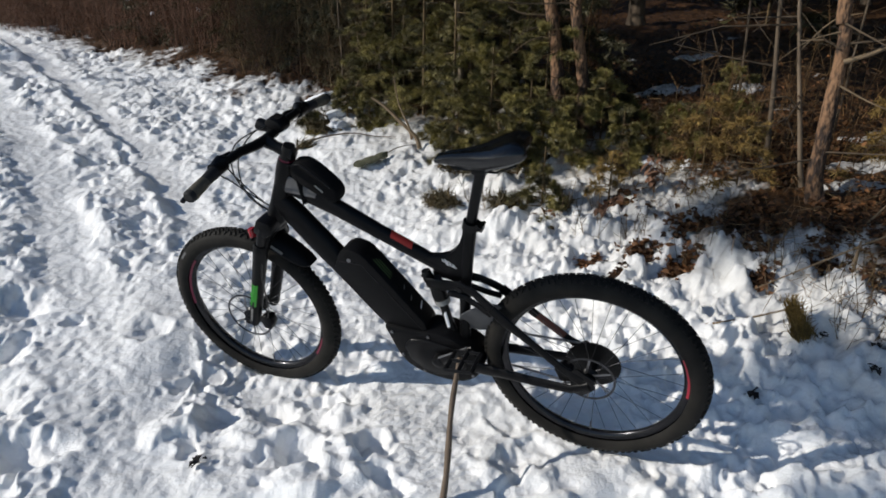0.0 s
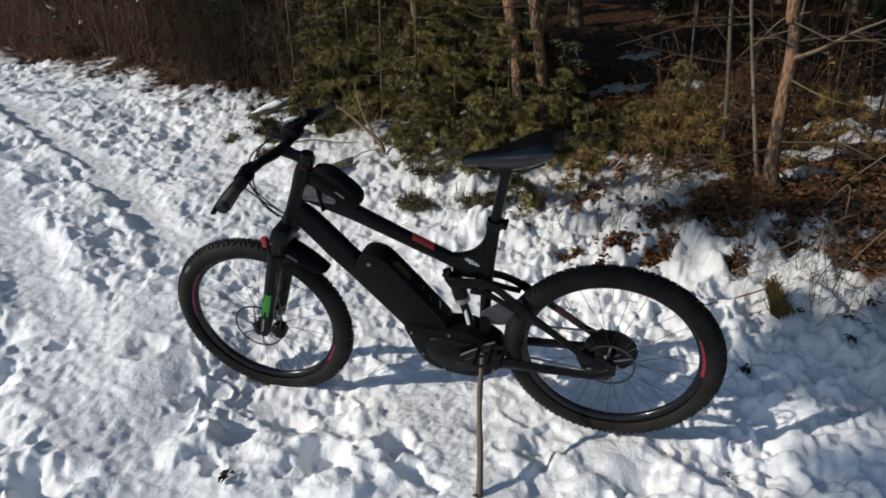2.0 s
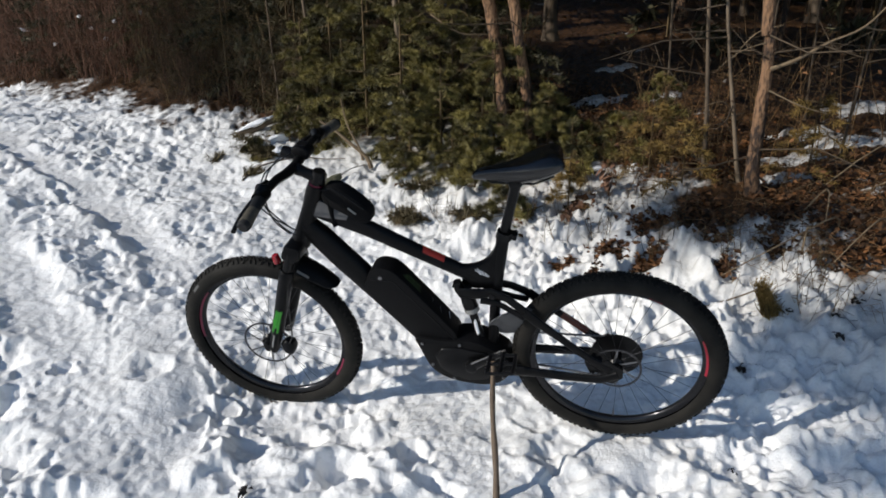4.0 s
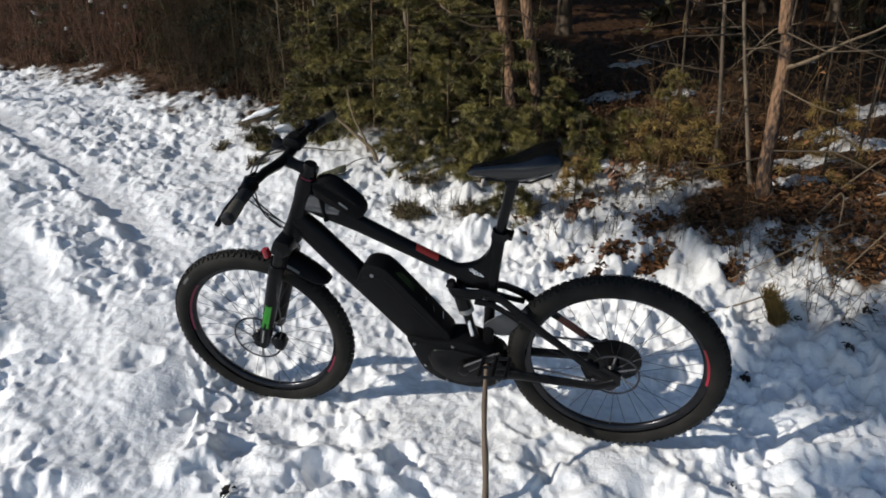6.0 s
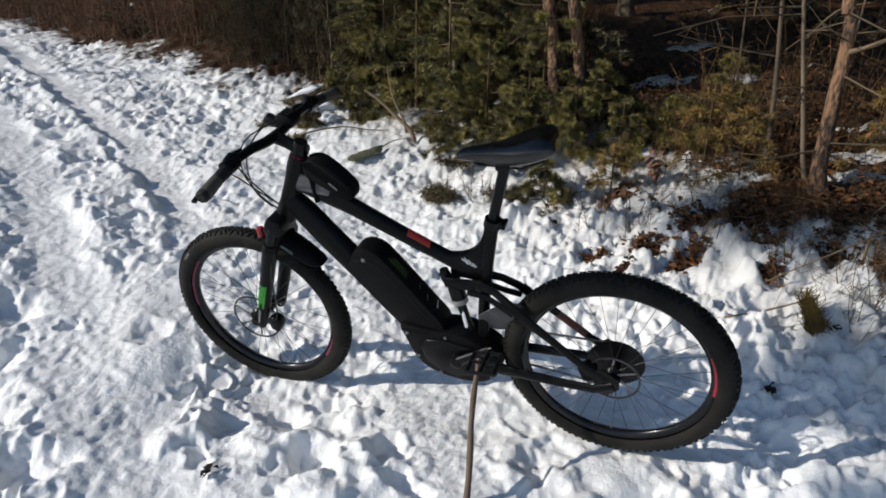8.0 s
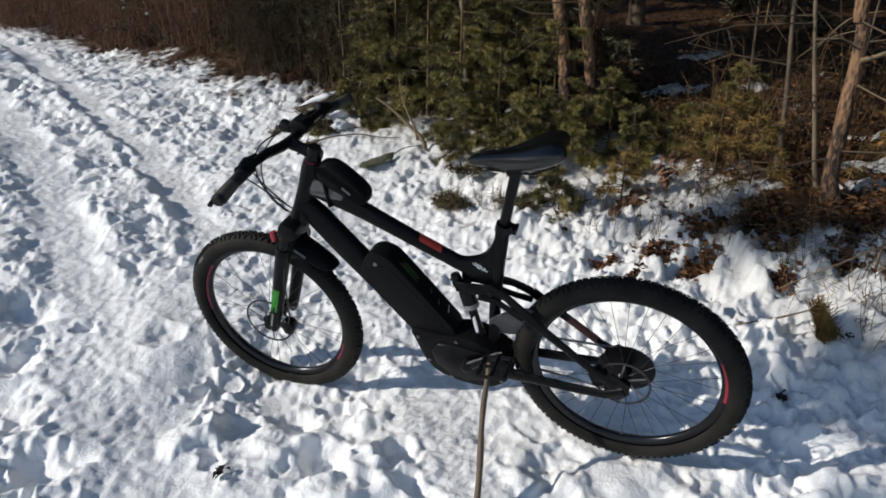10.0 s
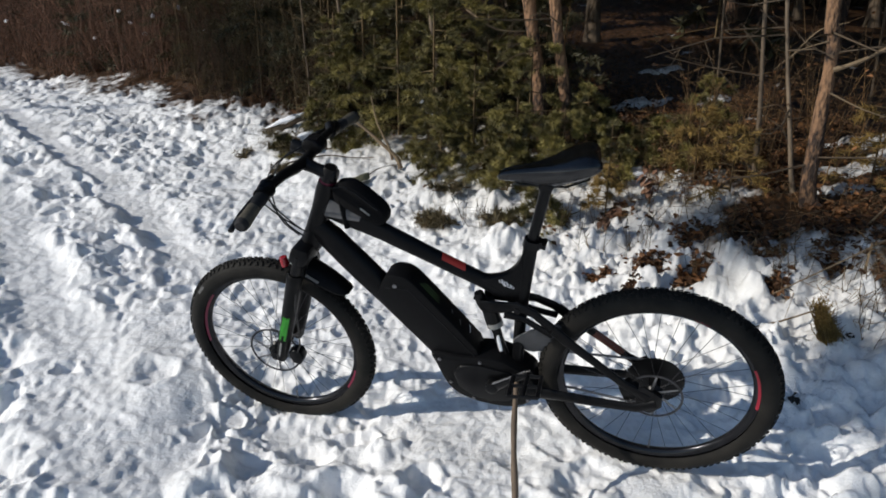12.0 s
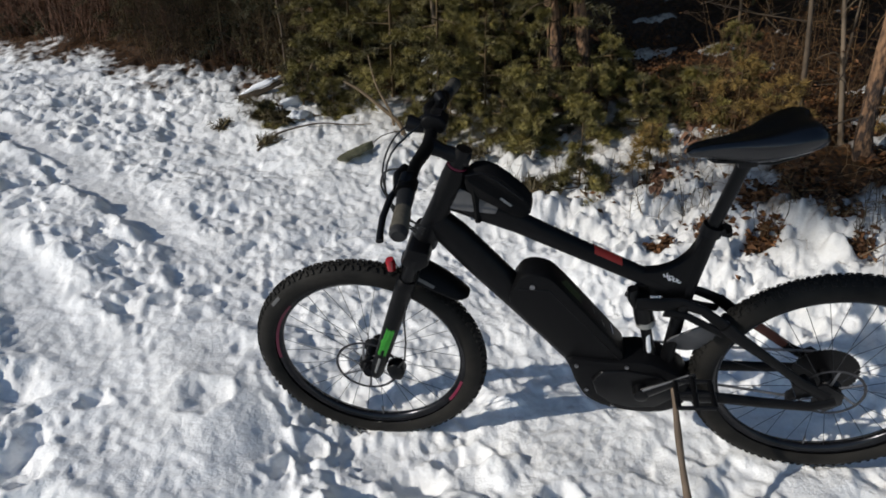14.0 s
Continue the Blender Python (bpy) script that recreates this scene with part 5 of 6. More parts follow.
def pine(line, radius, crown_low, spread, label, mat, stubs=(), boughs=110, group="pines at the wood's edge", seg=14, sprays=0):
    """A pine: bent tapered trunk, dead limbs, and a crown above."""
    pts = smooth_line(line, 5)
    total = pts[-1].z - pts[0].z
    root = new("pine_tree")
    root.empty_display_size = 0.1
    root.location = pts[0]
    o = pts[0].copy()
    rad = []
    for p in pts:
        u = (p.z - o.z) / total
        rad.append(radius * (1.0 - 0.75 * u) * (1 + 0.75 * math.exp(-(p.z - o.z) / 0.16)) * (1 + 0.06 * math.sin(p.z * 9.0)))
    part("trunk", Shape().tube([p - o for p in pts], rad, seg).mesh("trunk"), mat, root)
    for pts2, r in stubs:
        sp = smooth_line(pts2, 4)
        rr = [r * (1 - 0.7 * i / (len(sp) - 1)) * (1 + 0.12 * math.sin(i * 2.3)) for i in range(len(sp))]
        part("dead_limb", Shape().tube([p - o for p in sp], rr, 8).mesh("dead_limb"), M_DEADWOOD, root, "bare pale dead limb")
    for _ in range(sprays):
        # a bare dead limb with its side twigs
        k = min(range(len(pts)), key=lambda i: abs(pts[i].z - o.z - rng.uniform(0.25, 1.15)))
        az, ln = rng.uniform(0, 2 * math.pi), rng.uniform(0.25, 0.75)
        b0 = np.array(pts[k] - o)
        b1 = b0 + np.array([math.cos(az), math.sin(az), rng.uniform(-0.3, 0.25)]) * ln * 0.5
        b2 = b1 + np.array([math.cos(az + rng.normal(0, 0.3)), math.sin(az + rng.normal(0, 0.3)), rng.uniform(-0.3, 0.3)]) * ln * 0.5
        w = rng.uniform(0, 1, 7)
        st = b1 + (b2 - b1) * (w[:, None] * 1.6 - 0.6)
        en = st + unit(rng.normal(size=(7, 3)) * np.array([1, 1, 0.5])) * rng.uniform(0.06, 0.22, (7, 1))
        v, f = rods(np.concatenate([[b0, b1], st]), np.concatenate([[b1, b2], en]), np.concatenate([[0.0055, 0.004], np.full(7, 0.002)]), np.concatenate([[0.004, 0.002], np.full(7, 0.001)]), 5)
        part("dead_limb", quad_mesh("dead_limb", v, f, M_DEADTWIG), M_DEADTWIG, root)
    if boughs:
        top = pts[-1] - o
        low = Vector((top.x * 0.4, top.y * 0.4, crown_low))
        c, e, tri = crown_arrays(top, low, spread, boughs, rng)
        tri = tri[tri[:, :, 2].min(1) > 1.95 - o.z]
        keep = np.minimum(c[:, 2], e[:, 2]) > 1.9 - o.z
        c, e = c[keep], e[keep]
        v, f = rods(c, e, np.full(len(c), 0.02), np.full(len(c), 0.008))
        tagged(part("limbs", quad_mesh("limbs", v, f, M_TWIG), M_TWIG, root), kind="stuff")
        part("crown", triangles("crown", tri, M_NEEDLE_SHADED), M_NEEDLE_SHADED, root)
    return tagged(root, label, "tree", group)


def z0(x, y):
    return ground_at(x, y) - 0.05


# the pine beside the bank, with its long dead limbs
pine([(1.92, 3.27, z0(1.92, 3.27)), (1.872, 3.25, 0.60), (1.872, 3.25, 0.76), (1.870, 3.25, 0.96), (1.873, 3.25, 1.16), (1.858, 3.25, 1.35), (1.83, 3.25, 1.49), (1.80, 3.30, 3.0), (1.82, 3.4, 8.5)], 0.033, 1.5, 1.7,
     "slender pine with flaking reddish bark on the bank", M_BARK,
     [([(1.87, 3.22, 1.16), (1.98, 3.17, 1.21), (2.14, 3.17, 1.29), (2.34, 3.17, 1.37), (2.52, 3.20, 1.52)], 0.012),
      ([(1.88, 3.22, 1.05), (2.0, 3.12, 0.98), (2.12, 3.05, 0.94)], 0.005), ([(1.86, 3.24, 1.3), (1.7, 3.25, 1.25), (1.55, 3.2, 1.16)], 0.004),
      ([(2.34, 3.17, 1.37), (2.48, 3.2, 1.35), (2.65, 3.2, 1.36)], 0.005)], sprays=4)
pine([(1.93, 3.43, z0(1.93, 3.43)), (1.88, 3.42, 0.62), (1.82, 3.42, 0.90), (1.77, 3.42, 1.12), (1.73, 3.42, 1.32), (1.70, 3.42, 1.49), (1.55, 3.45, 2.6), (1.4, 3.6, 5.0)], 0.011, 1.5, 0.7, "thin pale grey sapling beside the pine", M_PALEBARK,
     [([(1.82, 3.42, 0.9), (1.7, 3.35, 0.98), (1.55, 3.3, 0.96)], 0.005), ([(1.76, 3.42, 1.2), (1.88, 3.4, 1.34), (2.0, 3.35, 1.38)], 0.005)], boughs=14, sprays=5)
pine([(1.80, 3.62, z0(1.80, 3.62)), (1.77, 3.62, 0.9), (1.70, 3.62, 1.54), (1.60, 3.65, 3.0), (1.5, 3.7, 5.0)], 0.013, 1.5, 0.6, "thin grey sapling beside the pine", M_GREYBARK, boughs=12, sprays=2)
pine([(0.80, 4.64, z0(0.80, 4.64)), (0.757, 4.63, 0.98), (0.70, 4.62, 1.28), (0.66, 4.62, 1.50), (0.50, 4.62, 2.6), (0.4, 4.7, 9.0)], 0.045, 1.5, 1.7, "pale brown pine trunk among young conifers", M_BARK,
     [([(0.72, 4.58, 1.2), (0.54, 4.44, 1.17), (0.40, 4.34, 1.08)], 0.005)], sprays=3)
pine([(0.97, 4.55, z0(0.97, 4.55)), (0.918, 4.53, 0.90), (0.85, 4.53, 1.25), (0.81, 4.53, 1.50), (0.66, 4.53, 2.6), (0.5, 4.7, 9.0)], 0.040, 1.5, 1.7, "pale brown pine trunk among young conifers", M_BARK,
     [([(0.84, 4.48, 1.36), (0.70, 4.34, 1.43), (0.60, 4.29, 1.41)], 0.005)], sprays=2)
pine([(0.13, 5.26, z0(0.13, 5.26)), (0.105, 5.25, 1.07), (0.08, 5.25, 1.30), (0.06, 5.25, 1.50), (0.0, 5.25, 3.0), (-0.05, 5.3, 7.0)], 0.020, 1.5, 1.4, "thin pale pine trunk", M_PALEBARK,
     [([(0.10, 5.22, 1.08), (0.30, 5.1, 1.03), (0.55, 5.0, 1.0), (0.68, 5.0, 0.84)], 0.010), ([(0.30, 5.0, 1.46), (0.50, 4.9, 1.33), (0.74, 4.9, 1.32)], 0.008)])
pine([(-0.57, 5.99, z0(-0.57, 5.99)), (-0.585, 5.98, 0.90), (-0.61, 5.98, 1.14), (-0.65, 5.98, 1.50), (-0.75, 6.0, 3.0), (-0.8, 6.1, 7.0)], 0.015, 1.5, 1.4, "thin grey pine trunk", M_GREYBARK)
pine([(-0.94, 6.2, z0(-0.94, 6.2)), (-0.95, 6.2, 0.73), (-0.955, 6.2, 0.98), (-0.97, 6.2, 1.22), (-1.0, 6.2, 2.5), (-1.05, 6.3, 5.0)], 0.008, 1.5, 0.8, "thin sapling in the brown thicket", M_GREYBARK, boughs=30)

# a tall pine, unseen, added on the open side of the path so that its hanging bough shades the snow by the rear wheel
shade_tree = pine([(-9.0, -2.7, z0(-9.0, -2.7)), (-9.0, -2.68, 3.0), (-9.02, -2.65, 6.5), (-9.0, -2.7, 11.5)], 0.16, 7.6, 1.5, "unseen tall pine added on the open side of the path for its shade", M_BARK, boughs=130)


def hanging_bough(pts, reach, n, width):
    """A foliage-laden bough of the added tall pine, placed to block sun."""
    sp = np.array([tuple(p) for p in smooth_line(pts, 10)])
    k = rng.integers(len(sp) // 2, len(sp) - 1, n)
    st = sp[k] + rng.normal(0, 0.02, (n, 3))
    d = unit(rng.normal(size=(n, 3)))
    en = st + d * (reach * rng.uniform(0.3, 1.0, n))[:, None]
    o = np.array(shade_tree.location)
    v, f = rods(np.concatenate([sp[:-1], st]) - o, np.concatenate([sp[1:], en]) - o, np.concatenate([np.linspace(0.04, 0.01, len(sp) - 1), np.full(n, 0.004)]), np.concatenate([np.linspace(0.04, 0.01, len(sp) - 1), np.full(n, 0.002)]))
    bough = part("bough", quad_mesh("bough", v, f, M_TWIG), M_TWIG, shade_tree)
    part("foliage", triangles("foliage", needles(st - o, en - o, 26, 0.11, width, rng), M_NEEDLE_SHADED), M_NEEDLE_SHADED, bough)


# two unseen pines, placed to cast the shadows that cross the path
pine([(-17.6, 4.5, z0(-17.6, 4.5)), (-17.6, 4.5, 3.0), (-17.55, 4.5, 6.0), (-17.6, 4.5, 10.0)], 0.08, 7.6, 1.3, "unseen slim pine on the open side, placed for its shadow on the path", M_BARK, boughs=60)
pine([(-15.4, 6.1, z0(-15.4, 6.1)), (-15.4, 6.1, 2.0), (-15.35, 6.1, 4.0), (-15.4, 6.1, 5.6)], 0.05, 3.4, 0.9, "unseen small pine on the open side, placed for its shadow on the path", M_BARK, boughs=70)
# added boughs, each set where its shade should fall on snow and bank
hanging_bough([(-9.0, -2.7, 6.9), (-9.0, -1.4, 6.3), (-9.0, -0.45, 5.62), (-9.0, 0.05, 5.50), (-9.0, 0.28, 5.42)], 0.24, 300, 0.024)
hanging_bough([(-9.0, -2.7, 7.2), (-9.0, -1.6, 6.7), (-9.0, -0.8, 6.05), (-9.0, -0.15, 5.85), (-9.0, 0.12, 5.78)], 0.26, 300, 0.024)
hanging_bough([(-9.0, -2.7, 6.6), (-9.0, -1.6, 5.9), (-9.0, -0.95, 5.45), (-9.0, -0.30, 5.22)], 0.22, 150, 0.02)
hanging_bough([(-9.0, -2.7, 7.6), (-9.0, -1.4, 7.0), (-9.0, -0.6, 6.5), (-9.0, 0.02, 6.25)], 0.30, 220, 0.02)
hanging_bough([(-9.0, -2.7, 6.8), (-9.0, -1.6, 6.2), (-9.0, -0.9, 5.75), (-9.0, -0.35, 5.60)], 0.24, 220, 0.02)
hanging_bough([(-9.0, -2.7, 7.4), (-9.0, -0.4, 6.6), (-9.0, 0.75, 5.95), (-9.0, 1.10, 5.75), (-9.0, 1.55, 5.60)], 0.42, 190, 0.011)
hanging_bough([(-9.0, -2.7, 8.4), (-9.0, -1.4, 7.7), (-9.0, -0.7, 7.1), (-9.0, -0.05, 6.8)], 0.36, 160, 0.018)

# thin bare saplings between them
for x, y, lx, ly in ((2.35, 4.0, 0.05, 0.0), (2.7, 3.6, 0.10, 0), (2.95, 4.3, -0.05, 0), (1.98, 4.5, -0.06, 0)):
    g = z0(x, y)
    pine([(x, y, g), (x + lx * 0.5, y, g + 0.6), (x + lx, y, g + 1.2), (x + lx * 1.6, y, g + 2.6), (x + lx * 2, y, g + 4.0)], rng.uniform(0.006, 0.010), 1.5, 0.5, "thin bare sapling with dead side twigs", M_GREYBARK, boughs=10, sprays=1, seg=8)

# pines further into the wood
spots = []
while len(spots) < 46:
    u = rng.uniform(-9, 26)
    s = rng.uniform(4.2, 17) + edge_shift(u)
    x, y = PATH_O[0] + PATH_D[0] * u + PATH_R[0] * s, PATH_O[1] + PATH_D[1] * u + PATH_R[1] * s
    if all((x - a) ** 2 + (y - b) ** 2 > 0.9 for a, b in spots) and not (s < 6.0 and -3.6 < u < -0.5):
        spots.append((x, y))
for i, (x, y) in enumerate(spots):
    g, lx, ly, tall = z0(x, y), rng.normal(0, 0.25), rng.normal(0, 0.25), rng.uniform(7, 10)
    pine([(x, y, g), (x + lx * 0.12, y + ly * 0.12, g + 1.3), (x + lx * 0.4, y + ly * 0.4, g + 3.5), (x + lx, y + ly, g + tall)], rng.uniform(0.03, 0.085), 1.3, 2.2,
         "dark pine trunk standing in the shaded wood", M_GREYBARK if i % 3 else M_BARK, boughs=60, group="pines in the wood", seg=9)
# pines along the edge, farther up the path
for i in range(16):
    u = 2.0 + i * 1.2 + rng.uniform(-0.5, 0.5)
    s = np.interp(u, EDGE_U, EDGE_S) + rng.uniform(2.4, 3.8)
    x, y = PATH_O[0] + PATH_D[0] * u + PATH_R[0] * s, PATH_O[1] + PATH_D[1] * u + PATH_R[1] * s
    g = z0(x, y)
    pine([(x, y, g), (x + 0.02, y, g + 1.3), (x + rng.normal(0, 0.2), y, g + 3.5), (x + rng.normal(0, 0.3), y, g + 7.5)], rng.uniform(0.025, 0.05), 1.3, 1.6,
         "slim pine behind the thicket along the path", M_GREYBARK, boughs=60, seg=9)

# young conifers by the snow bank
M_OLIVE = vary_by_island(material("olive_needles", (0.042, 0.032, 0.012), 0.7, scale=4, second=(0.135, 0.098, 0.035)), 0.4, 1.5)
GREEN = "bushy olive-green young conifer at the edge of the snow"
for x, y, h, w in ((0.55, 4.32, 0.57, 0.38), (0.83, 4.20, 0.49, 0.31), (0.32, 4.68, 0.70, 0.39), (0.06, 4.92, 1.19, 0.44), (0.57, 5.36, 1.90, 0.52), (0.92, 5.63, 1.67, 0.49), (0.67, 4.50, 0.86, 0.46), (1.04, 4.40, 0.50, 0.34),
                   (1.10, 4.07, 0.34, 0.24), (1.38, 4.34, 0.22, 0.24), (1.60, 4.60, 0.16, 0.24), (1.25, 4.75, 0.20, 0.26), (1.85, 4.30, 0.52, 0.37), (0.48, 4.22, 0.40, 0.21), (-0.18, 5.42, 1.60, 0.40), (0.20, 5.45, 2.21, 0.60), (-0.45, 5.72, 1.30, 0.42),
                   (-0.12, 5.94, 2.23, 0.65), (0.41, 5.29, 1.70, 0.57), (-0.70, 5.99, 0.9, 0.45), (1.49, 4.08, 0.33, 0.30)):
    conifer_bush(x, y, h, w, GREEN)
for x, y, h, w in ((-0.36, 5.72, 0.75, 0.42), (-0.05, 5.50, 0.85, 0.42), (0.24, 5.14, 0.72, 0.38), (0.46, 5.00, 0.95, 0.44), (-0.62, 5.95, 0.65, 0.36), (0.10, 5.70, 1.35, 0.52)):
    conifer_bush(x, y, h, w, GREEN, branches=44)
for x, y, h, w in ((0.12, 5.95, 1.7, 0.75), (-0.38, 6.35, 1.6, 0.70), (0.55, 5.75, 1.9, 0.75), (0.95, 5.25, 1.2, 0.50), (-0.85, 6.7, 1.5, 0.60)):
    conifer_bush(x, y, h, w, "dark green young conifer in the shade of the wood", branches=50, twigs=12, per=16, nl=0.06, nw=0.009, mat=M_NEEDLE_SHADED)
for x, y, h, w in ((0.95, 3.66, 0.36, 0.20), (1.62, 3.55, 0.45, 0.28), (1.5, 3.75, 0.5, 0.3), (2.3, 3.35, 0.5, 0.3)):
    conifer_bush(x, y, h, w, "low yellowish-green shrub on the leafy bank", branches=24, twigs=6, per=12, nl=0.045, mat=M_MOSS, group="low shrubs on the bank")

# leafless brown thickets
BROWN, REDDISH = "leafless brown thicket of thin upright twigs", "leafless reddish-brown thicket beside the snowy path"
for u in np.arange(0.7, 20.0, 0.36):
    s = np.interp(u, EDGE_U, EDGE_S) + 0.3 + rng.uniform(0.0, 0.4)
    red = u > 3.4 or rng.random() < 0.35
    x, y = PATH_O[0] + PATH_D[0] * u + PATH_R[0] * s, PATH_O[1] + PATH_D[1] * u + PATH_R[1] * s
    thicket(x, y, rng.uniform(0.35, 1.2), 0.42, int(80 if u < 8 else 34), REDDISH if red else BROWN, M_TWIG_RED if red else None, forks=9, leaves=80 if rng.random() < 0.6 else 0)
    s += rng.uniform(0.5, 0.9)
    x, y = PATH_O[0] + PATH_D[0] * u + PATH_R[0] * s, PATH_O[1] + PATH_D[1] * u + PATH_R[1] * s
    thicket(x, y, rng.uniform(1.2, 2.0), 0.6, 50 if u < 8 else 30, REDDISH if red else BROWN, M_TWIG_RED if red else None, forks=14)
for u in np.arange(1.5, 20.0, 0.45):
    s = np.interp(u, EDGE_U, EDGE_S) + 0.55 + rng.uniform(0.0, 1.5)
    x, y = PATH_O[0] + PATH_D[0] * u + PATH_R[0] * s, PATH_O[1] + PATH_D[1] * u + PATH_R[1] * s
    conifer_bush(x, y, rng.uniform(1.2, 2.2), rng.uniform(0.5, 0.8), "dark green young conifer among the brown thickets", branches=36, twigs=8, per=12, nl=0.075, nw=0.012, mat=M_NEEDLE_SHADED)
for u in np.arange(0.4, 4.0, 0.3):
    s = np.interp(u, EDGE_U, EDGE_S) + 0.25 + rng.uniform(0.0, 0.8)
    x, y = PATH_O[0] + PATH_D[0] * u + PATH_R[0] * s, PATH_O[1] + PATH_D[1] * u + PATH_R[1] * s
    conifer_bush(x, y, rng.uniform(0.6, 1.6), rng.uniform(0.35, 0.6), "straggly olive-brown young conifer among the thickets", branches=26, twigs=8, per=10, nl=0.05, nw=0.008, mat=M_OLIVE)
for x, y, h, n in ((1.2, 4.3, 0.35, 20), (1.55, 4.05, 0.32, 24), (1.85, 4.0, 0.7, 30), (1.35, 3.78, 0.35, 22), (1.7, 3.9, 0.7, 26), (2.25, 3.6, 0.9, 14), (2.6, 3.9, 1.0, 16), (2.95, 3.0, 0.7, 12), (3.2, 3.8, 1.2, 20), (0.9, 5.4, 1.2, 30),
                   (2.6, 4.6, 1.0, 20), (2.15, 2.95, 0.32, 14)):
    thicket(x, y, h, 0.35, n, "sparse dry brown undergrowth on the bank", M_DRY, forks=6, leaves=60)

# the depth of the wood
far_a, far_b, far_r, far_t = [], [], [], []
for i in range(160):
    u = rng.uniform(-12, 34)
    s = rng.uniform(4.6, 24) + edge_shift(u)
    x, y = PATH_O[0] + PATH_D[0] * u + PATH_R[0] * s, PATH_O[1] + PATH_D[1] * u + PATH_R[1] * s
    if s < 9 and 0.5 < x / max(y, 0.1) < 0.62 and y < 9:
        continue
    a, b, r, t = bush_arrays(rng.uniform(1.6, 4.5), rng.uniform(0.7, 1.3), 40, 6, 6, 0.22, 0.05, rng)
    o = np.array([x, y, ground_at(x, y)])
    far_a.append(a[:81] + o), far_b.append(b[:81] + o), far_r.append(r[:81]), far_t.append(t + o)
for i in range(150):
    u = rng.uniform(-26, 46)
    s = rng.uniform(13, 30) + edge_shift(u)
    x, y = PATH_O[0] + PATH_D[0] * u + PATH_R[0] * s, PATH_O[1] + PATH_D[1] * u + PATH_R[1] * s
    a, b, r, t = bush_arrays(rng.uniform(4.5, 8.0), rng.uniform(1.6, 2.4), 34, 5, 5, 0.55, 0.16, rng)
    o = np.array([x, y, ground_at(x, y)])
    far_a.append(a[:69] + o), far_b.append(b[:69] + o), far_r.append(r[:69]), far_t.append(t + o)
# the path bends away behind trees far up
for i in range(46):
    u, s = rng.uniform(36, 44), rng.uniform(-40, -12)
    x, y = PATH_O[0] + PATH_D[0] * u + PATH_R[0] * s, PATH_O[1] + PATH_D[1] * u + PATH_R[1] * s
    a, b, r, t = bush_arrays(rng.uniform(3.0, 5.5), rng.uniform(1.2, 1.9), 40, 6, 6, 0.35, 0.09, rng)
    o = np.array([x, y, ground_at(x, y)])
    far_a.append(a[:81] + o), far_b.append(b[:81] + o), far_r.append(r[:81]), far_t.append(t + o)
v, f = rods(np.concatenate(far_a), np.concatenate(far_b), np.concatenate(far_r), np.concatenate(far_r) * 0.5)
wood = new("far_wood")
part("stems", quad_mesh("stems", v, f, M_TWIG), M_TWIG, wood)
part("foliage", triangles("foliage", np.concatenate(far_t), M_NEEDLE_SHADED), M_NEEDLE_SHADED, wood)
tagged(wood, "dense dark undergrowth deep in the shaded wood", "wood", kind="stuff")

# fallen leaves and dead grass on the bank
n = 17000
u = rng.uniform(-6.0, -0.6, n)
s = np.where(u < -3.1, 1.80, 2.34) + np.abs(rng.normal(0.45, 0.42, n))
lx, ly = PATH_O[0] + PATH_D[0] * u + PATH_R[0] * s, PATH_O[1] + PATH_D[1] * u + PATH_R[1] * s
keep = value_noise(lx, ly, 0.30, 91) + 0.5 * value_noise(lx, ly, 0.12, 92) + np.clip((s - np.where(u < -3.1, 1.92, 2.44)) * 5.0, -0.75, 0.75) > 0.05
lx, ly = lx[keep], ly[keep]
more = []
for cx, cy, rad in BARE:
    cnt = int(2600 * rad)
    more.append(np.stack([rng.normal(cx, rad * 0.62, cnt), rng.normal(cy, rad * 0.55, cnt)], 1))
# single leaves and crumbs of bark strewn over the snow of the bank
su, ss = rng.uniform(-4.6, -1.2, 520), rng.uniform(1.25, 2.05, 520) ** 1.0
more.append(np.stack([PATH_O[0] + PATH_D[0] * su + PATH_R[0] * ss, PATH_O[1] + PATH_D[1] * su + PATH_R[1] * ss], 1)[value_noise(su, ss, 0.30, 77) > 0.4])
more = np.concatenate(more)
lx, ly = np.concatenate([lx, more[:, 0]]), np.concatenate([ly, more[:, 1]])
lz = height(lx, ly) + rng.uniform(0.004, 0.03, len(lx))
leaves = part("fallen_leaves", triangles("fallen_leaves", leaf_tris(np.stack([lx, ly, lz], 1), 0.040, rng), M_LEAF), M_LEAF)
tagged(leaves, "scattered brown fallen leaves on the snowy bank", "leaves", kind="stuff")

n = 1100
u = rng.uniform(-6.0, -0.6, n)
s = np.where(u < -3.2, 1.52, 1.85) + np.abs(rng.normal(0.35, 0.5, n))
gx, gy = PATH_O[0] + PATH_D[0] * u + PATH_R[0] * s, PATH_O[1] + PATH_D[1] * u + PATH_R[1] * s
a = np.stack([gx, gy, height(gx, gy) - 0.02], 1)
b = a + np.stack([rng.normal(0, 0.05, n), rng.normal(0, 0.05, n), rng.uniform(0.02, 0.13, n)], 1)
c = b + np.stack([rng.normal(0, 0.08, n), rng.normal(0, 0.08, n), rng.uniform(-0.08, 0.05, n)], 1)
v, f = rods(np.concatenate([a, b]), np.concatenate([b, c]), 0.0014, 0.0009)
tagged(part("dead_grass", quad_mesh("dead_grass", v, f, M_GRASS), M_GRASS), "pale dead grass blades poking through snow", "grass", kind="stuff")


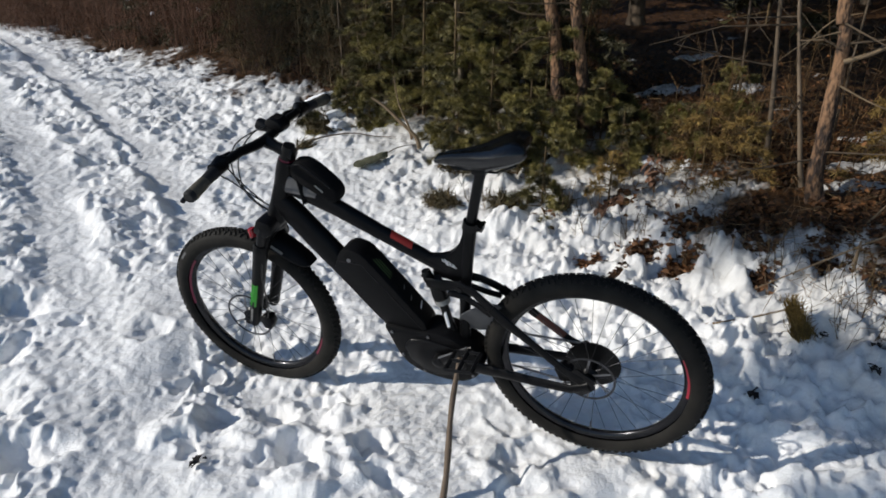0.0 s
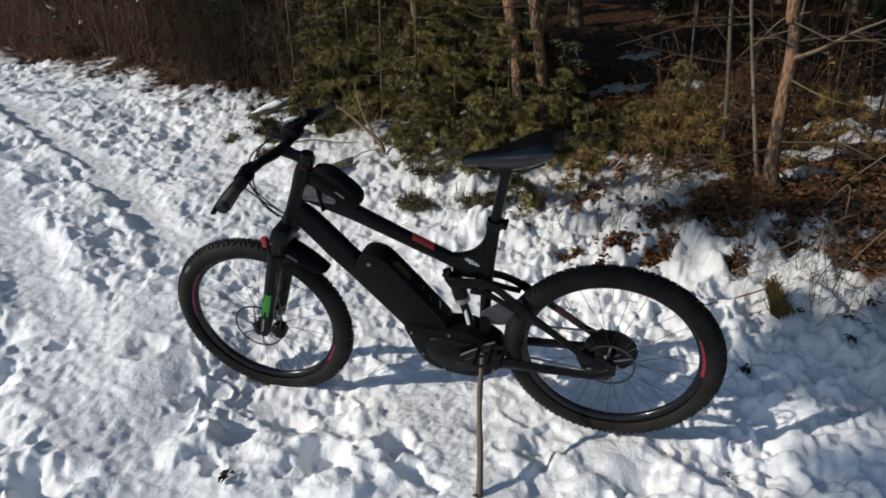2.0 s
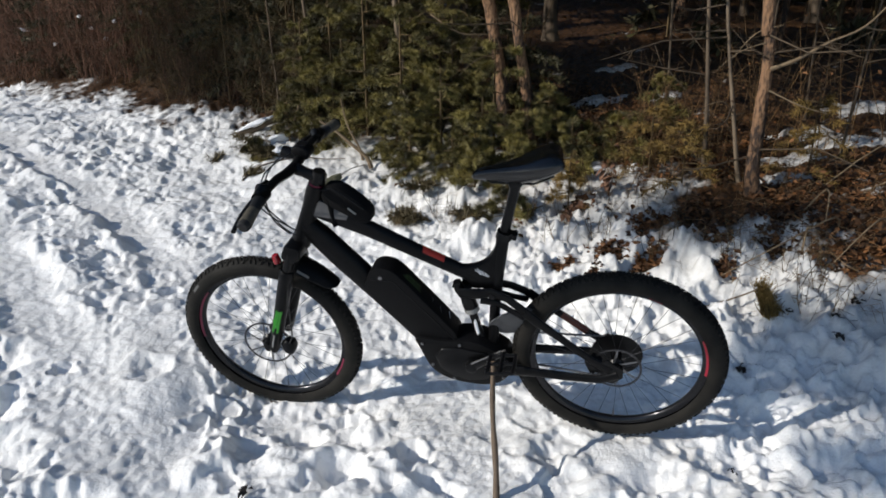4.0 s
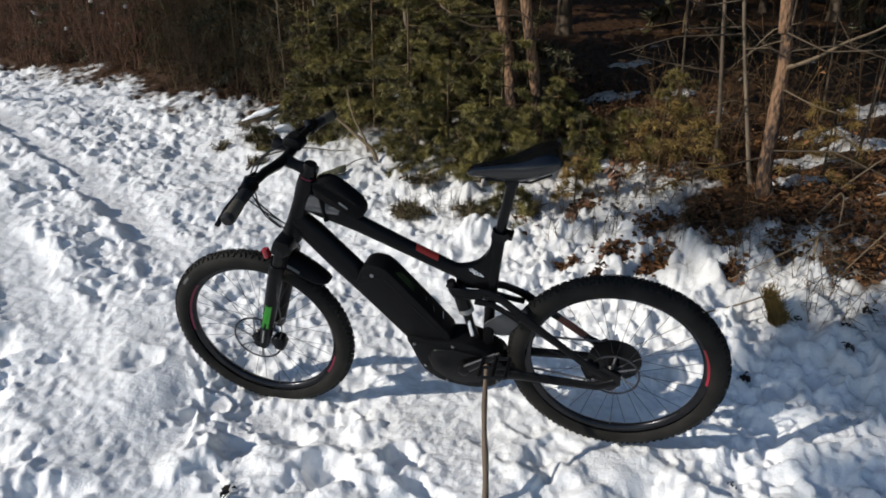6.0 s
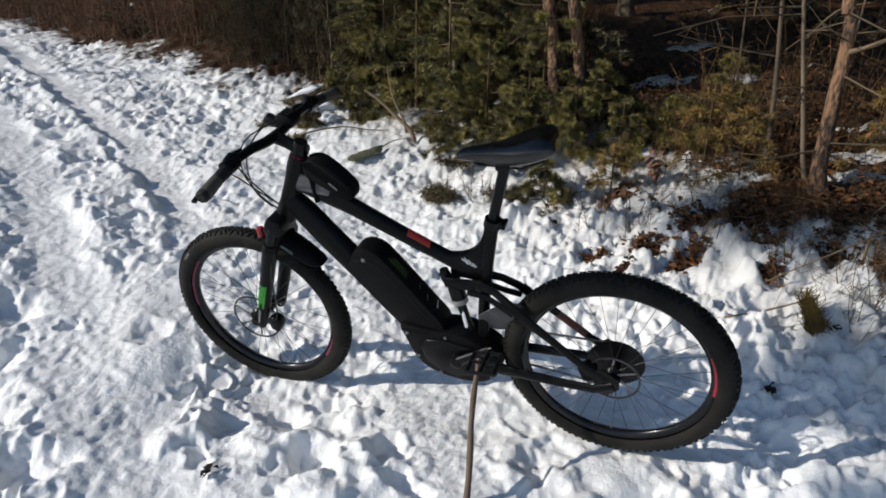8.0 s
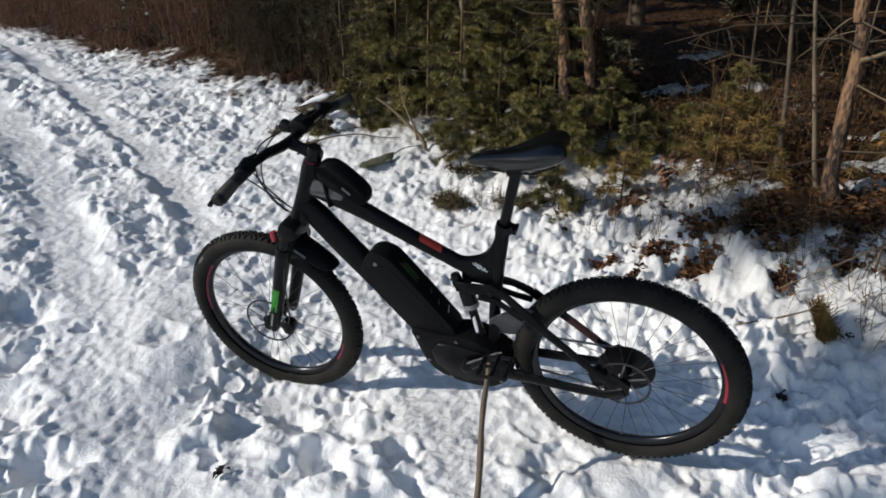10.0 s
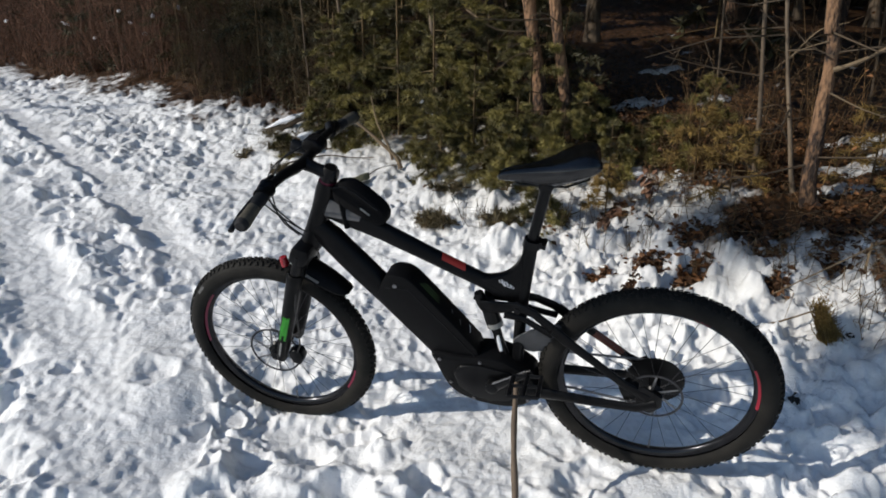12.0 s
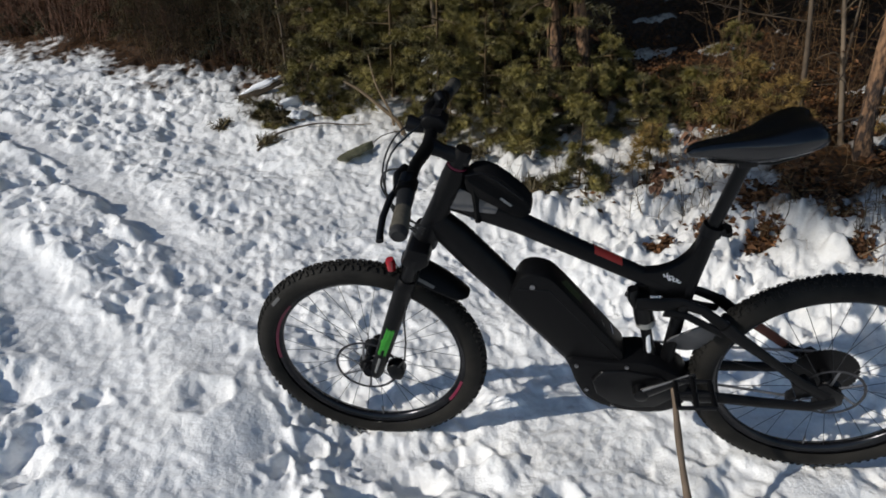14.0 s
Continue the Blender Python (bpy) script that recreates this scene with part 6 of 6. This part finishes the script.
def moss_tuft(x, y, w, h, label):
    n = 900
    p = np.stack([rng.triangular(-0.62, -0.1, 0.55, n) * w, rng.normal(0, 0.2, n) * w, np.zeros(n)], 1)
    top = h * (0.60 + 0.55 * value_noise(p[:, 0], p[:, 1], 0.025, 3)) * rng.uniform(0.1, 1.0, n)
    q = p * rng.uniform(0.85, 1.05, (n, 1)) + np.stack([-0.42 * top + rng.normal(0, 0.012, n), rng.normal(0, 0.012, n), top], 1)
    r = q + np.stack([rng.normal(0, 0.014, n), rng.normal(-0.006, 0.008, n), rng.uniform(-0.01, 0.03, n)], 1)
    v, f = rods(np.concatenate([p, q]), np.concatenate([q, r]), 0.0016, 0.0010)
    ob = part("moss_tuft", quad_mesh("moss_tuft", v, f, M_MOSS), M_MOSS)
    ob.location = (x, y, ground_at(x, y) - 0.02)
    return tagged(ob, label, "tuft", "tufts in the snow")


moss_tuft(1.43, 2.30, 0.080, 0.17, "tuft of yellow-brown moss standing in snow")


def loose_leaf(x, y, size, label, dz=0.012):
    c = np.array([[0.0, 0, 0]])
    tri = np.concatenate([leaf_tris(c + rng.normal(0, size * 0.3, (1, 3)) * np.array([1, 1, 0.15]), size * 0.55, rng, 0.45) for _ in range(9)])
    ob = part("dead_leaf", triangles("dead_leaf", tri, M_DARKLEAF), M_DARKLEAF)
    ob.location = (x, y, ground_at(x, y) + dz)
    return tagged(ob, label, "leaf", "dark leaves on the snow")


M_DARKLEAF = material("wet_dark_leaf", (0.018, 0.013, 0.010), 0.6, vary=0.4, scale=60)
for x, y, size in ((1.142, 2.065, 0.07), (1.63, 2.15, 0.08), (1.55, 2.05, 0.05), (1.475, 2.27, 0.055), (-0.76, 1.71, 0.05), (0.84, 1.60, 0.035), (1.75, 2.2, 0.06), (1.42, 1.95, 0.04)):
    loose_leaf(x, y, size, "wet dark brown leaf lying on snow")


M_WITHERED = material("withered_leaf", (0.10, 0.045, 0.024), 0.75, scale=60, second=(0.30, 0.16, 0.095), bump=0.001, bump_scale=200)


def leaf_sprig(x, y, h, count):
    """A young shoot that has kept its dry leaves."""
    root = new("leafy_shoot")
    root.empty_display_size = 0.05
    root.location = (x, y, ground_at(x, y) - 0.01)
    tips = [Vector((rng.normal(0, 0.25) * h, rng.normal(0, 0.2) * h, h * rng.uniform(0.65, 1.0))) for _ in range(5)]
    sh = Shape()
    for p in tips:
        sh.tube([(0, 0, 0), p * 0.5 + Vector((0.01, 0.0, 0.02)), p], [0.003, 0.002, 0.001], 5)
    part("stem", sh.mesh("stem"), M_TWIG_RED, root)
    for i in range(count):
        p = tips[i % 5] * rng.uniform(0.45, 1.05)
        a, tilt, ln = rng.uniform(0, 6.28), rng.uniform(0.2, 1.2), rng.uniform(0.035, 0.065)
        out, side = Vector((math.cos(a), math.sin(a), 0)), Vector((-math.sin(a), math.cos(a), 0))
        verts, curl = [], rng.uniform(0.1, 0.35)
        for k, w in enumerate((0.06, 0.30, 0.36, 0.26, 0.05)):
            f_ = k / 4
            mid = p + out * (ln * f_ * math.cos(tilt)) + Vector((0, 0, -ln * f_ * math.sin(tilt) - ln * 0.5 * curl * f_ * f_))
            lift = Vector((0, 0, ln * curl * w * 1.6))
            verts += [mid - side * ln * w + lift, mid, mid + side * ln * w + lift]
        faces = [(3 * k + j, 3 * k + j + 1, 3 * k + j + 4, 3 * k + j + 3) for k in range(4) for j in range(2)]
        part("leaf", Shape().add(verts, faces).mesh("leaf"), M_WITHERED, root)
    return tagged(root, "low shoot with withered reddish-brown leaves on the snowy bank", "shoot", "leafy shoots on the bank")


for x, y, h, count in ((1.19, 3.62, 0.22, 22), (0.86, 3.38, 0.15, 14), (0.99, 3.60, 0.12, 10)):
    leaf_sprig(x, y, h, count)


def lying_bough(x, y, turn, length, label, mat):
    k = 22
    u = rng.uniform(0.1, 1, k)
    st = np.stack([u * length, np.zeros(k), np.full(k, 0.03)], 1)
    sd = np.where(np.arange(k) % 2 == 0, 1.0, -1.0)
    en = st + np.stack([rng.uniform(0.05, 0.12, k), sd * rng.uniform(0.04, 0.12, k) * (1.1 - u), rng.uniform(-0.02, 0.05, k)], 1)
    root = new("pine_bough")
    root.empty_display_size = 0.05
    root.matrix_basis = pose(x, y, ground_at(x, y), 0, 0, turn)
    a, b = np.concatenate([[[0, 0, 0.02]], st]), np.concatenate([[[length, 0, 0.03]], en])
    v, f = rods(a, b, np.concatenate([[0.006], np.full(k, 0.002)]), np.concatenate([[0.002], np.full(k, 0.001)]))
    part("wood", quad_mesh("wood", v, f, M_TWIG), M_TWIG, root)
    part("foliage", triangles("foliage", needles(st, en, 18, 0.05, 0.008, rng), mat), mat, root)
    return tagged(root, label, "branch", "boughs lying on the snow")


for x, y, turn, ln in ((-0.14, 3.98, 20, 0.14), (0.13, 3.85, 160, 0.18), (0.30, 3.70, 40, 0.16), (0.0, 3.9, 100, 0.15), (-0.89, 5.46, 200, 0.45), (-0.98, 5.51, 150, 0.42), (-0.83, 5.26, 170, 0.37), (-1.10, 5.25, 30, 0.35), (-1.44, 5.35, 80, 0.25), (-1.16, 4.98, 50, 0.2)):
    lying_bough(x, y, turn, ln * 0.7, "broken green pine bough lying on the snow", M_OLIVE)


for x, y, turn, ln in ((0.40, 3.76, 130, 0.10), (0.58, 3.63, 20, 0.09), (-0.10, 3.91, 60, 0.09), (-0.77, 5.30, 10, 0.25), (-0.74, 5.55, 120, 0.26), (0.06, 4.44, 40, 0.27), (0.25, 4.27, 200, 0.23)):
    lying_bough(x, y, turn, ln, "small green sprig lying on the snow", M_OLIVE)
for x, y in ((0.22, 3.84), (-0.02, 3.95), (0.80, 3.35), (0.98, 3.25), (0.52, 3.81), (1.25, 2.95), (1.47, 2.71), (1.69, 2.49), (1.63, 2.31), (0.69, 3.61)):
    thicket(x, y, 0.22, 0.09, 12, "small clump of dry twigs poking out of snow", forks=4)
for x, y, h, w in ((-0.83, 5.58, 0.36, 0.22), (-1.10, 5.40, 0.18, 0.16), (0.09, 4.68, 0.32, 0.26), (0.02, 4.95, 0.36, 0.24), (0.36, 4.42, 0.34, 0.24), (-0.62, 5.40, 0.30, 0.20), (0.57, 3.68, 0.38, 0.20)):
    conifer_bush(x, y, h, w, "small round olive-green conifer at the snow's edge", branches=26, twigs=10, per=24)


def dead_stick(pts, r, label, mat=None):
    o = Vector(pts[0])
    sp = smooth_line(pts, 4)
    rr = [r * (1 - 0.6 * i / (len(sp) - 1)) for i in range(len(sp))]
    ob = part("dead_branch", Shape().tube([p - o for p in sp], rr, 8).mesh("dead_branch"), mat or M_DEADWOOD)
    ob.location = o
    return tagged(ob, label, "branch", "dead branches at the edge")


dead_stick([(-0.19, 4.86, 0.36), (-0.22, 4.88, 0.44), (-0.34, 4.92, 0.55), (-0.46, 4.97, 0.65), (-0.56, 5.00, 0.71)], 0.018, "pale broken branch stuck in the bank")
dead_stick([(-0.25, 4.89, 0.42), (-0.27, 4.89, 0.51), (-0.32, 4.92, 0.61), (-0.36, 4.96, 0.71), (-0.39, 5.00, 0.87)], 0.010, "pale broken branch stuck in the bank")
dead_stick([(-0.92, 5.72, 0.48), (-0.80, 5.70, 0.57), (-0.70, 5.70, 0.59), (-0.61, 5.70, 0.63)], 0.017, "pale broken branch leaning over the snow")
dead_stick([(-0.80, 5.72, 0.50), (-0.78, 5.70, 0.65), (-0.74, 5.70, 0.75)], 0.012, "pale broken branch leaning over the snow")
dead_stick([(-1.16, 4.96, ground_at(-1.16, 4.96) + 0.01), (-1.02, 5.10, ground_at(-1.02, 5.10) + 0.02), (-0.75, 5.14, ground_at(-0.75, 5.14) + 0.02), (-0.55, 5.12, ground_at(-0.55, 5.12) + 0.02), (-0.38, 5.06, ground_at(-0.38, 5.06) + 0.02)], 0.008, "long thin branch lying on the snow", M_GREYBARK)
dead_stick([(-0.50, 4.66, ground_at(-0.50, 4.66) + 0.01), (-0.35, 4.76, ground_at(-0.35, 4.76) + 0.04), (-0.18, 4.88, ground_at(-0.18, 4.88) + 0.03)], 0.005, "thin branch lying on the snow", M_GREYBARK)


def bark_slab(x, y, turn, length, width):
    """A curled piece of bark lying on the snow."""
    n, m, verts, faces = 11, 5, [], []
    for lay in (0, 1):
        for i in range(n):
            for j in range(m):
                u, w = i / (n - 1), j / (m - 1) * 2 - 1
                half = width * 0.5 * (0.55 + 0.45 * math.sin(math.pi * min(1, u * 0.8 + 0.15))) * (1 + 0.15 * math.sin(u * 23 + w))
                px, py = (u - 0.5) * length + 0.02 * math.sin(w * 3), w * half
                verts.append((px, py, 0.035 + 0.03 * u - 0.02 * w * w + 0.006 * math.sin(u * 17 + w * 4) - 0.014 * lay))
    for i in range(n - 1):
        for j in range(m - 1):
            a = i * m + j
            faces += [(a, a + 1, a + m + 1, a + m), (a + n * m, a + m + n * m, a + m + 1 + n * m, a + 1 + n * m)]
    rim = [j for j in range(m)] + [i * m + m - 1 for i in range(1, n)] + [(n - 1) * m + j for j in range(m - 2, -1, -1)] + [i * m for i in range(n - 2, 0, -1)]
    for p, q in zip(rim, rim[1:] + rim[:1]):
        faces.append((p, p + n * m, q + n * m, q))
    ob = part("bark_slab", Shape().add(verts, faces).mesh("bark_slab"), M_SLAB)
    ob.matrix_basis = pose(x, y, ground_at(x, y), 0, -6, turn)
    return tagged(ob, "flat greenish-grey piece of bark lying on snow", "bark")


M_SLAB = material("lichen_bark", (0.055, 0.056, 0.032), 0.85, scale=30, second=(0.15, 0.145, 0.088), bump=0.006, bump_scale=60)
bark_slab(-0.53, 4.65, 30, 0.25, 0.10)
log_base = Vector((-1.32, 5.97, ground_at(-1.32, 5.97) + 0.02))
log = part("fallen_log", Shape().tube([(0, 0, 0), (0.17, 0.0, 0.05), (0.37, 0.0, 0.14)], [0.030, 0.028, 0.022], 12).mesh("fallen_log"), M_GREYBARK)
log.location = log_base
tagged(log, "short fallen log with snow along its top", "log")

for pts in ([(1.9, 2.9, 0.38), (1.95, 2.75, 0.62), (1.85, 2.6, 0.5)], [(2.05, 2.75, 0.36), (1.9, 2.6, 0.52), (1.6, 2.55, 0.42), (1.35, 2.6, 0.26)], [(1.75, 2.6, 0.28), (1.72, 2.55, 0.5), (1.66, 2.48, 0.42)],
            [(2.3, 2.7, 0.4), (2.0, 2.45, 0.55), (1.75, 2.4, 0.36)], [(2.2, 3.0, 0.42), (2.5, 2.95, 0.60), (2.9, 3.0, 0.66)], [(2.1, 3.1, 0.44), (2.6, 3.2, 0.72), (3.1, 3.3, 0.8)],
            [(1.05, 2.5, 0.12), (1.3, 2.45, 0.2), (1.6, 2.5, 0.26)], [(2.4, 2.8, 0.42), (2.5, 2.7, 0.62), (2.45, 2.6, 0.7)]):
    dead_stick(pts, 0.006, "thin dry arching twig over the snow")


def snow_cap(x, y, z, size, turn, label="lump of snow caught on a bough"):
    """A soft lump of snow."""
    bm = bmesh.new()
    bmesh.ops.create_icosphere(bm, subdivisions=3, radius=1)
    seed = Vector((x * 7, y * 5, z * 3))
    for v_ in bm.verts:
        k = 1 + 0.6 * noise.noise(v_.co * 1.6 + seed) + 0.3 * noise.noise(v_.co * 4 + seed)
        v_.co = Vector((v_.co.x * size[0], v_.co.y * size[1], v_.co.z * size[2])) * k
    for f_ in bm.faces:
        f_.smooth = True
    me = bpy.data.meshes.new("snow_lump")
    bm.to_mesh(me)
    bm.free()
    ob = part("snow_lump", me, M_CAP)
    ob.matrix_basis = pose(x, y, z, *turn)
    return tagged(ob, label, "snow", "snow lumps on boughs")


M_CAP = material("clean_snow", (0.82, 0.83, 0.86), 0.6, vary=0.06, scale=20, bump=0.006, bump_scale=60)
for x, y, z, size, turn in ((0.02, 4.98, 0.86, (0.06, 0.018, 0.012), (0, -38, 10)), (0.04, 4.98, 0.72, (0.035, 0.016, 0.012), (0, -45, 0)),
                            (-1.14, 5.96, log_base.z + 0.10, (0.14, 0.035, 0.024), (0, -20, 0)), (-0.92, 5.62, ground_at(-0.92, 5.62) + 0.03, (0.10, 0.05, 0.04), (0, -8, 30)), (-0.86, 5.36, ground_at(-0.86, 5.36) + 0.02, (0.12, 0.05, 0.04), (0, 10, 60)),
                            (1.25, 3.95, ground_at(1.25, 3.95) + 0.005, (0.09, 0.05, 0.03), (0, 0, 15)), (1.45, 3.85, ground_at(1.45, 3.85) + 0.005, (0.06, 0.04, 0.025), (0, 0, 50)), (1.3, 4.3, ground_at(1.3, 4.3) + 0.005, (0.07, 0.04, 0.03), (0, 0, 0))):
    snow_cap(x, y, z, size, turn)
for i in range(26):
    u = rng.uniform(3.0, 9)
    s = np.interp(u, EDGE_U, EDGE_S) + rng.uniform(0.25, 0.8)
    x, y = PATH_O[0] + PATH_D[0] * u + PATH_R[0] * s, PATH_O[1] + PATH_D[1] * u + PATH_R[1] * s
    snow_cap(x, y, ground_at(x, y) + rng.uniform(0.3, 1.2), (rng.uniform(0.02, 0.05), 0.02, 0.018), (0, rng.uniform(-30, 30), rng.uniform(0, 180)), "lump of snow caught in the brown twigs")


# snow greyed in its colour to stand for the shade under the trees
M_SHADE_SNOW = material("shade_grey_snow", (0.22, 0.21, 0.20), 0.7, scale=45, second=(0.55, 0.54, 0.53), bump=0.006, bump_scale=60, contrast=0.22)


def snow_patch(x, y, half_x, half_y, turn, thick):
    """A drift left on the floor of the wood: an uneven sheet that thins out to its rim."""
    n, m = 40, 9
    c, d = math.cos(radians(turn)), math.sin(radians(turn))
    px, py, lift = [x], [y], [thick]
    for i in range(1, m + 1):
        for k in range(n):
            a = 2 * math.pi * k / n
            r = i / m * (1 + 0.35 * noise.noise(Vector((math.cos(a) * 1.7 + x * 5, math.sin(a) * 1.7 + y * 5, 0))) + 0.22 * noise.noise(Vector((math.cos(a) * 5 + x, math.sin(a) * 5 + y, 3))))
            qx, qy = half_x * r * math.cos(a), half_y * r * math.sin(a)
            px.append(x + qx * c - qy * d)
            py.append(y + qx * d + qy * c)
            lift.append(thick * (1 - (i / m) ** 3) + 0.012 * noise.noise(Vector((px[-1] * 14, py[-1] * 14, 1))) - (0.03 if i == m else 0.0))
    base = ground_at(x, y)
    z = height(np.array(px), np.array(py)) + np.array(lift) - base
    verts = [(a - x, b - y, q) for a, b, q in zip(px, py, z)]
    faces = [(0, 1 + k, 1 + (k + 1) % n) for k in range(n)]
    faces += [(1 + (i - 1) * n + k, 1 + i * n + k, 1 + i * n + (k + 1) % n, 1 + (i - 1) * n + (k + 1) % n) for i in range(1, m) for k in range(n)]
    ob = part("snow_patch", Shape().add(verts, faces).mesh("snow_patch", sharp=180), M_SHADE_SNOW)
    ob.location = (x, y, base)
    return tagged(ob, "snow patch with shade in its grey colour on the brown floor of the wood", "snow", "snow patches in the wood")


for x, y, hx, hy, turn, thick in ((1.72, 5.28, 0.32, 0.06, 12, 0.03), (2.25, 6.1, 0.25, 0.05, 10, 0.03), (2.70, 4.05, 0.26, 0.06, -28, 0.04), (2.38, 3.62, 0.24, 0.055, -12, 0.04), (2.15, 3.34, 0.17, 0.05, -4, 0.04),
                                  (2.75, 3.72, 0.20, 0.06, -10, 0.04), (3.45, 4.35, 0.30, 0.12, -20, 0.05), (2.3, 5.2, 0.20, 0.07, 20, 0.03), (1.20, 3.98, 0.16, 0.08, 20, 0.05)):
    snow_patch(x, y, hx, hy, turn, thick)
